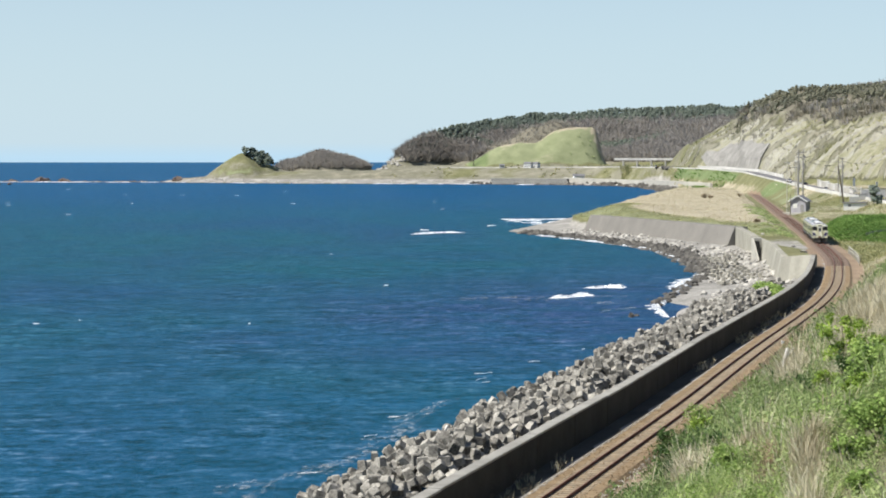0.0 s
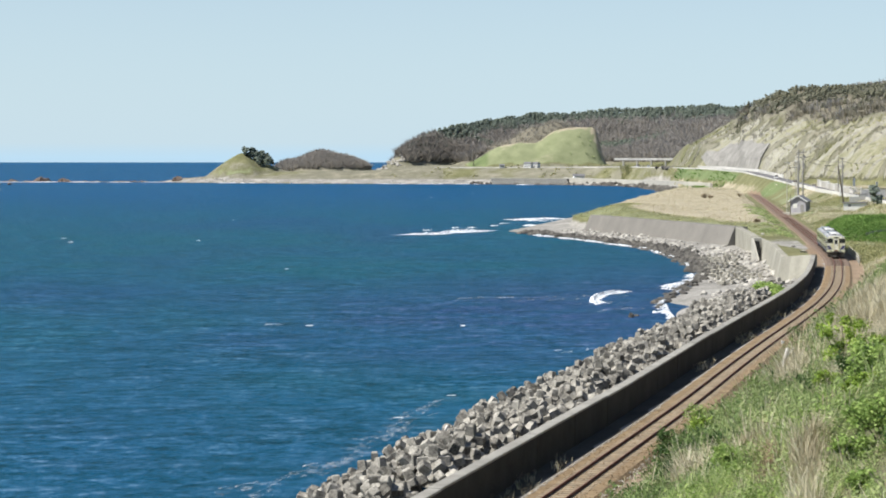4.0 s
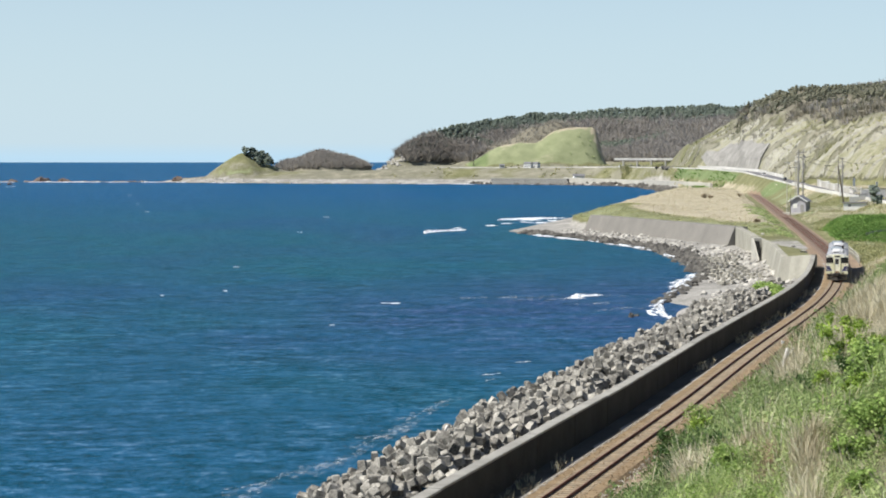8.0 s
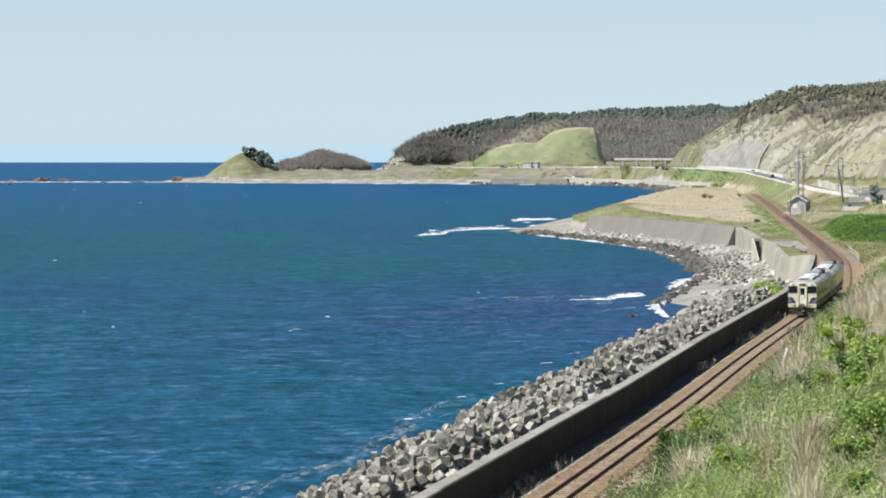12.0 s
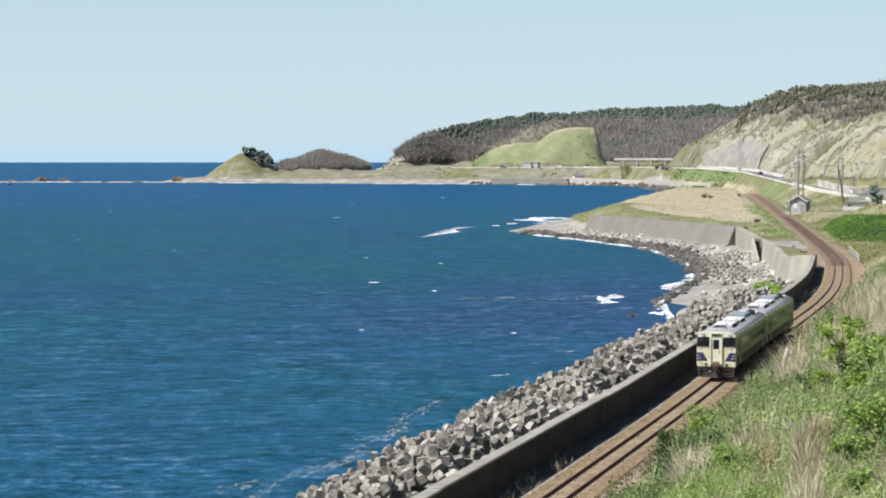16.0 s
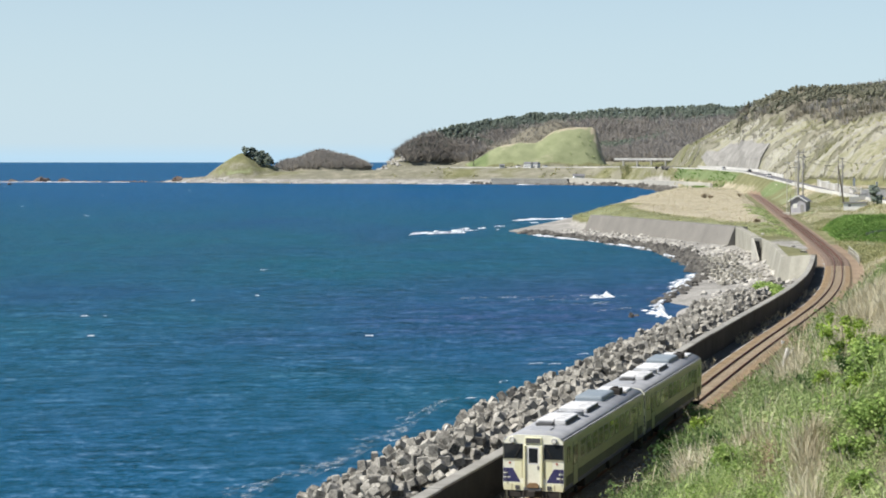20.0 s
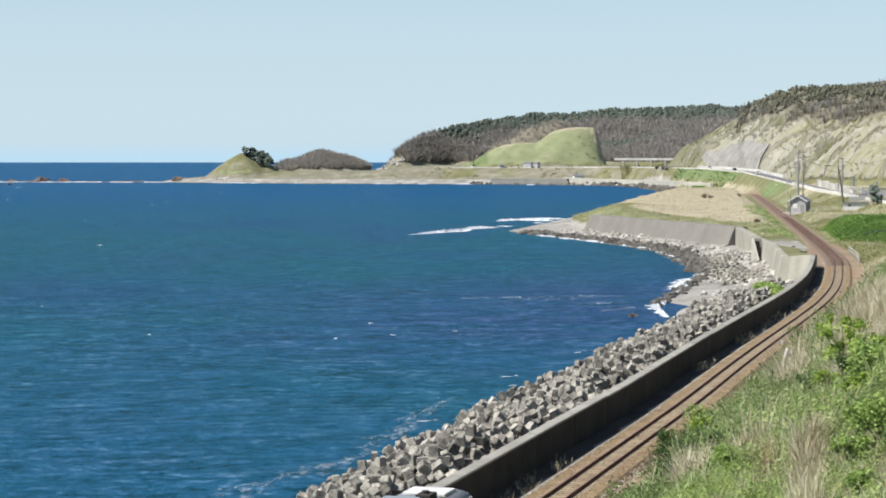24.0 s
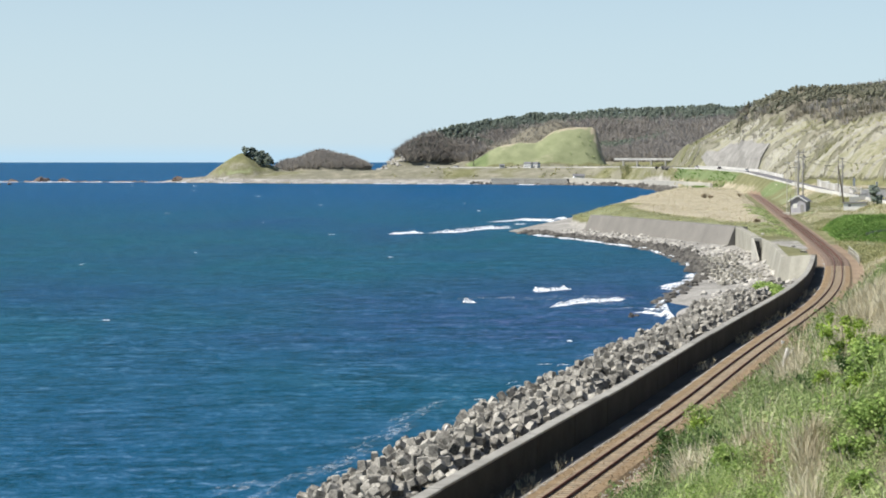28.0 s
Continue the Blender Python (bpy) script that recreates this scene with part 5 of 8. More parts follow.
def build_slope_plants():
    rng, prng = np.random.RandomState(11), random.Random(11)
    x, y, s, u = slope_points(rng, 250000, 92, 350, 2.75, 34, 1.9)
    tuft = value_noise(x, y, 0.9, 36) + 0.5 * value_noise(x, y, 2.4, 37)
    keep = in_view(x, y) & (u > 3.35 + 0.7 * (1 - smooth(y, 100, 112)) + 0.5 * value_noise(x, y, 2.5, 35)) & (tuft + 0.25 * rng.normal(0, 1, len(x)) > -0.22 - 0.9 * (1 - smooth(y, 66, 105)))
    keep &= (near_any(x, y, HOLLOWS) > 1.0) | (rng.random_sample(len(x)) < 0.25)
    x, y, s, u, tuft = x[keep], y[keep], s[keep], u[keep], tuft[keep]
    n1, n2 = value_noise(x, y, 9, 21), value_noise(x, y, 3.1, 22)
    dry, brown = near_any(x, y, DRY_SPOTS), near_any(x, y, BROWN_SPOTS)
    far_dry = smooth(y, 165, 240) * 0.8
    die = rng.random_sample(len(x))
    strawy = (die < np.clip(1.7 - 1.15 * dry - 0.3 * n2, 0, 0.93)) | (die < np.clip(0.9 * (n1 + 0.4 * n2 + far_dry - 0.72), 0.03, 0.55))
    browny = (die > 1 - np.clip(1.7 - 1.15 * brown - 0.3 * n2, 0.02, 0.88)) & ~strawy
    rest = ~strawy & ~browny
    bright = rest & (n1 + 0.6 * n2 + rng.normal(0, 0.25, len(x)) + 0.5 * (1 - smooth(y, 62, 85)) > 0.1) & (u > 8)
    weedy = rest & ~bright & (u < 10 + 3 * n2)
    herb = rest & ~bright & ~weedy

    def size(k):
        return (0.75 + 0.5 * rng.random_sample(k.sum())) * (0.72 + 0.38 * smooth(y[k], 55, 110) + 0.3 * smooth(y[k], 100, 220)) * np.clip(1.0 + 0.75 * tuft[k], 0.5, 2.2)
    pick = rng.random_sample(len(x))
    k = herb & (pick < 0.9)
    scatter("green_undergrowth", "dense green herbs and broad leaves on the slope", "undergrowth", [leaf_tuft(prng, 9, 0.115, 0.27, 0.62) for _ in range(6)], HERB, x[k], y[k], size(k), rng)
    k = weedy & (pick < 0.9)
    scatter("dark_weeds", "tall dark green weeds along the foot of the slope", "undergrowth", [leaf_tuft(prng, 9, 0.125, 0.26, 0.75) for _ in range(6)], WEEDS, x[k], y[k], size(k) * 1.1, rng)
    k = bright & (pick < 0.9)
    scatter("leafy_undergrowth", "bright green leafy thicket on the slope", "undergrowth", [leaf_tuft(prng, 9, 0.115, 0.28, 0.68) for _ in range(6)], LEAF, x[k], y[k], size(k) * 1.1, rng)
    k = rest & (pick > 0.9)
    scatter("green_grass", "green bladed grass between the shrubs", "grass", [blade_tuft(prng, 7, 0.8, 0.5, 0.012) for _ in range(5)], HERB, x[k], y[k], size(k) * 1.1, rng)
    k = strawy & (pick < 0.6)
    scatter("dry_reeds", "pale dry grass and reeds on the slope", "dry grass", [blade_tuft(prng, 11, 0.95, 0.55, 0.011) for _ in range(6)], STRAW, x[k], y[k], size(k) * (1.1 - 0.5 * smooth(y[k], 170, 230)), rng)
    k = browny & (pick < 0.75)
    scatter("brown_brush", "brown leafless brush on the slope", "brush", [blade_tuft(prng, 12, 0.42, 0.6, 0.011) for _ in range(5)], TWIGS, x[k], y[k], size(k), rng)
    k = (browny & (pick > 0.80)) | (strawy & (pick > 0.90))
    scatter("sparse_herbs", "scattered green herbs among dry grass", "undergrowth", [leaf_tuft(prng, 7, 0.12, 0.25, 0.5) for _ in range(4)], HERB, x[k], y[k], size(k), rng)
    # tufts at the foot of the sea wall
    x, y, s, u = slope_points(rng, 520, 100, 330, -3.35, -2.1, 1.4)
    k = value_noise(x, y, 7, 33) > 0.0
    scatter("wall_foot_weeds", "thin pale weeds at the foot of the sea wall", "weeds", [blade_tuft(prng, 6, 0.55, 0.4, 0.012) for _ in range(4)], STRAW, x[k], y[k], 0.4 + 0.8 * rng.random_sample(k.sum()), rng)
    # reeds along the foot of the slope, beside the track
    x, y, s, u = slope_points(rng, 2000, 105, 300, 3.0, 4.6, 1.7)
    k = value_noise(x, y, 6, 31) + 0.6 * value_noise(x, y, 1.2, 32) > 0.05
    scatter("trackside_reeds", "dry reeds at the edge of the ballast", "dry grass", [blade_tuft(prng, 7, 0.85, 0.4, 0.011) for _ in range(5)], STRAW, x[k], y[k], 0.5 + 0.7 * rng.random_sample(k.sum()), rng)


def build_bush(x, y, size, mat, label, seed, leaf=0.16, count=900, tall=1.0, tight=1.0, bare=1):
    """A shrub: bent stems and a loose crown of leaves in uneven clumps."""
    rng = random.Random(seed)
    z = float(relief(np.array([x]), np.array([y]))[0][0]) - 0.05
    bush = tagged(new("bush"), label, "bush", "bushes on the slope")
    bush.matrix_basis = pose(x, y, z)
    stems, clumps = Geo(), []
    for i in range(7):
        a = rng.uniform(0, 6.28)
        p = Vector((0.12 * math.cos(a), 0.12 * math.sin(a), 0))
        d = Vector((math.cos(a) * rng.uniform(0.1, 0.7), math.sin(a) * rng.uniform(0.1, 0.7), 1 if bare == 1 else 1.8)).normalized()
        r = 0.045 * size / 2
        for j in range(4):
            q = p + d * size * tall * rng.uniform(0.2, 0.3)
            stems.tube(p, q, r, r * 0.7, 6)
            p, r = q, r * 0.7
            d = (d + Vector((rng.uniform(-0.5, 0.5) / bare, rng.uniform(-0.5, 0.5) / bare, rng.uniform(-0.1, 0.2)))).normalized()
            if j >= bare:
                clumps.append((p, tight * size * rng.uniform(0.16, 0.28)))
                w = p + Vector((rng.uniform(-1, 1), rng.uniform(-1, 1), rng.uniform(-0.2, 0.6))) * size * 0.22
                stems.tube(p, w, r * 0.6, r * 0.3, 5)
                clumps.append((w, tight * size * rng.uniform(0.12, 0.24)))
    part("stem_tangle", stems, BARK, bush, "thin grey stems")
    vs, fs = [], []
    for i in range(count):
        c, r = clumps[rng.randrange(len(clumps))]
        o = Vector((rng.gauss(0, 1), rng.gauss(0, 1), rng.gauss(0, 0.8)))
        o = o.normalized() * r * rng.random() ** 0.4
        e = Euler((rng.uniform(-0.9, 0.9), rng.uniform(-0.9, 0.9), rng.uniform(0, 6.28))).to_matrix()
        s = leaf * rng.uniform(0.6, 1.4)
        k = len(vs)
        vs += [tuple(c + o + e @ Vector(p)) for p in ((-s * 0.5, 0, 0), (0, -s * 0.4, s * 0.1), (s * 0.6, 0, 0), (0, s * 0.4, s * 0.1))]
        fs.append((k, k + 1, k + 2, k + 3))
    tagged(part("leaves", big_mesh("leaves", vs, tri_fan(fs), mat), mat, bush), kind="stuff")
    return bush


build_slope_plants()
BUSHES = [
        (18.2, 92.5, 2.3, LEAF_YOUNG, "tall bright yellow-green shrub with bare grey stems on the slope", 1.35), (19.6, 91.5, 1.3, LEAF_YOUNG, "yellow-green shrub in young leaf on the slope", 1.15), (22.0, 104.0, 1.0, LEAF, "bright green leafy shrub on the slope", 1.0),
        (17.6, 97.5, 1.5, LEAF_YOUNG, "yellow-green shrub in young leaf on the slope", 1.0), (20.8, 103, 1.1, LEAF, "bright green leafy shrub on the slope", 0.9),
        (31.4, 181.0, 2.0, LEAF_DARK, "dark green shrub beside the track", 0.9), (34.6, 188.5, 1.2, LEAF, "green shrub beside the track", 0.8), (11.6, 101.5, 2.0, LEAF_DARK, "dark green shrub at the foot of the slope", 0.75),
        (15.9, 127.5, 1.8, LEAF, "yellow-green shrub beside the track", 0.8), (10.4, 97.0, 1.5, LEAF_DARK, "dark green shrub at the foot of the slope", 0.8), (38.0, 190, 1.3, LEAF, "green shrub high on the slope", 0.9),
        (14.5, 72, 2.0, LEAF, "bright green shrub on the upper slope", 0.9), (12.8, 60.5, 1.6, LEAF, "bright green shrub on the upper slope", 0.8), (24.4, 117, 1.2, LEAF, "bright green shrub on the slope", 0.9)]
BUSHES_BELOW = [
        # the first three are added to stand for shade inside the tall shrub
        (18.4, 91.5, 1.9, LEAF_DARK, "dark shrub added for the shade inside the tall one", 1.0), (19.6, 95.5, 1.9, LEAF_DARK, "dark shrub added for the shade inside the tall one", 1.0), (18.2, 100.5, 1.5, LEAF_DARK, "dark shrub added for the shade inside the tall one", 0.9), (13.4, 100, 1.3, LEAF_DARK, "dark green shrub on the lower slope", 0.8), (14.6, 117.6, 1.9, LEAF_YOUNG, "yellow-green shrub beside the line", 0.7), (12.9, 119.5, 1.6, LEAF_DARK, "dark green shrub beside the line", 0.7), (11.5, 84, 1.2, LEAF_DARK, "dark green shrub on the lower slope", 0.7),
        (15.7, 81, 1.7, LEAF, "bright green shrub on the slope", 0.8), (17.3, 85.5, 1.5, LEAF_DARK, "dark green shrub on the slope", 0.8), (10.2, 72.5, 1.2, LEAF, "bright green shrub on the slope", 0.8), (11.9, 60, 1.0, LEAF, "bright green leafy shrub near the viewpoint", 0.75), (12.7, 62.6, 1.1, LEAF, "bright green leafy shrub near the viewpoint", 0.75), (11.4, 57.2, 0.9, LEAF, "bright green leafy shrub near the viewpoint", 0.7), (13.4, 66.5, 1.1, LEAF_YOUNG, "yellow-green leafy shrub near the viewpoint", 0.7),
        (12.2, 67.0, 0.9, LEAF, "bright green leafy shrub near the viewpoint", 0.7), (12.9, 59.2, 0.9, LEAF_DARK, "dark green shrub among brighter ones", 0.6), (20.4, 122, 1.1, LEAF, "yellow-green shrub in young leaf", 0.9), (25.0, 125, 1.0, LEAF, "bright green shrub on the slope", 0.9)]
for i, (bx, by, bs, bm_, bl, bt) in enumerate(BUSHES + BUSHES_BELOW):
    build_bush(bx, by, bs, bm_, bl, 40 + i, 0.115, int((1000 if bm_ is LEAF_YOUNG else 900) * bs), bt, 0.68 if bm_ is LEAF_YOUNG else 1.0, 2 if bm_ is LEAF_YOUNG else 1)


# ---------------------------------------------------------------- woods
def clump(rng, sx, sy, sz, c, rough=0.35, detail=2):
    """An uneven ball of foliage."""
    b = bmesh.new()
    bmesh.ops.create_icosphere(b, subdivisions=detail, radius=1.0)
    for v in b.verts:
        v.co *= 1 + rough * rng.uniform(-1, 0.8)
    vs = np.array([(v.co.x * sx + c[0], v.co.y * sy + c[1], v.co.z * sz + c[2]) for v in b.verts])
    b.verts.index_update()
    fs = np.array([[v.index for v in f.verts] for f in b.faces])
    b.free()
    return vs, fs


def joined(parts):
    vs, fs, n = [], [], 0
    for v, f in parts:
        vs.append(v)
        fs.append(f + n)
        n += len(v)
    return np.vstack(vs), np.vstack(fs)


def rod(a, b, r0, r1, n=5):
    g = Geo().tube(a, b, r0, r1, n)
    return np.array(g.v), np.array([(i, (i + 1) % n, n + (i + 1) % n) for i in range(n)] + [(i, n + (i + 1) % n, n + i) for i in range(n)])


def pine_shape(rng):
    bits = [rod((0, 0, -0.5), (0.02, 0, 0.6), 0.03, 0.018)]
    for k in range(2):
        h, a = 0.5 + 0.27 * k, rng.uniform(0, 6.28)
        r = (0.25, 0.17)[k]
        bits.append(clump(rng, r, r, 0.17, (0.09 * math.cos(a) * (1 - k / 4), 0.09 * math.sin(a) * (1 - k / 4), h), 0.3, 1))
    return joined(bits)


def bare_shape(rng):
    """A leafless tree far off: an upright spray of limbs and twigs."""
    return joined([blade_tuft(rng, 3, 0.85, 0.75, 0.06), blade_tuft(rng, 4, 1.0, 0.4, 0.055)])


def facing(x, y):
    """True where the ground does not fall away from the viewpoint."""
    return relief(x, y)[0] - relief(x * (1 - 9 / y), y - 9)[0] > -1.2


def wood(name, label, protos, mat, x, y, lo, hi, rng, trunk=0.0):
    s = lo + (hi - lo) * rng.random_sample(len(x))
    scale = np.stack([1.3 * s, 1.3 * s, s], 1)
    return scatter(name, label, "woodland", protos, mat, x, y, scale, rng, -0.1, 0.03, True)


def build_woods():
    rng, prng = np.random.RandomState(5), random.Random(5)
    pines, bares = [pine_shape(prng) for _ in range(4)], [bare_shape(prng) for _ in range(4)]
    # the far headland hill
    x, y = rng.uniform(-60, 330, 26000), rng.uniform(1660, 2015, 26000)
    z, cov = relief(x, y)
    k = (cov["floor"] > 0.55) & (z > 9) & facing(x, y)
    x, y, z = x[k], y[k], z[k]
    crest = np.interp(x, [-30, 0, 45, 90, 190, 280], [20, 30, 42, 48, 54, 56])
    pine = (z + 3 * value_noise(x, y, 25, 8) + rng.normal(0, 1.5, len(x)) > crest - 4.5) | (value_noise(x, y, 32, 18) + 0.15 * rng.normal(0, 1, len(x)) > 0.52)
    scrub = (x > 28) & (x < 140) & (y < 1785)
    pine &= ~scrub
    k = scrub & (rng.random_sample(len(x)) < 0.8)
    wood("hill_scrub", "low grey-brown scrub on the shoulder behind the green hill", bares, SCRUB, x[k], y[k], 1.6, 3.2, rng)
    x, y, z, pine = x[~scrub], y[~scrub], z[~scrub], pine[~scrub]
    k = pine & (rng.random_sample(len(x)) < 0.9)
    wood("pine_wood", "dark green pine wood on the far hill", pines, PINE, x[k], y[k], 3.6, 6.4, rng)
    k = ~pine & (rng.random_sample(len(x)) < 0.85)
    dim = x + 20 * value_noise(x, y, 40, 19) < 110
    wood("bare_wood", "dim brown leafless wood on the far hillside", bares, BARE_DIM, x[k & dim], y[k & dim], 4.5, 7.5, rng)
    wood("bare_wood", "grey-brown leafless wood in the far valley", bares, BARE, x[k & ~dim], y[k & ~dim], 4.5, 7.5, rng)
    # the thick foot of the wood
    x, y = rng.uniform(-42, 34, 4200), rng.uniform(1745, 1800, 4200)
    z, cov = relief(x, y)
    k = (cov["floor"] > 0.4) & (z > 10) & facing(x, y)
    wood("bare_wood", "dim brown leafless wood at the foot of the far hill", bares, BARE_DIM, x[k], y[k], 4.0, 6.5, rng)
    # the ridge over the pale cliffs
    x, y = rng.uniform(155, 420, 60000), rng.uniform(640, 1540, 60000)
    z, cov = relief(x, y)
    k = (cov["floor"] > 0.5) & (y < 1560) & (x / y < 0.222) & (z > 15) & facing(x, y)
    x, y, z = x[k], y[k], z[k]
    pine = value_noise(x, y, 35, 9) + 0.15 * rng.normal(0, 1, len(x)) + 1.05 * smooth(z, 43, 50) > 0.36
    k = pine & (rng.random_sample(len(x)) < 0.6)
    wood("ridge_pines", "dark pines along the ridge above the cliffs", pines, RIDGE, x[k], y[k], 2.2, 4.2, rng)
    low = (z + 5 * value_noise(x, y, 20, 28) < 55) & (rng.random_sample(len(x)) < 0.88)
    k = ~pine & ~low
    wood("ridge_wood", "brown leafless wood above the cliffs", bares, BARE, x[k], y[k], 3.0, 5.2, rng)
    green = value_noise(x, y, 26, 29) + 0.25 * rng.normal(0, 1, len(x)) > 0.42
    k = ~pine & low & green
    wood("ridge_bushes", "olive green bushes above the cliffs", bares, RIDGE, x[k], y[k], 1.8, 3.4, rng)
    k = ~pine & low & ~green
    wood("ridge_scrub", "brown scrub above the cliffs", bares, RIDGE_SCRUB, x[k], y[k], 2.0, 3.8, rng)
    # scrub clinging to the cliffs
    x, y = rng.uniform(150, 260, 18000), rng.uniform(820, 1500, 18000)
    z, cov = relief(x, y)
    d, side, fs = polyline_distance(x, y, FOOT)
    faced = (fs > 585) & (fs < 752) & (d < 14)
    band = value_noise(fs + 1.25 * d, d * 0.25 + 30, 9, 51) + 0.5 * value_noise(x, y, 30, 53) + 0.2 * rng.normal(0, 1, len(x))
    cov["rock"] = np.where(faced, 0, cov["rock"])
    k = (cov["rock"] > 0.5) & (band > 0.42)
    wood("cliff_scrub", "brown scrub clinging to the pale cliffs", bares, SCRUB, x[k], y[k], 1.0, 2.0, rng)
    k = (cov["rock"] > 0.5) & (band < -0.5)
    wood("cliff_bushes", "green bushes on the ledges of the cliffs", bares, OLIVE, x[k], y[k], 0.9, 1.8, rng)
    # the low wooded islet
    x, y = rng.uniform(-165, -50, 4200), rng.uniform(1764, 1830, 4200)
    z, cov = relief(x, y)
    k = (cov["floor"] > 0.45) & (z > 1.5)
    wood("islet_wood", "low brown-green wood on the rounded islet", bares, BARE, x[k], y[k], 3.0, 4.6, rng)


def build_tree(x, y, h, label, seed):
    rng = random.Random(seed)
    z = float(relief(np.array([x]), np.array([y]))[0][0]) - 0.2
    tree = tagged(new("pine_tree"), label, "tree", "pines on the islet")
    tree.matrix_basis = pose(x, y, z)
    limbs = Geo().tube((0, 0, 0), (h * 0.05, 0, h * 0.45), h * 0.03, h * 0.02, 8).tube((h * 0.05, 0, h * 0.45), (h * 0.02, 0.02, h * 0.85), h * 0.02, h * 0.008, 6)
    bits = []
    for k in range(13):
        a, t = rng.uniform(0, 6.28), rng.uniform(0.2, 0.95)
        r = h * 0.30 * (1.15 - t)
        c = (r * math.cos(a) + h * 0.04, r * math.sin(a), h * t)
        limbs.tube((h * 0.04, 0, h * t * 0.9), c, h * 0.010, h * 0.005, 5)
        bits.append(clump(rng, h * 0.2, h * 0.2, h * 0.13, c, 0.45))
    part("trunk", limbs, BARK, tree)
    v, f = joined(bits)
    part("crown", big_mesh("crown", v, f, PINE), PINE, tree, "dark uneven pine crown")


build_woods()
for i, (tx, ty, th) in enumerate([(-164, 1744, 8), (-160, 1746, 9), (-156, 1745, 9), (-152, 1747, 9.5), (-148, 1748, 9), (-145, 1746, 8), (-158, 1752, 8.5), (-150, 1754, 9), (-167, 1748, 6), (-154, 1738, 7), (-147, 1740, 8)]):
    build_tree(tx, ty, th, "dark wind-shaped pine on the grassy islet", 300 + i)


# hedge bank and verges beside the line
def build_hedge():
    rng, prng = np.random.RandomState(17), random.Random(17)
    x, y = rng.uniform(74, 112, 12000), rng.uniform(400, 482, 12000)
    k = (np.hypot((x - 93) / 16.5, (y - 440) / 38) < 1.0) & (polyline_distance(x, y, [tuple(p) for p in LINE[::6]])[0] > 4.4)
    x, y = x[k], y[k]
    scatter("green_thicket", "dense green thicket on a low bank beside the line", "thicket", [leaf_tuft(prng, 10, 0.30, 0.7, 0.9) for _ in range(5)], HEDGE, x, y, 0.7 + 0.6 * rng.random_sample(len(x)), rng)
    x, y, s, u = slope_points(rng, 15000, 330, 800, 3.6, 34, 1.0)
    clear = (np.hypot((x - 93) / 16.5, (y - 440) / 38) > 1.0) & in_view(x, y, 0.1, 0.225) & (polyline_distance(x, y, [(a, b) for a, b, _ in ROAD])[0] > 4.4) & (np.hypot(x - 105, y - 613) > 7)
    n1, n2 = value_noise(x, y, 22, 41), value_noise(x, y, 7, 42)
    k = clear & (n1 + 0.6 * n2 > np.where(y < 450, -0.35, 0.15))
    scatter("verge_shrubs", "low green shrubs and weeds on the verge", "undergrowth", [leaf_tuft(prng, 7, 0.26, 0.45, 0.5) for _ in range(5)], OLIVE, x[k], y[k], 0.6 + 0.9 * rng.random_sample(k.sum()), rng)
    k = clear & (n1 + 0.6 * n2 < np.where(y < 450, -0.6, -0.1))
    scatter("verge_straw", "pale dry grass on the verge", "dry grass", [blade_tuft(prng, 6, 0.5, 0.6, 0.03) for _ in range(5)], STRAW, x[k], y[k], 0.6 + 0.8 * rng.random_sample(k.sum()), rng)
    x, y, s, u = slope_points(rng, 9000, 425, 760, -24, -3.4, 1.0)
    n1 = value_noise(x, y, 14, 43)
    k = (n1 > -0.15) & (u > -8.5 + 3.5 * value_noise(x, y, 9, 44)) & (y > 395) & (np.hypot((x - 67) / 9, (y - 408) / 42) > 1)
    scatter("lineside_weeds", "green weeds between the field and the track", "undergrowth", [leaf_tuft(prng, 7, 0.26, 0.45, 0.4) for _ in range(5)], HERB, x[k], y[k], 0.5 + 0.8 * rng.random_sample(k.sum()), rng)


build_hedge()
build_tree(121.5, 588, 5.5, "dark conifer beside the white shed", 350)


# ---------------------------------------------------------------- rocks and rubble
def rock_shape(rng):
    b = bmesh.new()
    bmesh.ops.create_icosphere(b, subdivisions=1, radius=0.5)
    for v in b.verts:
        v.co = Vector((v.co.x * rng.uniform(0.7, 1.3), v.co.y * rng.uniform(0.7, 1.3), v.co.z * rng.uniform(0.5, 1.0)))
    vs = np.array([tuple(v.co) for v in b.verts])
    b.verts.index_update()
    fs = np.array([[v.index for v in f.verts] for f in b.faces])
    b.free()
    return vs, fs


def along_line(rng, pts, n, spread):
    p = np.array(pts, float)
    arc = np.r_[0, np.cumsum(np.linalg.norm(np.diff(p, axis=0), axis=1))]
    s = rng.uniform(0, arc[-1], n)
    return np.interp(s, arc, p[:, 0]) + rng.normal(0, spread, n), np.interp(s, arc, p[:, 1]) + rng.normal(0, spread * 1.6, n)


def rock_field(name, label, mat, x, y, lo, hi, rng, z=None):
    prng = random.Random(3)
    protos = [rock_shape(prng) for _ in range(6)]
    scale = lo + (hi - lo) * rng.random_sample(len(x)) ** 2.2
    if z is None:
        return scatter(name, label, "rocks", protos, mat, x, y, scale, rng, 0.08, 0.3)
    vs, fs, n = [], [], 0
    which = rng.randint(0, 6, len(x))
    for k, (pv, pf) in enumerate(protos):
        s = which == k
        v, f = stuff_of(pv, pf, mats_from(np.stack([x[s], y[s], z[s]], 1), rng.uniform(0, 6.28, s.sum()), scale[s], rng.normal(0, 0.3, (s.sum(), 2))))
        vs.append(v)
        fs.append(f + n)
        n += len(v)
    return tagged(new(name, big_mesh(name, np.vstack(vs), np.vstack(fs), mat)), label, "rocks", kind="stuff")


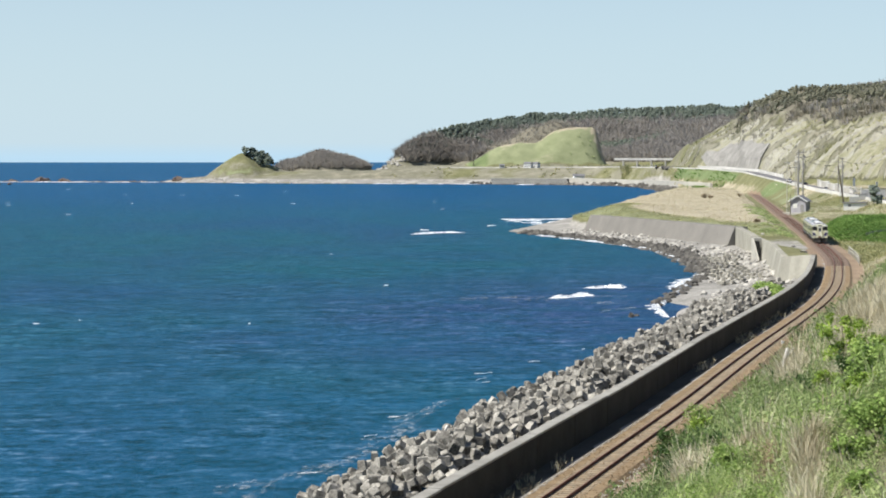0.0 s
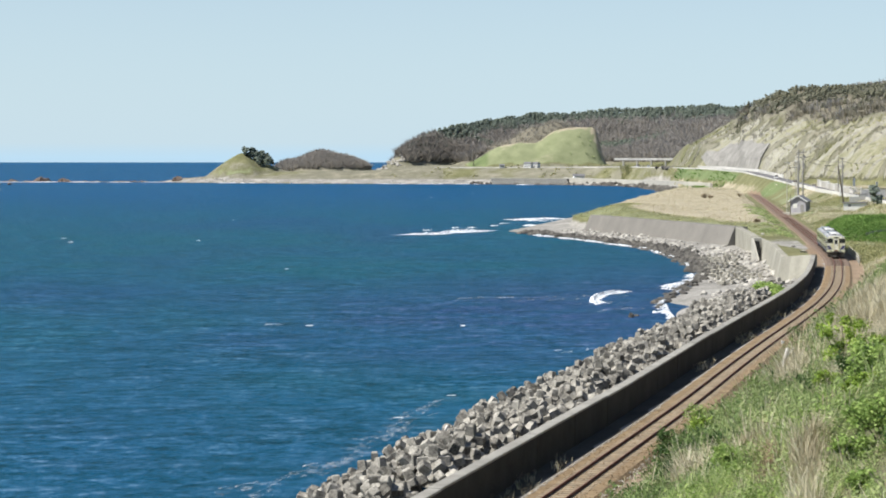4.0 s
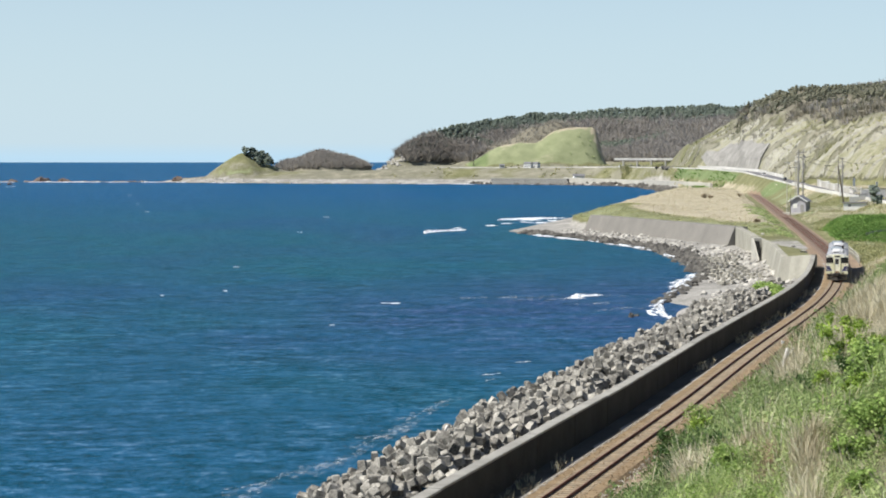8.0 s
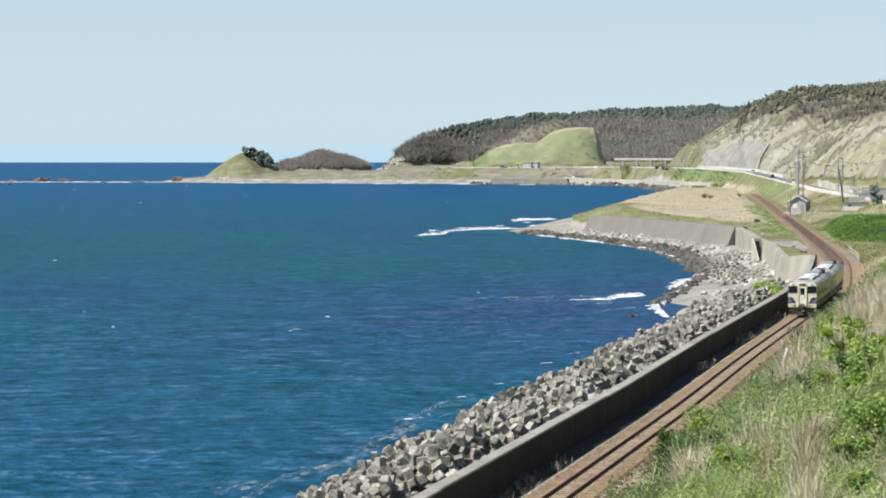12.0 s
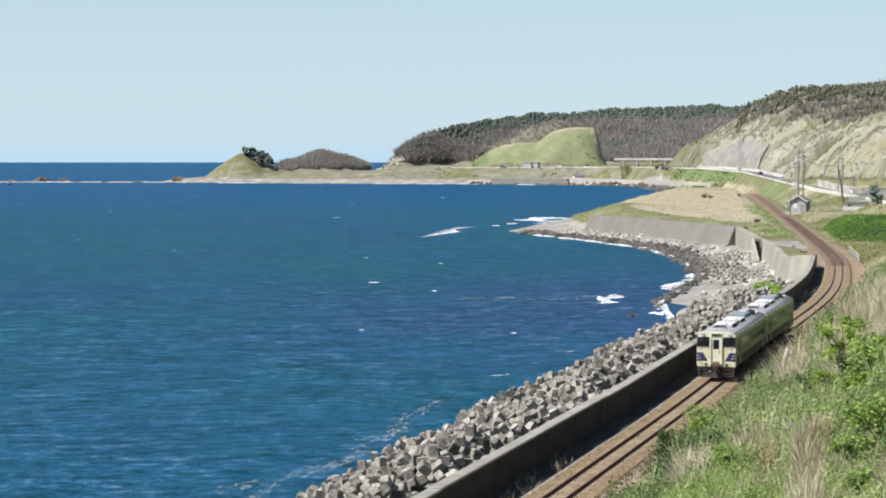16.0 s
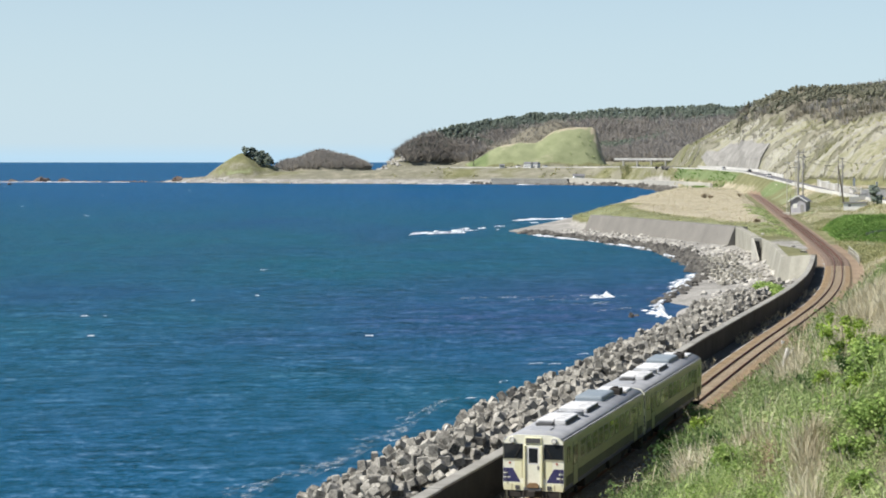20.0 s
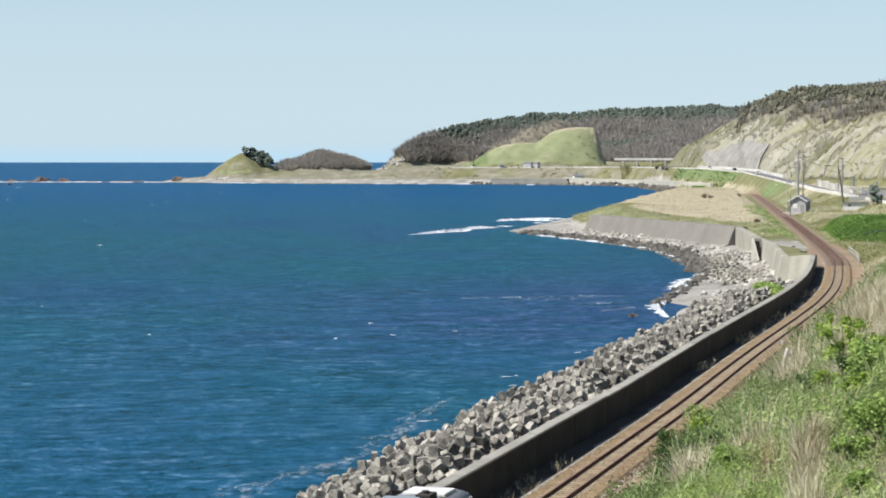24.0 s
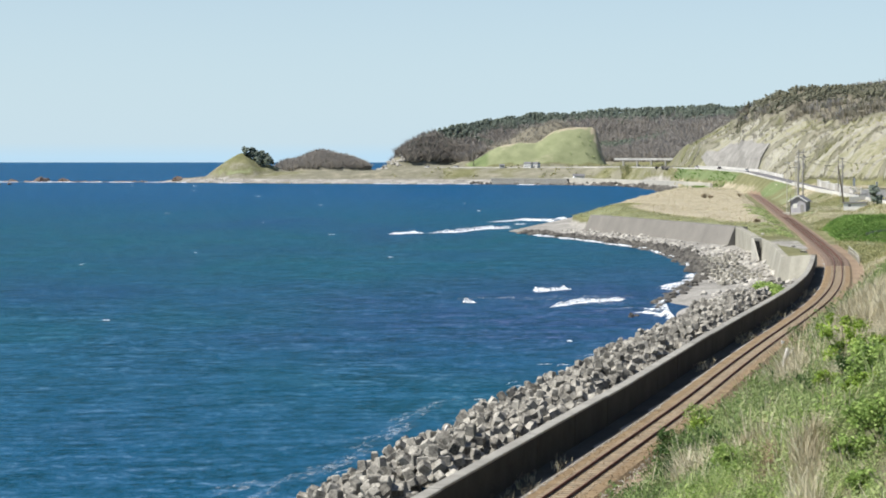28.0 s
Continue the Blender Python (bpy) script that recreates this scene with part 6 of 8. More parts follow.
RUBBLE = speckled("rubble_stone", (0.23, 0.22, 0.20), (0.52, 0.50, 0.45), 0.6, 6, 0.92, 0.6, 0.05, "island", 0.35)
REEF = speckled("brown_reef_rock", (0.10, 0.075, 0.06), (0.24, 0.185, 0.15), 0.2, 2, 0.9, 0.6, 0.2, "island", 0.3)


def build_rocks():
    rng = np.random.RandomState(23)
    x, y = along_line(rng, [(50.5, 425), (50, 445), (48, 480), (39.5, 519), (27, 563), (24, 578)], 1050, 1.6)
    rock_field("shore_rocks", "dark wet boulders along the waterline", ROCK_DARK, x, y, 0.6, 2.5, rng)
    x, y = along_line(rng, [(30.5, 288), (31.5, 305), (36, 325), (45, 362), (50, 390), (50, 425)], 330, 0.9)
    rock_field("waterline_stones", "dark stones at the edge of the beach", ROCK_DARK, x, y, 0.4, 1.7, rng)
    x, y = along_line(rng, [(46.5, 378), (48.5, 395), (50, 415), (50.5, 440), (49, 466)], 300, 1.4)
    rock_field("reef_ledge", "dark jagged rock ledge at the bend of the beach", ROCK_DARK, x, y, 0.8, 2.6, rng)
    x, y = along_line(rng, [(44, 300), (49, 330), (53, 365), (57, 410), (58, 450)], 900, 3.2)
    k = (np.hypot((x - 42) / 4.2, (y - 325) / 16) > 1)
    x, y = x[k], y[k]
    rock_field("beach_rubble", "grey rubble and stones strewn on the beach", RUBBLE, x, y, 0.3, 1.7, rng)
    x, y = along_line(rng, [(55, 470), (47, 520), (36, 575)], 420, 3.0)
    rock_field("pale_rubble", "pale stones under the revetment", RUBBLE, x, y, 0.3, 1.5, rng)
    x, y = along_line(rng, [(-214, 1736), (-128, 1664), (8, 1628), (92, 1562), (120, 1530), (133, 1372), (141, 1310)], 1500, 2.0)
    cove = along_line(rng, [(100, 1566), (122, 1532), (134, 1470), (141, 1395), (138, 1320), (133, 1260), (131, 1190)], 420, 2.6)
    rock_field("cove_rocks", "dark boulders below the far sea wall", ROCK_DARK, cove[0], cove[1], 1.2, 4.2, rng)
    k = x > 20
    rock_field("far_shore_rocks", "dark boulders along the far shore", ROCK_DARK, x[k], y[k], 1.0, 4.0, rng)
    k = (x <= 20) & (rng.random_sample(len(x)) < 0.5)
    rock_field("spit_stones", "pale stones along the spit", RUBBLE, x[k], y[k], 0.5, 1.8, rng)
    x, y = along_line(rng, [(-54, 1764), (-44, 1762), (-33, 1760)], 46, 2.0)
    rock_field("pale_crag", "whitish broken rocks at the foot of the far wood", RUBBLE, x, y, 2.0, 5.5, rng)
    x, y = along_line(rng, [(-420, 1764), (-330, 1757), (-236, 1750)], 300, 2.5)
    rock_field("reef", "low brown reef awash off the headland", REEF, x, y, 1.0, 4.0, rng, np.full(len(x), SEA - 0.1))
    for k, (cx, cy, w, h, lab) in enumerate([(-345, 1800, 12, 4.5, "reddish brown rock standing in the sea"), (-328, 1805, 9, 3.5, "reddish brown rock standing in the sea"), (-222, 1738, 7, 6.0, "brown rock stack at the tip of the spit"),
                                             (-217, 1741, 5, 4.0, "brown rock stack at the tip of the spit"), (-338, 1580, 5, 2.2, "low ochre rock in the sea"), (-330, 1583, 4, 2, "low ochre rock in the sea"), (-372, 1800, 7, 2.5, "dark rock awash in the sea"),
                                             (24.6, 273, 0.9, 0.7, "dark rock in the water by the beach"), (25.6, 275, 0.6, 0.4, "dark rock in the water by the beach")]):
        prng = random.Random(60 + k)
        vs, fs = joined([clump(prng, w / 2 * prng.uniform(0.6, 1), w / 2, h * prng.uniform(0.7, 1.0), (prng.uniform(-w, w) * 0.3, prng.uniform(-w, w) * 0.2, 0), 0.4) for _ in range(4)])
        ob = new("sea_rock", big_mesh("sea_rock", vs, fs, REEF if k < 7 else ROCK_DARK))
        ob.matrix_basis = pose(cx, cy, SEA - 0.1)
        tagged(ob, lab, "rock", "rocks in the sea")


build_rocks()


# blocks in rows along the beach and before the far shore
def build_more_blocks():
    rng = random.Random(9)
    pv = [tuple(v.co) for v in bpy.data.meshes["breakwater_block"].vertices]
    pf = [tuple(f.vertices) for f in bpy.data.meshes["breakwater_block"].polygons]
    ms = []
    for r in range(9):                                        # rows across the head of the beach
        y0 = 334 + 9.5 * r
        x0, x1 = 45.0 + 0.75 * r, 52.0 + 0.75 * r
        x = x0
        while x < x1:
            y = y0 + 0.9 * (x - x0) + rng.uniform(-0.5, 0.5)
            if rng.random() < 0.86:
                z = float(relief(np.array([x]), np.array([y]))[0][0]) + rng.uniform(0.35, 0.75)
                turn = random_turn(rng) if rng.random() < 0.3 else Matrix.Rotation(rng.uniform(-0.25, 0.25), 4, "Z") @ Matrix.Rotation(rng.uniform(-0.2, 0.2), 4, "X")
                ms.append(np.array(Matrix.Translation((x, y, z)) @ turn @ Matrix.Scale(rng.uniform(0.72, 0.92), 4)))
            x += 1.75 + rng.uniform(-0.2, 0.3)
    v, f = stuff_of(pv, pf, np.array(ms))
    tagged(new("stray_blocks", big_mesh("stray_blocks", v, f, BLOCK_PALE)), "rows of pale concrete blocks at the head of the beach", "breakwater", kind="stuff")


build_more_blocks()


def build_driftwood(x, y, z, length, yaw, tilt, seed):
    rng = random.Random(seed)
    ob = tagged(new("driftwood"), "bleached driftwood log lying on the blocks", "driftwood", "driftwood on the breakwater")
    ob.matrix_basis = pose(x, y, z, 0, tilt, yaw)
    g, p, r = Geo(), Vector((-length / 2, 0, 0)), 0.16
    for i in range(6):
        q = p + Vector((length / 6, rng.uniform(-0.07, 0.07), rng.uniform(-0.05, 0.05)))
        g.tube(p, q, r, r * 0.9, 9)
        p, r = q, r * 0.9
    part("log", g, DRIFTWOOD, ob)
    part("branch_stub", Geo().tube((0.1 * length, 0, 0), (0.2 * length, 0.3, 0.3), 0.06, 0.03, 7), DRIFTWOOD, ob)


build_driftwood(-0.15, 133.6, -1.5, 1.7, 30, -55, 1)
build_driftwood(-0.25, 124.3, -0.75, 1.9, 35, -22, 2)
build_driftwood(0.2, 132.0, -1.25, 0.7, -30, 5, 3)


def build_dead_stem():
    stem = tagged(new("dead_stem"), "bleached dead stem leaning out of the undergrowth", "dead stem")
    stem.matrix_basis = pose(21.9, 135.4, 1.3)
    p, r = Vector((0, 0, 0)), 0.09
    g = Geo()
    for dx, dz in ((0.10, 0.8), (0.16, 0.5), (0.14, 0.75), (0.20, 0.7)):
        q = p + Vector((dx, 0.03, dz))
        g.tube(p, q, r, r * 1.12, 8)
        p, r = q, r * 1.12
    part("trunk", g, DRIFTWOOD, stem, "bare white wood")
    part("snapped_limb", Geo().tube((0.26, 0.03, 1.3), (0.75, 0.1, 1.75), 0.045, 0.02, 6), DRIFTWOOD, stem)
    part("snapped_limb", Geo().tube((0.40, 0.06, 2.05), (0.95, 0.0, 2.75), 0.04, 0.02, 6), DRIFTWOOD, stem)


def build_marker():
    marker = tagged(new("marker_post"), "short white marker post beside the track", "marker post")
    marker.matrix_basis = pose(30.4, 186.0, -0.55)
    part("post", Geo().box(-0.14, 0.14, -0.10, 0.10, 0, 0.62, 0.03), WHITE, marker)
    part("foot_block", Geo().box(-0.24, 0.24, -0.18, 0.18, -0.15, 0.08, 0.03), CONCRETE, marker)


build_dead_stem()
build_marker()
for i, (bx, by, bs) in enumerate([(25.2, 149.0, 2.3), (26.6, 152.5, 1.9), (23.4, 141.5, 1.5)]):
    build_bush(bx, by, bs, TWIGS, "grey-brown leafless bramble beside the dead stem", 120 + i, 0.07, 900, 0.75)


# ---------------------------------------------------------------- road, station and houses
def road_at(s, u=0.0):
    x, y, z = (float(np.interp(s, ROAD_ARC, [r[i] for r in ROAD])) for i in range(3))
    x2, y2 = (float(np.interp(s + 6, ROAD_ARC, [r[i] for r in ROAD])) for i in range(2))
    x1, y1 = (float(np.interp(s - 6, ROAD_ARC, [r[i] for r in ROAD])) for i in range(2))
    h = math.atan2(y2 - y1, x2 - x1)
    return Vector((x + u * math.sin(h), y - u * math.cos(h), z)), h


def road_sweep(section, s0, s1, step):
    g, k = Geo(), len(section)
    n = max(1, int((s1 - s0) / step))
    for i in range(n + 1):
        s = s0 + (s1 - s0) * i / n
        for u, z in section:
            p, _ = road_at(s, u)
            g.v.append((p.x, p.y, p.z + z))
    for i in range(n):
        g.f += [(i * k + j, i * k + (j + 1) % k, i * k + k + (j + 1) % k, i * k + k + j) for j in range(k)]
    g.f += [tuple(range(k))[::-1], tuple(range(n * k, n * k + k))]
    return g


CONCRETE_WHITE = speckled("whitened_concrete", (0.46, 0.45, 0.42), (0.68, 0.67, 0.63), 0.15, 2.5, 0.9, 0.3, 0.02, "object", 0.12)


def build_road():
    end = float(ROAD_ARC[-1]) - 4
    tagged(new("road", mesh_of("road", road_sweep([(-3.3, -0.5), (-3.3, 0.03), (0, 0.09), (3.3, 0.03), (3.3, -0.5)], 0, end, 8), ASPHALT)), "grey coast road below the cliffs", "road", kind="structure")
    tagged(new("edge_line", mesh_of("edge_line", road_sweep([(-2.9, 0.045), (-2.9, 0.055), (-2.75, 0.057), (-2.75, 0.047)], 0, end, 8), WHITE)), "white painted road edge line", "road marking", kind="structure")
    fence = tagged(new("road_parapet"), "white roadside parapet on posts above the shore", "parapet", kind="structure")
    s = 4.0
    while s < end - 26:
        e = s + 24
        top = 1.05 if s < 325 else 0.34
        rail = part("parapet_panel", road_sweep([(-4.0, -0.3), (-4.0, top), (-3.72, top), (-3.72, -0.3)], s, e - 0.5, 8), CONCRETE_WHITE, fence)
        s = e
    s = 440.0
    while s < 700:
        part("far_side_kerb", road_sweep([(3.7, -0.3), (3.7, 1.35), (4.1, 1.35), (4.1, -0.3)], s, s + 29.7, 8), CONCRETE_WHITE, fence)
        s += 30


build_road()


def slope_facing(label, foot, head, d0, d1, mat):
    """A concrete facing on the foot of the cliff, in panels; foot and head are its reach along the cliff below and above."""
    thing = tagged(new("slope_facing"), label, "slope facing", kind="structure")
    p = np.array(FOOT, float)
    arc = np.r_[0, np.cumsum(np.linalg.norm(np.diff(p, axis=0), axis=1))]
    ns, nd = max(2, int((foot[1] - foot[0]) / 7)), max(2, int((d1 - d0) / 2.2))
    rng = random.Random(int(foot[0]))
    jag = [rng.uniform(0.95, 1.05) for _ in range(ns + 1)]

    def place(i, j):
        q = j / nd
        s0, s1 = foot[0] + (head[0] - foot[0]) * q, foot[1] + (head[1] - foot[1]) * q
        s = s0 + (s1 - s0) * i / ns
        d = d0 + (d1 * jag[i] - d0) * q
        x, y = np.interp(s, arc, p[:, 0]), np.interp(s, arc, p[:, 1])
        x2, y2 = np.interp(s + 5, arc, p[:, 0]), np.interp(s + 5, arc, p[:, 1])
        h = math.atan2(y2 - y, x2 - x)
        return np.array([x + d * math.sin(h), y - d * math.cos(h)])
    for i in range(ns):
        for j in range(nd):
            c = np.array([place(i, j), place(i + 1, j), place(i + 1, j + 1), place(i, j + 1)])
            mid = c.mean(0)
            c = mid + (c - mid) * 0.997
            z = relief(c[:, 0], c[:, 1])[0]
            g = Geo().add([(q[0] - 0.5, q[1] - 0.3, float(h) + 0.75) for q, h in zip(c, z)] + [(q[0] + 0.6, q[1], float(h) - 0.9) for q, h in zip(c, z)],
                          [(0, 1, 2, 3), (7, 6, 5, 4), (0, 4, 5, 1), (1, 5, 6, 2), (2, 6, 7, 3), (3, 7, 4, 0)])
            part("facing_panel", g, mat, thing)
    return thing


FACING = speckled("shotcrete", (0.17, 0.165, 0.15), (0.34, 0.33, 0.305), 0.22, 1.6, 0.95, 0.5, 0.1, "object", 0.10)
slope_facing("grey shotcrete facing on the cliff above the road", (588, 748), (606, 700), 1.0, 12.6, FACING)


def build_hut():
    hut = tagged(new("station_hut"), "small grey gabled station hut beside the line", "hut")
    hut.matrix_basis = pose(105.1, 613, -0.2, 0, 0, -26) @ Matrix.Scale(1.15, 4)
    part("plinth", Geo().box(-3.6, 6.4, -3.2, 3.2, -0.6, 0.35, 0.05), CONCRETE_PALE, hut, "pale concrete platform")
    part("front_wall", Geo().box(-2.0, 2.0, -2.0, -1.85, 0.35, 3.4), LILAC_LIT, hut, "lilac-grey boarded front, painted paler as the lit side")
    part("back_wall", Geo().box(-2.0, 2.0, 1.85, 2.0, 0.35, 3.4), DARK_PLASTER, hut)
    for x in (-2.0, 1.85):
        part("side_wall", Geo().box(x, x + 0.15, -1.84, 1.84, 0.35, 3.4), DARK_PLASTER, hut)
    part("gable", Geo().prism([(-2.0, 3.4), (2.0, 3.4), (0, 4.6)], -2.0, -1.85), LILAC_LIT, hut)
    for sx in (-1, 1):
        part("bargeboard", Geo().prism([(0, 4.60), (0, 4.86), (sx * 2.55, 3.28), (sx * 2.55, 3.05)], -2.58, -2.505), WHITE, hut, "pale bargeboard")
    part("gable", Geo().prism([(-2.0, 3.4), (2.0, 3.4), (0, 4.6)], 1.85, 2.0), DARK_PLASTER, hut)
    for sx in (-1, 1):
        part("roof_slope", Geo().prism([(0, 4.68), (0, 4.82), (sx * 2.5, 3.26), (sx * 2.5, 3.12)], -2.5, 2.4), SLATE, hut)
    w = part("window", Geo().box(-1.3, -0.2, -2.05, -2.0, 1.5, 2.7, 0.01), WHITE, hut, "white framed window")
    part("pane", Geo().box(-1.2, -0.3, -2.07, -2.04, 1.6, 2.6), LAMP_GLASS, w)
    part("door", Geo().box(0.6, 1.5, -2.05, -2.0, 0.36, 2.4, 0.01), WOOD_POLE, hut)
    for x in (-2.4, 2.4):
        part("porch_post", Geo().tube((x, -2.3, 0.35), (x, -2.3, 3.2), 0.07), DARK_PLASTER, hut)


def build_pole(x, y, h, label, arms=(0.93, 0.85), r=0.17, lean=0.0, yaw=0.0, mat=None):
    z = float(relief(np.array([x]), np.array([y]))[0][0]) - 0.1
    pole = tagged(new("utility_pole"), label, "utility pole", "poles at the station")
    pole.matrix_basis = pose(x, y, z, 0, lean, yaw)
    part("shaft", Geo().tube((0, 0, 0), (0, 0, h), r, r * 0.6, 10), mat or WOOD_POLE, pole)
    for a in arms:
        arm = part("crossarm", Geo().box(-1.0, 1.0, -0.06, 0.06, h * a - 0.07, h * a + 0.07), WOOD_POLE, pole)
        for k in (-0.9, -0.45, 0.45, 0.9):
            part("insulator", Geo().tube((k, 0, h * a + 0.06), (k, 0, h * a + 0.30), 0.07, 0.05, 7), WHITE, arm)
    if len(arms) > 1:
        part("transformer", Geo().tube((0.32, -0.1, h * 0.68), (0.32, -0.1, h * 0.78), 0.24, 0.24, 12), WOOD_POLE, pole)


def build_station():
    build_hut()
    build_pole(106.0, 622, 19.0, "grey concrete utility pole behind the hut", (0.95, 0.88, 0.8), 0.3, 0, 10)
    build_pole(108.4, 628, 18.4, "grey concrete utility pole behind the hut", (0.95, 0.87), 0.28, 0, 10)
    for px, py, ph in ((104.6, 619, 15.5), (107.5, 633, 15.0), (105.6, 640, 17.0), (108.9, 641, 13.5)):
        build_pole(px, py, ph, "thin pale steel pole beside the station", (0.9,), 0.14, 0, 10, CONCRETE_PALE)
    build_pole(135.0, 705, 13.0, "grey pole with long crossarms at the roadside", (0.97, 0.78), 0.28, 0, 0)
    build_pole(133.4, 704, 12.5, "grey pole with long crossarms at the roadside", (0.9,), 0.18, 0, 0)
    build_pole(125.0, 650, 12.0, "dark leaning wooden pole near the station", (0.96,), 0.26, -9, 0, BARK)
    build_pole(101.0, 606, 6.0, "short dark signal pole beside the hut", (), 0.12, 0, 0, BARK)
    for i, (x, y, h) in enumerate([(125, 655, 5.0), (131, 640, 4.6), (129, 618, 4.2), (136, 690, 6.0), (139, 668, 5.2)]):
        z = float(relief(np.array([x]), np.array([y]))[0][0]) - 0.05
        sign = tagged(new("road_sign"), "small white sign board on a post by the road", "sign", "signs by the road")
        sign.matrix_basis = pose(x, y, z, 0, 0, -10 + 9 * i)
        part("post", Geo().tube((0, 0, 0), (0, 0, h), 0.07, 0.07, 8), STEEL, sign)
        part("board", Geo().box(-0.42, 0.42, -0.06, -0.02, h * 0.55, h, 0.01), WHITE, sign, "plain white board")
    # low white buildings beside the road
    for i, (x, y, w, d, h, lab) in enumerate([(118.6, 600, 6.4, 4.0, 2.3, "low white building with a flat grey roof beside the road")]):
        z = float(relief(np.array([x]), np.array([y]))[0][0]) - 0.2
        b = tagged(new("shed"), lab, "shed", "white sheds at the station")
        b.matrix_basis = pose(x, y, z, 0, 0, -12)
        for k, (x0, x1, y0, y1) in enumerate([(-w / 2, w / 2, -d / 2, -d / 2 + 0.15), (-w / 2, w / 2, d / 2 - 0.15, d / 2), (-w / 2, -w / 2 + 0.15, -d / 2 + 0.16, d / 2 - 0.16), (w / 2 - 0.15, w / 2, -d / 2 + 0.16, d / 2 - 0.16)]):
            part("wall", Geo().box(x0, x1, y0, y1, 0, h), WHITE, b)
        part("roof", Geo().box(-w / 2 - 0.4, w / 2 + 0.4, -d / 2 - 0.4, d / 2 + 0.4, h, h + 0.22, 0.03), SLATE, b)
        for k in range(1):
            part("window", Geo().box(-w * 0.3 + k * w * 0.35, -w * 0.3 + k * w * 0.35 + 0.9, -d / 2 - 0.03, -d / 2, 1.2, 1.9, 0.01), DARK_PLASTER, b)


build_station()


def build_house(x, y, w, d, h, label, yaw, seed):
    z = float(relief(np.array([x]), np.array([y]))[0][0]) - 0.2
    b = tagged(new("house"), label, "house", "houses on the far shore")
    b.matrix_basis = pose(x, y, z, 0, 0, yaw)
    part("wall", Geo().box(-w / 2, w / 2, -d / 2, d / 2, 0, h, 0.02), WHITE, b)
    for sy in (-1, 1):
        part("roof_slope", Geo().add([(-w / 2 - 0.3, 0, h + d * 0.22), (w / 2 + 0.3, 0, h + d * 0.22), (w / 2 + 0.3, sy * (d / 2 + 0.4), h - 0.05), (-w / 2 - 0.3, sy * (d / 2 + 0.4), h - 0.05),
                                      (-w / 2 - 0.3, 0, h + d * 0.22 + 0.2), (w / 2 + 0.3, 0, h + d * 0.22 + 0.2), (w / 2 + 0.3, sy * (d / 2 + 0.4), h + 0.15), (-w / 2 - 0.3, sy * (d / 2 + 0.4), h + 0.15)],
                                     [(0, 1, 2, 3), (4, 5, 6, 7), (0, 1, 5, 4), (2, 3, 7, 6), (0, 3, 7, 4), (1, 2, 6, 5)]), SLATE, b)
    for k in range(3):
        part("window", Geo().box(-w * 0.36 + k * w * 0.28, -w * 0.36 + k * w * 0.28 + w * 0.13, -d / 2 - 0.03, -d / 2 + 0.01, 1.0, 2.1), GLASS_DARK, b)


build_house(67.5, 1648, 6.0, 5, 3.6, "small white house with a dark roof on the far shore", -26, 1)
build_house(73.4, 1647, 4.8, 5, 3.4, "small white house with a dark roof on the far shore", -30, 2)
build_house(47.0, 1662, 3.8, 4, 2.2, "small white shed on the far shore", 0, 3)
build_house(103.0, 1582, 8.0, 6, 3.6, "grey concrete boathouse on the far shore", 8, 4)


def build_bridge_rails():
    for u, s0, s1, lab in ((3.3, 396, 436, "white painted railing beside the track"),):
        rail = tagged(new("railing"), lab, "railing")
        n = 14
        for i in range(n + 1):
            p, h = along(s0 + (s1 - s0) * i / n, u, -0.6)
            part("post", Geo().box(-0.06, 0.06, -0.06, 0.06, 0, 1.5), CONCRETE_PALE, rail, m=Matrix.Translation(p) @ Matrix.Rotation(h, 4, "Z"))
        for z in (0.25, 0.78):
            part("rail_bar", swept([(u - 0.05, z), (u - 0.05, z + 0.12), (u + 0.05, z + 0.12), (u + 0.05, z)], s0, s1, 3), CONCRETE_PALE, rail)
    fence = tagged(new("board_fence"), "dark grey board fence beyond the railing", "fence")
    for i in range(16):
        x, y = 84.5 + 1.02 * i, 414 + 0.3 * i
        z = float(relief(np.array([x]), np.array([y]))[0][0]) - 0.1
        part("board", Geo().box(-0.5, 0.5, -0.04, 0.04, 0, 0.9 + 0.03 * (i % 2)), DARK_PLASTER, fence, m=pose(x, y, z, 0, 0, 16))


build_bridge_rails()


def build_field_bushes():
    for i, (x, y, s) in enumerate([(98, 780, 3.2), (100.5, 785, 2.2), (118, 830, 1.8), (75, 497, 1.4)]):
        build_bush(x, y, s, TWIGS, "low brown leafless bush in the dry field", 80 + i, 0.35, 260, 0.5)


build_field_bushes()


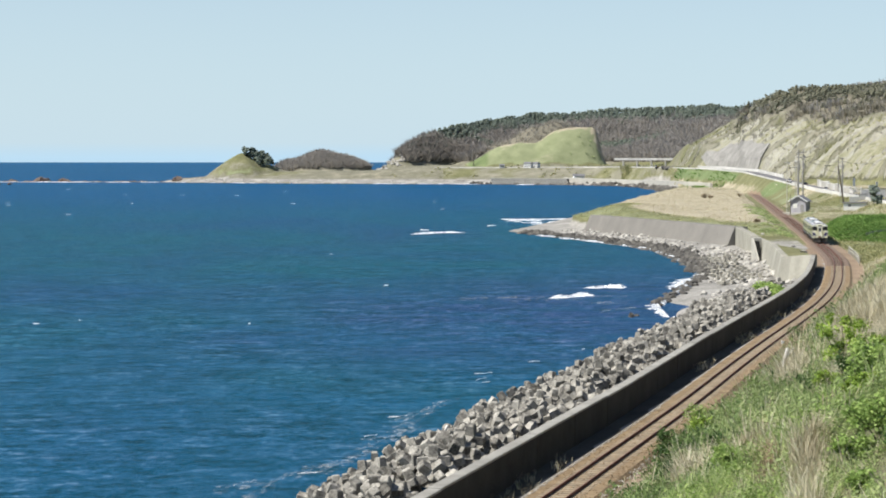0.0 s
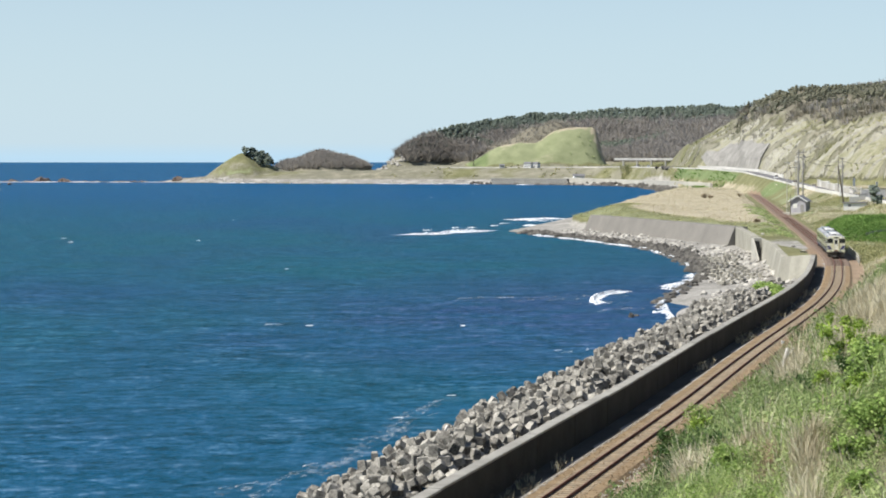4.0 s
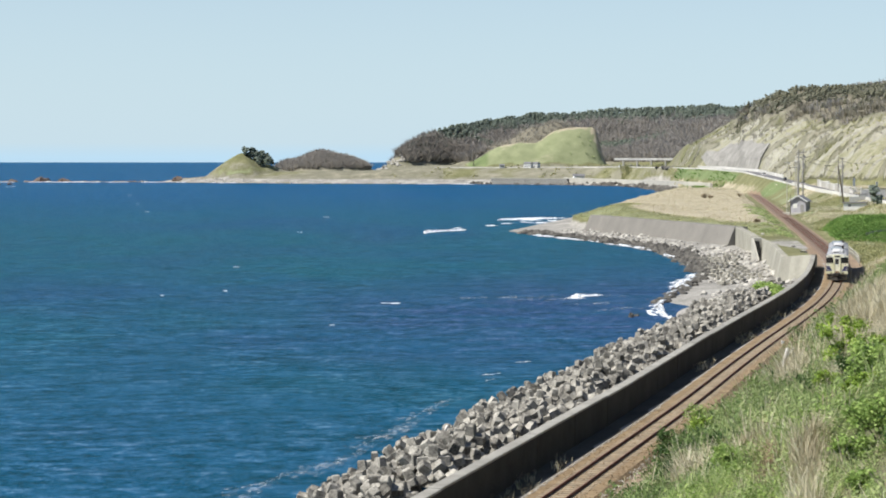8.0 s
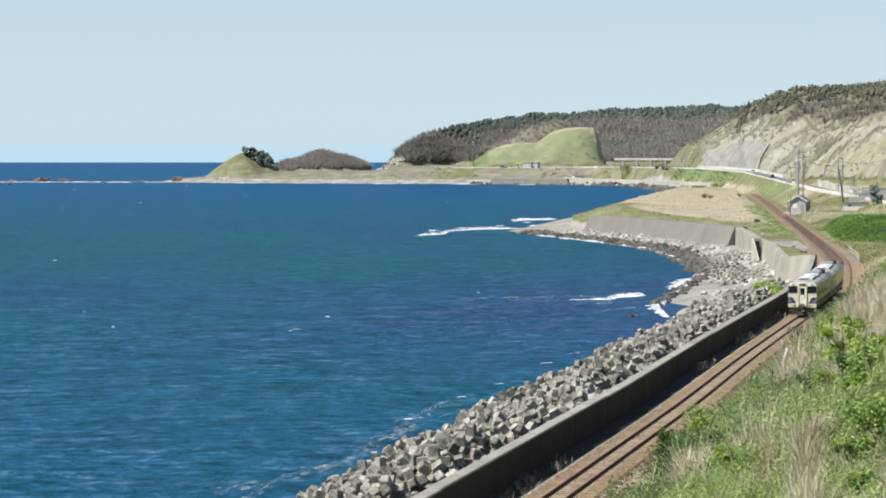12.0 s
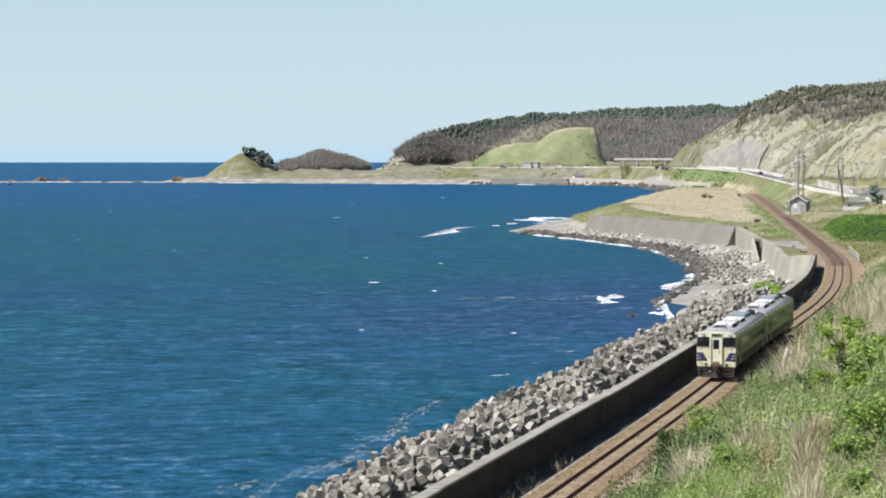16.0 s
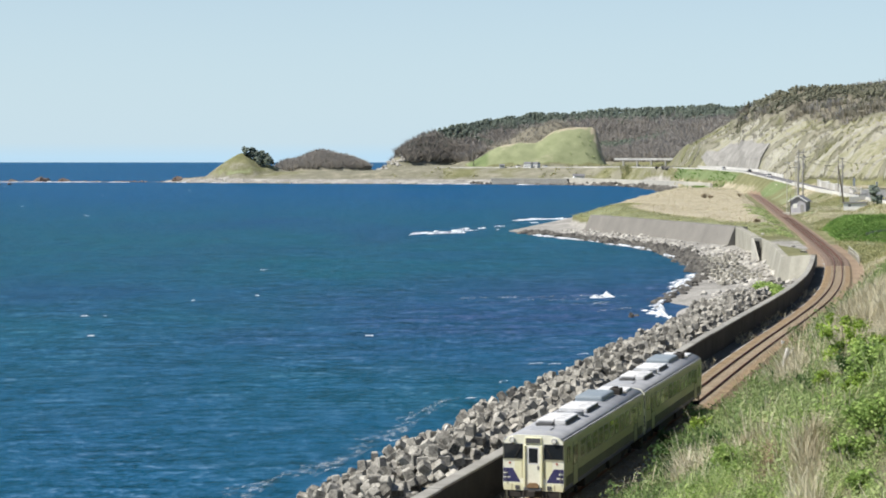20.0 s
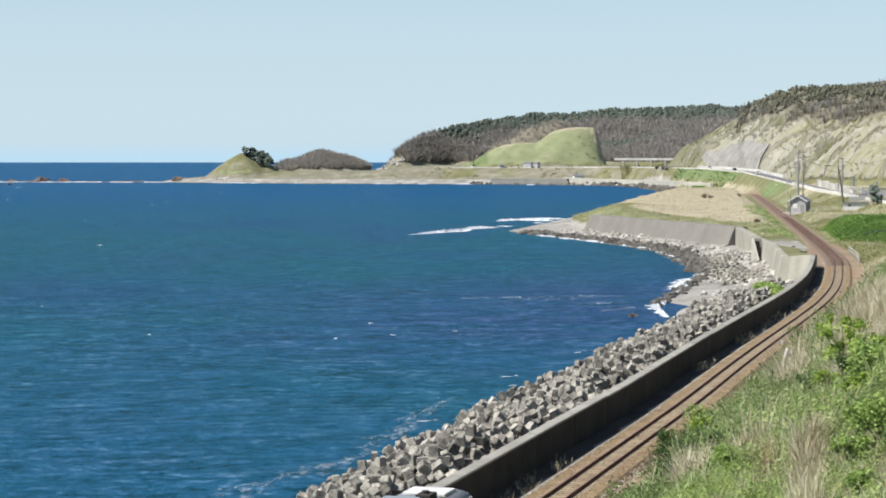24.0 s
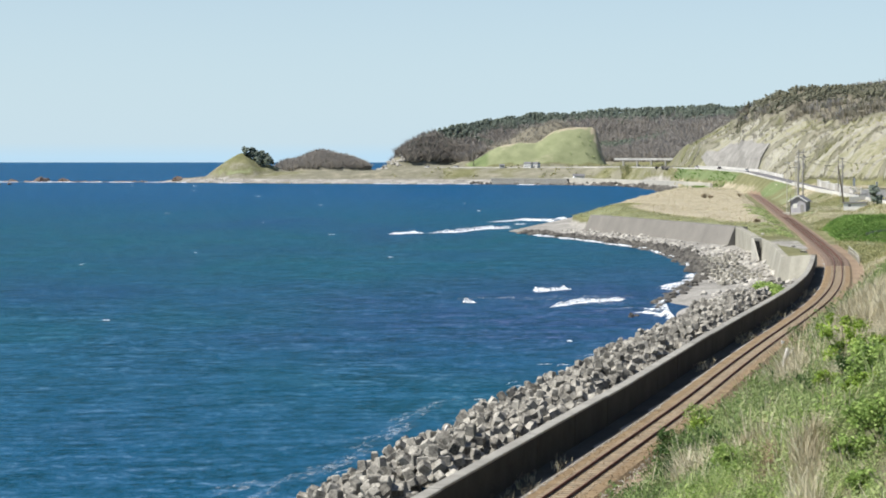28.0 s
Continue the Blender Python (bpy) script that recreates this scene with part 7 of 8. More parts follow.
def build_field_grass():
    rng, prng = np.random.RandomState(29), random.Random(29)
    x, y = rng.uniform(40, 150, 9000), rng.uniform(480, 1000, 9000)
    _, cov = relief(x, y)
    k = (cov["dry"] > 0.5) & (cov["earth"] < 0.3)
    scatter("field_grass", "pale dry grass over the field", "dry grass", [blade_tuft(prng, 6, 0.35, 0.9, 0.04) for _ in range(4)], STRAW, x[k], y[k], 0.5 + 0.7 * rng.random_sample(k.sum()), rng)
    x, y = rng.uniform(36, 80, 5000), rng.uniform(440, 660, 5000)
    _, cov = relief(x, y)
    k = (cov["lush"] > 0.12) & (cov["dry"] < 0.6) & (cov["earth"] < 0.3)
    scatter("bank_grass", "green grass along the top of the bank", "grass", [blade_tuft(prng, 6, 0.35, 0.7, 0.05) for _ in range(4)], BANK_GRASS, x[k], y[k], 0.5 + 0.7 * rng.random_sample(k.sum()), rng)
    x, y = rng.uniform(37.5, 45, 2600), rng.uniform(252, 277, 2600)
    _, cov = relief(x, y)
    k = cov["lush"] > 0.5
    scatter("beach_grass", "bright green grass patch behind the blocks", "grass", [leaf_tuft(prng, 8, 0.26, 0.5, 0.6) for _ in range(4)], LEAF, x[k], y[k], 0.8 + 0.7 * rng.random_sample(k.sum()), rng)


build_field_grass()


# ---------------------------------------------------------------- foam
def foam_mesh(length, width, height, seed):
    """Broken water: a ragged crest with a thinner apron spilling down its front."""
    rng = np.random.RandomState(seed)
    n = int(np.clip(length * 7, 18, 90))
    i = np.linspace(-1, 1, n)
    swell = np.interp(i, np.linspace(-1, 1, 7), np.r_[0.02, rng.uniform(0.35, 1.0, 5), 0.02])
    crest = height * swell * rng.uniform(0.65, 1.1, n)
    back = 0.12 * length * np.interp(i, np.linspace(-1, 1, 5), rng.uniform(-1, 1, 5))
    deep = width * swell * rng.uniform(0.5, 1.1, n)
    x = i * length / 2 + rng.normal(0, 0.15, n) * length / n
    vs = []
    for part_y, part_z in ((0.25, -0.15), (0.10, 0.75), (0.0, 1.0), (-0.18, 0.55), (-0.45, 0.16), (-1.0, 0.0)):
        vs.append(np.stack([x, back + part_y * deep + rng.normal(0, 0.03, n) * width, crest * part_z * rng.uniform(0.8, 1.15, n) - 0.03], 1))
    k = (np.arange(5)[:, None] * n + np.arange(n - 1)[None]).ravel()
    return big_mesh("foam", np.vstack(vs), np.stack([k, k + 1, k + n + 1, k + n], 1), FOAM, False)


def wash_mesh(pts, width, seed, mat=None):
    """A ragged ribbon of foam that follows a piece of the shore; pts lie round the origin."""
    rng = np.random.RandomState(seed)
    p = np.array(pts, float)
    arc = np.r_[0, np.cumsum(np.linalg.norm(np.diff(p, axis=0), axis=1))]
    n = max(10, int(arc[-1] * 3))
    s = np.linspace(0, arc[-1], n)
    x, y = np.interp(s, arc, p[:, 0]), np.interp(s, arc, p[:, 1])
    tx, ty = np.gradient(x), np.gradient(y)
    ll = np.hypot(tx, ty)
    ox, oy = -ty / ll, tx / ll
    taper = np.sqrt(np.clip(np.minimum(s, arc[-1] - s) / (0.3 * arc[-1]), 0.02, 1))
    w = width * taper * (0.35 + 0.65 * np.abs(value_noise(s + seed * 5.0, s * 0, 1.6, seed))) * rng.uniform(0.7, 1.2, n)
    rows = [np.stack([x + ox * w * q - ox * 0.5, y + oy * w * q - oy * 0.5, np.maximum(0, z * rng.uniform(0.6, 1.2, n)) * taper - 0.02], 1) for q, z in ((0, 0.10), (0.3, 0.30), (0.65, 0.16), (1.0, 0.0))]
    k = (np.arange(3)[:, None] * n + np.arange(n - 1)[None]).ravel()
    return big_mesh("wash", np.vstack(rows), np.stack([k, k + 1, k + n + 1, k + n], 1), mat or FOAM, False)


DRIFT = []                 # foam pieces with their rows


def add_foam(name, label, x, y, length, width, height, yaw, seed, cycle, speed=(0.5, -0.9), group="breaking waves"):
    """cycle: (rise time, fall time) pairs; between them the piece lies under the surface."""
    ob = tagged(new(name, foam_mesh(length, width, height, seed)), label, "wave foam", group, "stuff")
    rows, sunk = [], height + 0.35
    for t, dz in cycle:
        rows.append((t, pose(x + speed[0] * (t - 14), y + speed[1] * (t - 14), SEA + (0.02 if dz else -sunk), 0, 0, yaw)))
    ob.matrix_basis = rows[0][1]
    DRIFT.append((ob, rows))


def cycles(rng, period, share):
    """Rows of (time, up or down) from 0 to 28 s."""
    out, t, up = [], -rng.uniform(0, period), True
    marks = []
    while t < 34:
        marks.append((t, 0))
        marks.append((t + 0.18 * period * share + 0.3, 1))
        marks.append((t + period * share, 1))
        marks.append((t + period * share + 0.9, 0))
        t += period
    ts = [m[0] for m in marks]
    def level(v):
        return float(np.interp(v, ts, [m[1] for m in marks]))
    inside_marks = [(round(a, 2), b) for a, b in marks if 0.05 < a < 27.95]
    first, last = (0.0, round(level(0.0))), (28.0, round(level(28.0)))
    return [first] + inside_marks + [last]


# breakers: both ends of the crest, when it rises and sinks, and its height
WAVES = [
    (-10.5, 567, 4.9, 580, -2, 1.6, 0.95), (-11.0, 563, 9.1, 599, 1.0, 3.5, 0.95), (-10.0, 559, 12.7, 599, 2.8, 5.4, 0.95),
    (-9.6, 572, 2.5, 585, 5, 7.4, 0.95), (0.0, 585, 12.4, 603, 5, 7.4, 0.95), (-8.7, 572, 9.2, 603, 6.8, 8.9, 0.95),
    (-10.2, 555, 11.6, 603, 8.2, 9.9, 0.95), (-9.5, 547, 16.0, 613, 9.2, 10.9, 0.95), (-13.7, 559, 18.6, 618, 10.3, 13.4, 0.95),
    (-10.1, 547, 13.6, 618, 12.8, 15.8, 0.95), (-9.5, 547, 17.2, 628, 15.0, 17.4, 0.95), (-9.6, 551, 20.6, 628, 16.6, 18.8, 0.95),
    (-8.0, 559, 11.5, 599, 18, 20.6, 0.95), (-8.2, 559, 18.6, 618, 20, 22.7, 0.95), (-9.8, 563, 19.6, 623, 22, 24.8, 0.95),
    (-6.9, 576, 21.0, 613, 24.2, 26, 0.95), (-7.3, 576, 24.9, 628, 25.3, 27.2, 0.95), (-14.5, 567, -6.1, 576, 26.2, 31, 0.95),
    (-5.3, 576, 20.3, 618, 26.5, 31, 0.95), (17.7, 681, 43.7, 712, -2, 2.5, 0.75), (22.5, 687, 41.7, 712, 2.5, 5.5, 0.75),
    (16.2, 693, 44.1, 719, 6.2, 9.5, 0.75), (19.6, 681, 37.5, 706, 10, 13, 0.75), (21.6, 687, 44.1, 719, 14.5, 18, 0.75),
    (22.5, 687, 41.7, 712, 19, 22, 0.75), (17.7, 681, 41.7, 712, 23, 25.2, 0.75), (17.0, 681, 45.2, 719, 24.8, 27.6, 0.75),
    (19.2, 669, 44.5, 719, 26.9, 31, 0.75), (16.0, 309, 22.1, 318, -2, 2.0, 0.75), (22.4, 334, 29.7, 336, -2, 1.5, 0.75),
    (17.5, 298, 27.7, 323, 1.3, 3.4, 0.75), (19.4, 297, 30.6, 326, 2.5, 4.8, 0.75), (16.6, 313, 18.6, 318, 6.2, 8.2, 0.75),
    (18.0, 308, 23.8, 318, 7.4, 10, 0.75), (19.4, 308, 27.1, 320, 9.3, 11.3, 0.75), (19.7, 305, 31.7, 319, 10.6, 13.2, 0.75),
    (19.9, 304, 22.1, 308, 13.6, 15.7, 0.75), (21.4, 299, 26.9, 314, 15.2, 17.1, 0.75), (22.2, 299, 29.7, 316, 16.4, 18.4, 0.75),
    (22.7, 303, 32.5, 314, 17.4, 19.4, 0.75), (22.4, 310, 26.0, 315, 19.2, 21.8, 0.75), (5.0, 319, 8.4, 322, 20.4, 22.2, 0.75),
    (15.3, 305, 17.1, 313, 24.2, 25.8, 0.75), (9.9, 329, 13.7, 334, 25.4, 26.8, 0.75), (15.9, 304, 20.7, 316, 25.4, 26.8, 0.75),
    (12.0, 329, 17.3, 334, 26.2, 27.8, 0.75), (15.7, 296, 23.4, 313, 26.2, 27.8, 0.75), (14.8, 324, 19.6, 334, 27.1, 31, 0.75),
    (17.5, 290, 25.9, 310, 27.1, 31, 0.75), (2.9, 300, 4.4, 303, 27, 31, 0.75), (27.8, 281, 31.1, 284, 1.6, 4.6, 0.4),
    (27.6, 285, 29.5, 275, 7.4, 10.4, 0.4), (27.2, 281, 29.4, 277, 14, 16.6, 0.4), (27.3, 286, 29.4, 273, 19.4, 22, 0.4),
    (26.8, 286, 29.0, 266, 24, 26.8, 0.4), (28.7, 289, 29.4, 273, 27, 31, 0.4),
    (23.8, 296, 35.5, 324, 4.7, 7.2, 0.5)]


def build_foam():
    rng = random.Random(77)
    for i in range(8):                                        # spent foam behind the reef
        x = -8 + 30 * rng.random()
        y = 575 + 2.6 * (x + 8) + rng.uniform(-8, 12)
        add_foam("breaker", "spent foam of a wave on the reef", x, y, rng.uniform(4, 9), rng.uniform(2, 4), rng.uniform(0.15, 0.3), 66, 500 + i, cycles(rng, rng.uniform(8, 14), 0.5), (0.2, -0.3))
    for i in range(12):                                       # beside the point
        x = 24 + 20 * rng.random()
        y = 655 + rng.uniform(-25, 45)
        add_foam("breaker", "white foam of a wave breaking off the point", x, y, rng.uniform(3, 8), rng.uniform(4, 9), rng.uniform(0.2, 0.45), rng.uniform(-5, 30), 530 + i, cycles(rng, rng.uniform(7, 13), 0.6), (0.25, -0.4))
    for i, (x0, y0, x1, y1, up, down, high) in enumerate(WAVES):
        ob = tagged(new("breaker", foam_mesh(math.hypot(x1 - x0, y1 - y0), 3.2 if y0 > 450 else 2.4, high, 800 + i)), "white breaker rolling towards the shore", "wave foam", "breaking waves", "stuff")
        if y0 > 450 and up > 0.5:                             # on the reef each wave builds up before the last has sunk
            up -= 0.45
        yaw, sunk = math.degrees(math.atan2(y1 - y0, x1 - x0)), high + 0.4
        marks = [(0.0, up <= 0)] + [(m, d) for m, d in ((up, False), (up + 0.7, True), (down - 0.7, True), (down, False)) if 0.05 < m < 27.95] + [(28.0, down >= 28)]
        rows = [(m, pose((x0 + x1) / 2 + 0.25 * (m - (up + down) / 2), (y0 + y1) / 2 - 0.3 * (m - (up + down) / 2), SEA + (0.02 if d else -sunk), 0, 0, yaw)) for m, d in marks]
        ob.matrix_basis = rows[0][1]
        DRIFT.append((ob, rows))
    line = [(29.5, 264), (29.8, 280), (31, 296), (37, 327), (44, 362), (48, 398), (48.4, 436), (46.5, 478), (38.0, 516), (25, 562)]
    p = np.array(line, float)
    arc = np.r_[0, np.cumsum(np.linalg.norm(np.diff(p, axis=0), axis=1))]
    for i, (s0, s1, w) in enumerate([(0, 10, 0.8), (8, 22, 1.5), (20, 33, 2.4), (30, 42, 1.4), (52, 66, 1.2), (64, 84, 4.4), (78, 98, 4.6), (96, 110, 2.2), (132, 150, 0.9), (150, 170, 1.2), (166, 188, 1.3), (184, 206, 1.2), (204, 226, 2.2), (222, 246, 2.6),
                                     (244, 266, 2.4), (262, 286, 3.0), (284, 304, 3.6), (300, 318, 4.2), (310, 324, 5.0)]):
        s1 = min(s1, arc[-1])
        if s1 - s0 < 4:
            continue
        q = np.linspace(s0, s1, 8)
        px, py = np.interp(q, arc, p[:, 0]), np.interp(q, arc, p[:, 1])
        x, y = px.mean(), py.mean()
        ob = tagged(new("shore_wash", wash_mesh(list(zip(px - x, py - y)), w, 200 + i, FOAM_BROKEN)), "white wash along the rocks", "wave foam", "wash along the shore", "stuff")
        rows, ph, out = [], rng.uniform(0, 6.28), rng.uniform(0.3, 0.7) * (1.5 if w > 2 else 1)
        for k in range(15):
            t = 2.0 * k
            v = math.sin(t * 1.05 + ph)
            rows.append((t, pose(x - out * v - 0.2, y - 0.4 * v, SEA + 0.05 + 0.06 * v)))
        ob.matrix_basis = rows[0][1]
        DRIFT.append((ob, rows))
    for i in range(26):                                       # surf on the far reef and shore
        t = rng.random()
        x, y = -420 + 190 * t, 1752 - 16 * t + rng.uniform(-6, 6)
        add_foam("far_surf", "thin white surf on the far reef", x, y, rng.uniform(8, 22), rng.uniform(4, 9), rng.uniform(0.4, 1.0), rng.uniform(-4, 4), 400 + i, cycles(rng, rng.uniform(8, 14), 0.85), (0.1, -0.1))
    for i in range(16):
        t = rng.random()
        x, y = -220 + 300 * t, 1722 - 130 * t - 6
        x, y = float(np.interp(t, [0, 0.3, 0.75, 1], [-220, -128, 8, 92])), float(np.interp(t, [0, 0.3, 0.75, 1], [1730, 1660, 1624, 1562]))
        add_foam("far_surf", "thin white surf along the far shore", x, y, rng.uniform(10, 26), 4, rng.uniform(0.3, 0.6), -28 if t < 0.3 else (-15 if t < 0.75 else -36), 430 + i, cycles(rng, rng.uniform(8, 14), 0.7), (0.02, -0.05))
    line = [(-12, 121), (-6, 137), (1, 164), (5, 186), (10, 207), (18, 228)]
    p = np.array(line, float)
    arc = np.r_[0, np.cumsum(np.linalg.norm(np.diff(p, axis=0), axis=1))]
    for i in range(16):                                       # thin lacy foam before the blocks
        s = arc[-1] * rng.random() ** 1.5
        x, y = np.interp(s, arc, p[:, 0]) - rng.uniform(0.5, 4), np.interp(s, arc, p[:, 1]) + rng.uniform(-3, 3)
        add_foam("foam_streak", "thin lacy foam drifting before the blocks", x, y, rng.uniform(1.2, 3.5), rng.uniform(0.12, 0.3), 0.08, 55 + rng.uniform(-30, 20), 260 + i, cycles(rng, rng.uniform(7, 13), 0.55), (0.10, -0.12), "foam streaks")
    trails = [[(-12.2, 127), (-10.7, 133.5), (-9.6, 136), (-8.3, 139), (-6.8, 143.5)], [(-8.4, 137), (-7.0, 141), (-5.6, 148)], [(-6.2, 146), (-4.9, 152), (-3.5, 156), (-2.2, 163)], [(-3.6, 158), (-1.5, 170), (1.0, 181)], [(-13.8, 128.5), (-12.4, 131), (-11.3, 134)],
              [(9.0, 303), (15.0, 305), (22.0, 307)], [(14.0, 312), (20.0, 311), (28.0, 314)], [(17.0, 296), (22.0, 297), (26.5, 300)], [(21.0, 283), (25.0, 286), (28.5, 288)], [(2.0, 308), (9.0, 309), (15.0, 311)]]
    for i, line in enumerate(trails):
        p = np.array(line, float)
        mid = p.mean(0)
        ob = tagged(new("foam_trail", wash_mesh([tuple(q - mid) for q in p], 2.9 if i < 5 else 3.5, 620 + i, FOAM_THIN)), "thin lacy foam trail drifting on the water", "wave foam", "foam trails", "stuff")
        rows = [(t, pose(mid[0] + 0.35 * math.sin(0.5 * t + i), mid[1] + 0.5 * math.sin(0.4 * t + 2 * i), SEA + 0.03)) for t in (0.0, 4.0, 8.0, 12.0, 16.0, 20.0, 24.0, 28.0)]
        ob.matrix_basis = rows[0][1]
        DRIFT.append((ob, rows))
    for i in range(70):                                       # whitecaps far and near
        d = 250 + 1400 * rng.random() ** 1.7
        x = d * (-0.215 + rng.random() * (0.25 if d < 500 else 0.24))
        big = 0.35 + d / 700
        add_foam("whitecap", "small whitecap on the open sea", x, d, rng.uniform(0.5, 1.9) * big, rng.uniform(0.8, 3.0) * big, 0.06 + 0.06 * big, rng.uniform(-20, 20), 300 + i, cycles(rng, rng.uniform(8, 16), 0.26), (0.5, -0.9), "whitecaps")


def build_near_caps():
    rng = random.Random(31)
    for i, (x, y, up) in enumerate([(-21, 262, 3.5), (-8, 300, 7.0), (3, 318, 0.5), (-35, 330, 12.0), (-18, 238, 17.0), (-48, 420, 9.0), (-6, 280, 21.0), (-30, 290, 24.0), (-12, 350, 15.0), (-58, 380, 20.0)]):
        add_foam("whitecap", "whitecap breaking on the open sea", x - 0.5 * (up - 14), y + 0.9 * (up - 14), rng.uniform(2.0, 3.6), rng.uniform(1.6, 2.6), 0.12, rng.uniform(-15, 15), 900 + i, [(0.0, 0), (up, 0), (up + 0.6, 1), (up + 2.4, 1), (up + 3.2, 0), (28.0, 0)], (0.5, -0.9), "whitecaps")


build_foam()
build_near_caps()


# ---------------------------------------------------------------- small things at the quay and the station
def build_stairs():
    stairs = tagged(new("access_stairs"), "narrow concrete stairs down the quay wall to the beach", "stairs")
    for k in range(14):
        # shade of the stair slot is painted into the steps
        part("step", Geo().box(60.0, 60.9, 395.0 + 0.45 * k, 395.45 + 0.45 * k, -4.4, -3.9 + 0.33 * k), CONCRETE_SHADED, stairs, m=None)
    part("side_wall", Geo().add([(59.6, 394.6, -4.6), (59.98, 394.6, -4.6), (59.98, 402.0, -4.6), (59.6, 402.0, -4.6), (59.6, 394.6, -2.9), (59.98, 394.6, -2.9), (59.98, 402.0, 0.9), (59.6, 402.0, 0.9)],
                                [(0, 3, 2, 1), (4, 5, 6, 7), (0, 1, 5, 4), (1, 2, 6, 5), (2, 3, 7, 6), (3, 0, 4, 7)]), CONCRETE_PALE, stairs)
    part("end_wall", Geo().box(59.6, 61.5, 402.05, 402.5, -4.6, 0.9, 0.04), CONCRETE_PALE, stairs)


def build_roadside_fence():
    fence = tagged(new("roadside_fence"), "pale concrete posts with a rail beside the road", "fence")
    tops = []
    for k in range(8):
        p, h = road_at(150 + 14 * k, 5.5)
        z = float(relief(np.array([p.x]), np.array([p.y]))[0][0]) - 0.2
        part("post", Geo().box(-0.16, 0.16, -0.16, 0.16, 0, 2.6, 0.03), CONCRETE_WHITE, fence, m=pose(p.x, p.y, z))
        tops.append(Vector((p.x, p.y, z + 2.2)))
    for a, c in zip(tops, tops[1:]):
        part("rail_bar", Geo().tube(a, c, 0.10, 0.10, 6), CONCRETE_WHITE, fence)


def build_cables():
    for i, (a, c) in enumerate([((106.0, 622, 17.8), (135.0, 705, 15.0)), ((106.0, 622, 16.6), (133.4, 704, 14.0)), ((135.0, 705, 15.2), (160.0, 760, 15.5)), ((108.4, 628, 17.0), (125.0, 650, 11.5)), ((106.0, 622, 17.8), (150, 900, 19))]):
        cable = Geo()
        p, q = Vector(a), Vector(c)
        pts = [p.lerp(q, t / 10) - Vector((0, 0, 1.2 * 4 * (t / 10) * (1 - t / 10))) for t in range(11)]
        for m, n in zip(pts, pts[1:]):
            cable.tube(m, n, 0.05, 0.05, 5)
        tagged(new("overhead_cable", mesh_of("overhead_cable", cable, GRILLE)), "thin dark overhead cable between the poles", "cable", "cables at the station")


build_stairs()
build_roadside_fence()
build_cables()


def build_low_walls():
    for x0, x1, y, h, lab in ((122.5, 128.0, 628, 2.0, "low white wall below the road"), (134.0, 142.0, 668, 2.6, "white wall beside the road")):
        wall = tagged(new("low_wall"), lab, "wall", "white walls at the station")
        n = max(2, int((x1 - x0) / 2))
        for k in range(n):
            a, c = x0 + (x1 - x0) * k / n + 0.01, x0 + (x1 - x0) * (k + 1) / n - 0.01
            z = float(relief(np.array([(a + c) / 2]), np.array([float(y)]))[0][0])
            part("wall_panel", Geo().box(a, c, y - 0.15, y + 0.15, z - 0.5, z + h, 0.03), CONCRETE_WHITE, wall)
        z = float(relief(np.array([(x0 + x1) / 2]), np.array([float(y)]))[0][0])
        part("cap", Geo().box(x0 - 0.1, x1 + 0.1, y - 0.25, y + 0.25, z + h + 0.3, z + h + 0.42, 0.02), CONCRETE_GREY, wall)


build_low_walls()


def build_roadside_wall():
    wall = tagged(new("roadside_wall"), "pale concrete retaining wall on the hill side of the road", "retaining wall", kind="structure")
    for k in range(14):
        s = 205 + 8.4 * k
        high = float(np.interp(s, [200, 225, 300, 325], [0.8, 1.5, 2.0, 1.4])) + (0.5 if k % 4 == 1 else 0)
        panel = part("wall_panel", road_sweep([(4.5, -0.4), (4.5, high), (5.1, high), (5.3, -0.4)], s, s + 8.3, 8), CONCRETE_PALE if k % 3 else CONCRETE_WHITE, wall)
        part("coping", road_sweep([(4.4, high + 0.004), (4.4, high + 0.25), (5.2, high + 0.25), (5.2, high + 0.004)], s, s + 8.3, 8), CONCRETE_WHITE, panel, "white coping")


def build_viaduct():
    bridge = tagged(new("road_viaduct"), "low pale road bridge on piers in the wooded valley", "bridge")
    bridge.matrix_basis = pose(150, 1545, 14.0, 0, 0, -32)
    part("deck", Geo().box(-24, 24, -3.5, 3.5, 0.15, 0.7, 0.05), CONCRETE_WHITE, bridge)
    for sy in (-1, 1):
        part("parapet", Geo().box(-24, 24, min(sy * 3.2, sy * 3.5), max(sy * 3.2, sy * 3.5), 0.7, 1.7, 0.04), CONCRETE_WHITE, bridge, "whitish parapet")
    for k in range(4):
        part("pier", Geo().box(-17.6 + 11.6 * k, -16.6 + 11.6 * k, -3.2, -1.6, -8.0, 0.15, 0.05), CONCRETE_PALE, bridge)


build_roadside_wall()
build_viaduct()


def build_valley_trees():
    rng, prng = np.random.RandomState(91), random.Random(91)
    x, y = rng.uniform(132, 172, 420), rng.uniform(1522, 1560, 420)
    k = polyline_distance(x, y, [(a, c) for a, c, _ in ROAD])[0] > 6
    scatter("valley_trees", "young grey-green trees under the bridge", "woodland", [bare_shape(prng) for _ in range(4)], OLIVE, x[k], y[k], 2.5 + 3.0 * rng.random_sample(k.sum()), rng, -0.1, 0.05)


build_valley_trees()


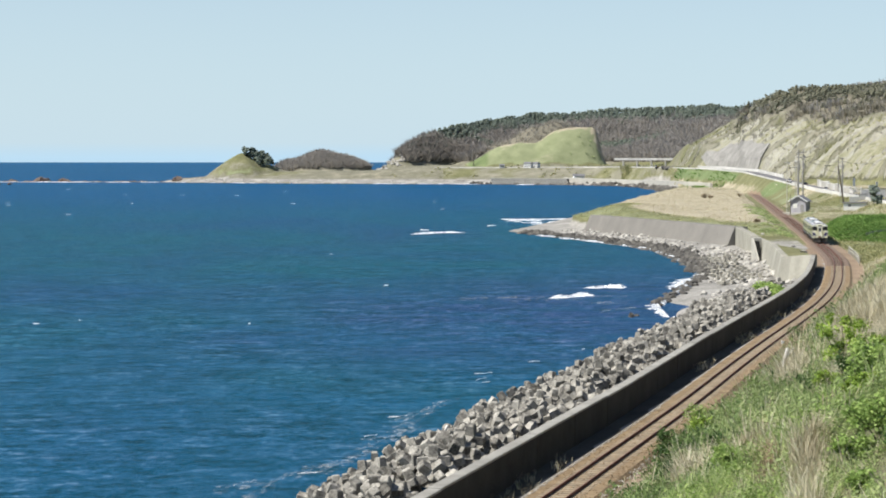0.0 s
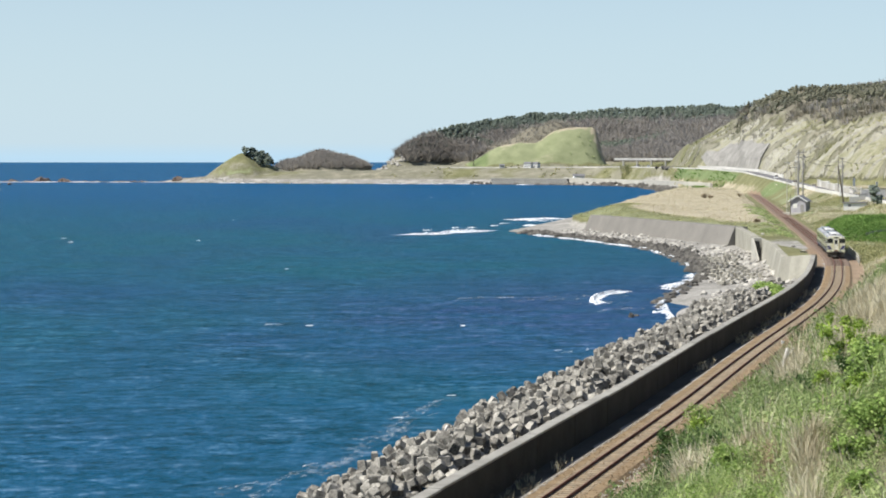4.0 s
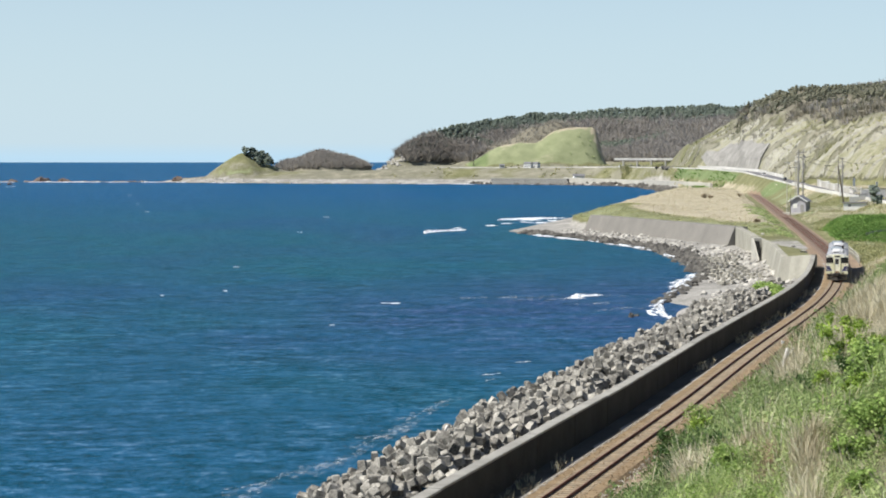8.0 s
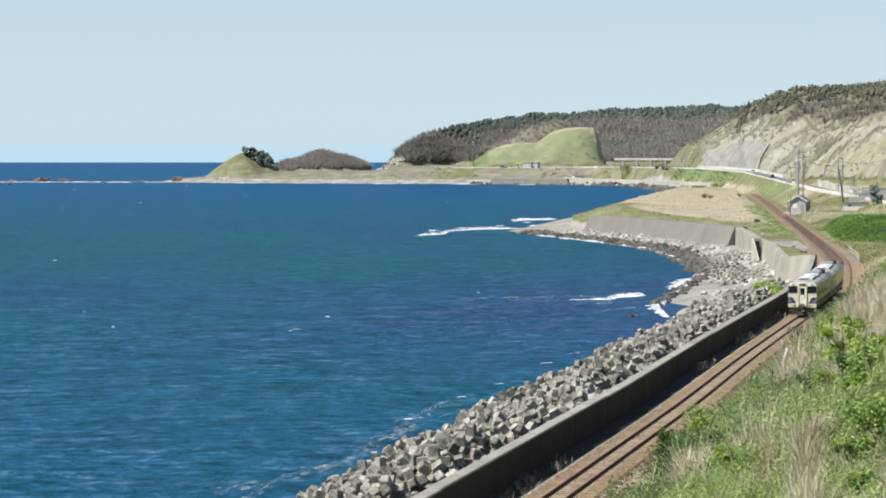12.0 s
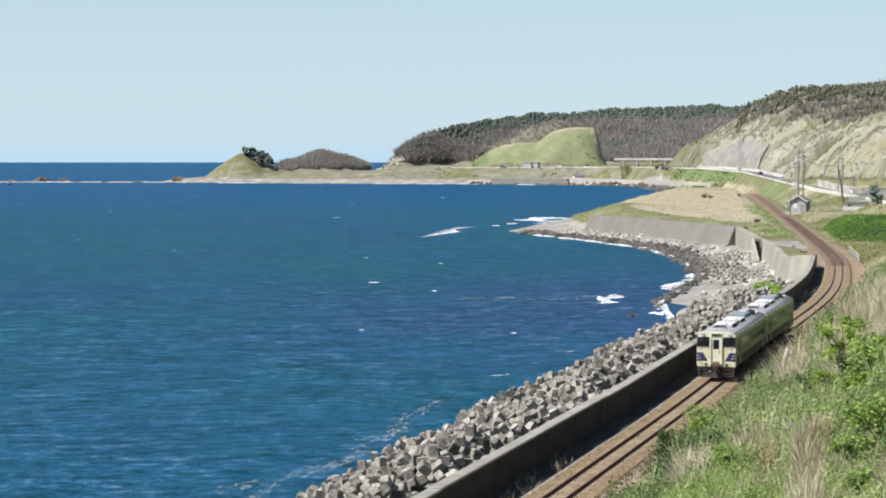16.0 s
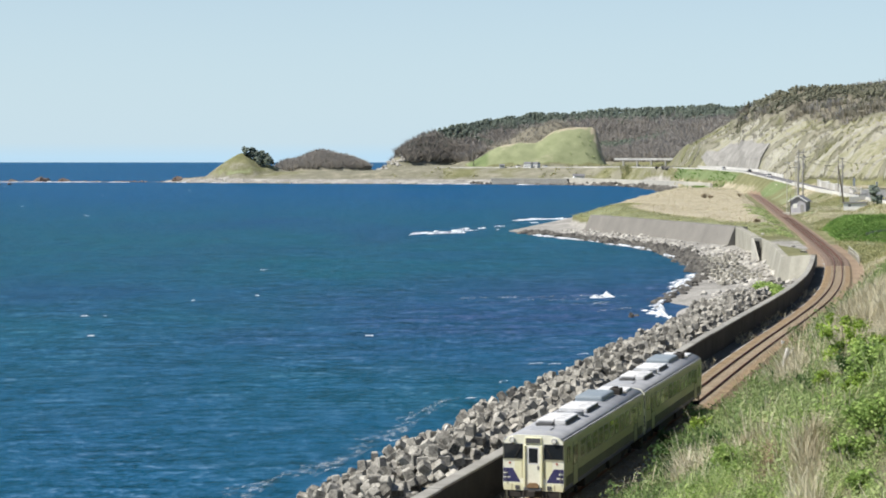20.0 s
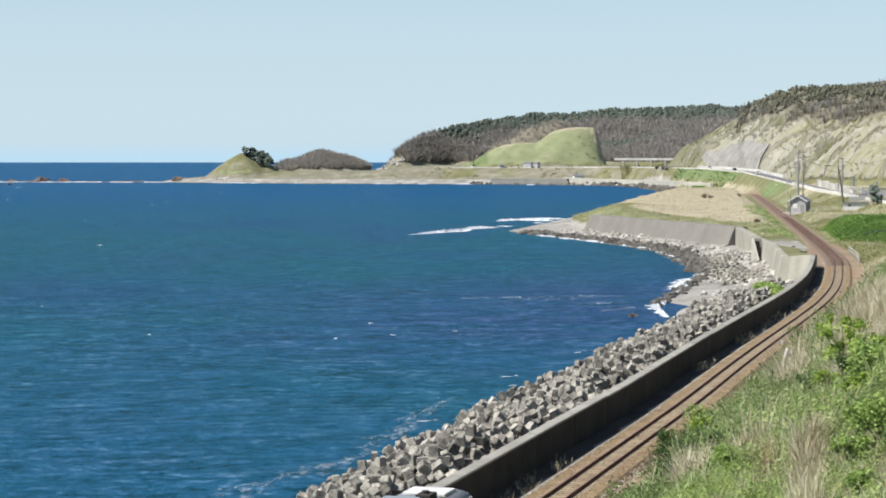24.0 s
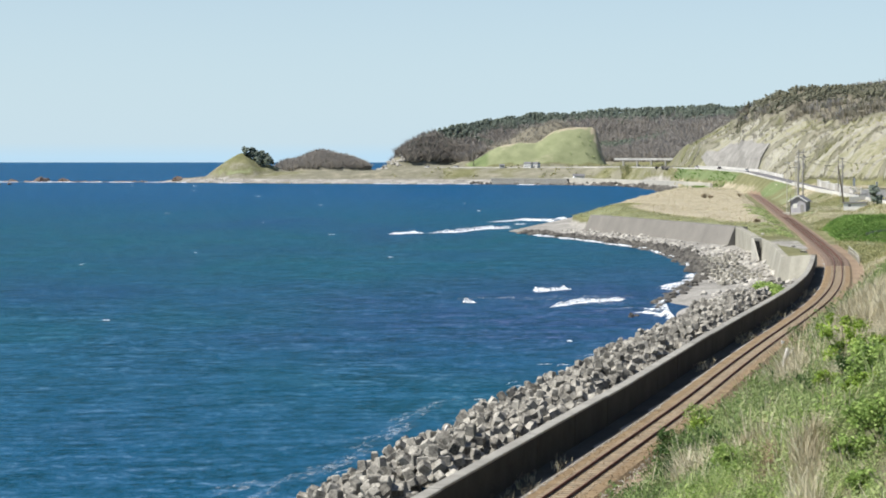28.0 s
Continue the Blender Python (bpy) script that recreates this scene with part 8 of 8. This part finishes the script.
def build_ribbed_wall():
    """Leaning concrete ribs before a low sea wall on the far shore."""
    wall = tagged(new("ribbed_revetment"), "pale leaning concrete ribs before the far sea wall", "revetment", kind="structure")
    p, q = Vector((37.0, 1604, -3.6)), Vector((94.0, 1566, -3.6))
    yaw = math.degrees(math.atan2(q.y - p.y, q.x - p.x))
    length = (q - p).length
    # gaps between the ribs get their shade from this darkened wall
    part("back_wall", Geo().box(0, length, 0.9, 1.7, -1.0, 3.6, 0.1), CONCRETE_SHADED, wall, "wall darkened for the shade between the ribs", m=pose(p.x, p.y, p.z, 0, 0, yaw))
    rib = mesh_of("rib", Geo().box(-0.45, 0.45, -0.5, 0.5, -2.6, 2.6, 0.08), CONCRETE_PALE)
    n = int(length / 1.75)
    for k in range(n):
        c = p.lerp(q, (k + 0.5) / n)
        part("rib", rib, CONCRETE_PALE, wall, m=pose(c.x, c.y, c.z + 1.5, 0, -32, yaw))
    part("coping", Geo().box(0, length, 0.6, 2.2, 3.6, 4.0, 0.1), CONCRETE_PALE, wall, m=pose(p.x, p.y, p.z, 0, 0, yaw))


def build_meadow_shrubs():
    rng, prng = np.random.RandomState(61), random.Random(61)
    shapes = [blade_tuft(prng, 9, 0.9, 1.6, 0.16) for _ in range(4)]
    x, y = np.r_[rng.uniform(110, 121, 10), rng.uniform(50, 110, 4)], np.r_[rng.uniform(1686, 1706, 10), rng.uniform(1680, 1712, 4)]
    k = value_noise(x, y, 9, 62) > -0.1
    scatter("meadow_shrubs", "low green shrubs dotted over the grassy hill", "shrubs", shapes, HERB, x[k], y[k], 0.6 + 0.9 * rng.random_sample(k.sum()), rng, 0, 0.1, True)
    x, y = rng.uniform(-60, 150, 900), rng.uniform(1560, 1690, 900)
    z, cov = relief(x, y)
    k = (z > 0.5) & (cov["lush"] < 0.5) & (value_noise(x, y, 22, 63) > 0.12) & (polyline_distance(x, y, [(a, c) for a, c, _ in ROAD])[0] > 6)
    scatter("lowland_shrubs", "low olive shrubs on the coastal flat", "shrubs", shapes, OLIVE, x[k], y[k], 0.6 + 1.1 * rng.random_sample(k.sum()), rng, 0, 0.1, True)


build_ribbed_wall()
build_meadow_shrubs()
build_pole(24.7, 1690, 13.0, "dark wooden pole at the edge of the far wood", (0.94,), 0.35, 0, 0, BARK)


def build_bank_shrubs():
    rng, prng = np.random.RandomState(71), random.Random(71)
    x, y = rng.uniform(100, 160, 5200), rng.uniform(900, 1340, 5200)
    z, cov = relief(x, y)
    d_road = polyline_distance(x, y, [(a, c) for a, c, _ in ROAD])[0]
    _, side, _ = polyline_distance(x, y, FOOT)
    d_track = polyline_distance(x, y, [tuple(p) for p in LINE[::6]])[0]
    n = value_noise(x, y, 16, 72) + 0.5 * value_noise(x, y, 5, 73)
    ok = (z > 0) & (d_road > 5) & (d_track > 6) & (side < 0) & (cov["dry"] < 0.5)
    k = ok & (n > 0.05) & (y > 1050) & (y < 1255)
    scatter("bank_shrubs", "green shrubs and weeds on the bank below the road", "shrubs", [blade_tuft(prng, 8, 1.0, 1.5, 0.14) for _ in range(4)], HEDGE, x[k], y[k], 0.5 + 0.8 * rng.random_sample(k.sum()), rng)
    k = ok & (n < 0) & ((y < 1050) | (y > 1255))
    scatter("bank_straw", "dry grass on the bank below the road", "dry grass", [blade_tuft(prng, 7, 0.7, 1.2, 0.10) for _ in range(4)], STRAW, x[k], y[k], 0.5 + 0.6 * rng.random_sample(k.sum()), rng)


build_bank_shrubs()


# ---------------------------------------------------------------- cars on the road
CAR_WHITE = speckled("white_car_paint", (0.74, 0.74, 0.73), (0.82, 0.82, 0.81), 0.8, 6, 0.25, 0.02, 0.002)
CAR_DARK = speckled("dark_car_paint", (0.04, 0.042, 0.05), (0.07, 0.072, 0.08), 0.8, 6, 0.25, 0.02, 0.002)
CAR_SILVER = speckled("silver_car_paint", (0.48, 0.49, 0.50), (0.58, 0.59, 0.60), 0.8, 6, 0.25, 0.02, 0.002)
DRIVES = []                # each car with its start along the road and its speed


def build_car(paint, label, start, speed):
    car = tagged(new("car"), label, "car", "cars on the coast road")
    part("body", Geo().box(-0.82, 0.82, -2.0, 2.0, 0.28, 0.95, 0.12), paint, car)
    cabin = [(-1.75, 0.93), (-1.35, 1.50), (0.35, 1.52), (1.15, 0.93)]
    g = Geo()
    for x, w in ((-0.72, 0.12), (0.72, -0.12)):
        g.v += [(x + (w if z > 1 else 0), y, z) for y, z in cabin]
    g.f += [(0, 1, 2, 3), (7, 6, 5, 4), (0, 4, 5, 1), (1, 5, 6, 2), (2, 6, 7, 3)]
    cab = part("cabin", g, GLASS_DARK, car, "dark glazed cabin")
    part("roof", Geo().box(-0.60, 0.60, -1.32, 0.32, 1.50, 1.56, 0.02), paint, cab)
    for y in (-1.25, 1.25):
        for sx in (-1, 1):
            wheel = part("wheel", Geo().tube((sx * 0.66, y, 0.31), (sx * 0.84, y, 0.31), 0.31, 0.31, 16), UNDER, car)
            part("rim", Geo().tube((sx * 0.835, y, 0.31), (sx * 0.85, y, 0.31), 0.19, 0.18, 12), STEEL, wheel)
    for sx in (-1, 1):
        part("tail_light", Geo().box(min(sx * 0.55, sx * 0.78), max(sx * 0.55, sx * 0.78), -2.015, -1.98, 0.66, 0.82), RED_LENS, car)
        part("headlight", Geo().box(min(sx * 0.50, sx * 0.76), max(sx * 0.50, sx * 0.76), 1.98, 2.015, 0.62, 0.76), LAMP_GLASS, car)
    DRIVES.append((car, start, speed))


build_car(CAR_WHITE, "small white car driving along the coast road", 381, 10.8)
build_car(CAR_WHITE, "small white car driving along the coast road", 232, 10.8)
build_car(CAR_DARK, "dark car driving along the coast road", 308, 10.8)
build_car(CAR_WHITE, "small white car on the road along the far shore", 969, 10.3)
build_car(CAR_SILVER, "silver car on the road along the far shore", 943, 10.3)


# ---------------------------------------------------------------- motion
def drive_pose(s):
    p, h = road_at(s, -1.5)
    return pose(p.x, p.y, p.z + 0.08, 0, 0, math.degrees(h) - 90)


RUN = [(0, 470.5), (3, 426.5), (5.5, 386.5), (8, 345.5), (11, 298), (14.5, 242), (17, 203.3), (18, 188.3), (19, 173.6), (20, 158.9), (21.5, 137.5), (23.5, 108.3), (24.5, 93.7), (28, 42)]


def car_pose(s):
    a, b = along(s + 3.2)[0], along(s + 17.3)[0]
    d = (b - a).normalized()
    o = a - d * 3.2
    return pose(o.x, o.y, 0, 0, 0, math.degrees(math.atan2(d.y, d.x)) - 90)


def run_at(t):
    ts, ss = np.array(RUN, float).T
    s = curve_through(list(zip(ts, ss)), 20)
    return float(np.interp(t, s[:, 0], s[:, 1]))


def motions():
    times = [0.5 * i for i in range(57)]
    walk(railcar, [(t, car_pose(run_at(t))) for t in times])
    walk(railcar_behind, [(t, car_pose(run_at(t) + 21.0)) for t in times])
    for ob, start, speed in DRIVES:
        walk(ob, [(2.0 * k, drive_pose(start + speed * 2.0 * k)) for k in range(15)])
    for ob, rows in DRIFT:
        walk(ob, rows)
    walk(sea, [(0.0, pose(0, 0, SEA)), (28.0, pose(16, -26, SEA))])


motions()
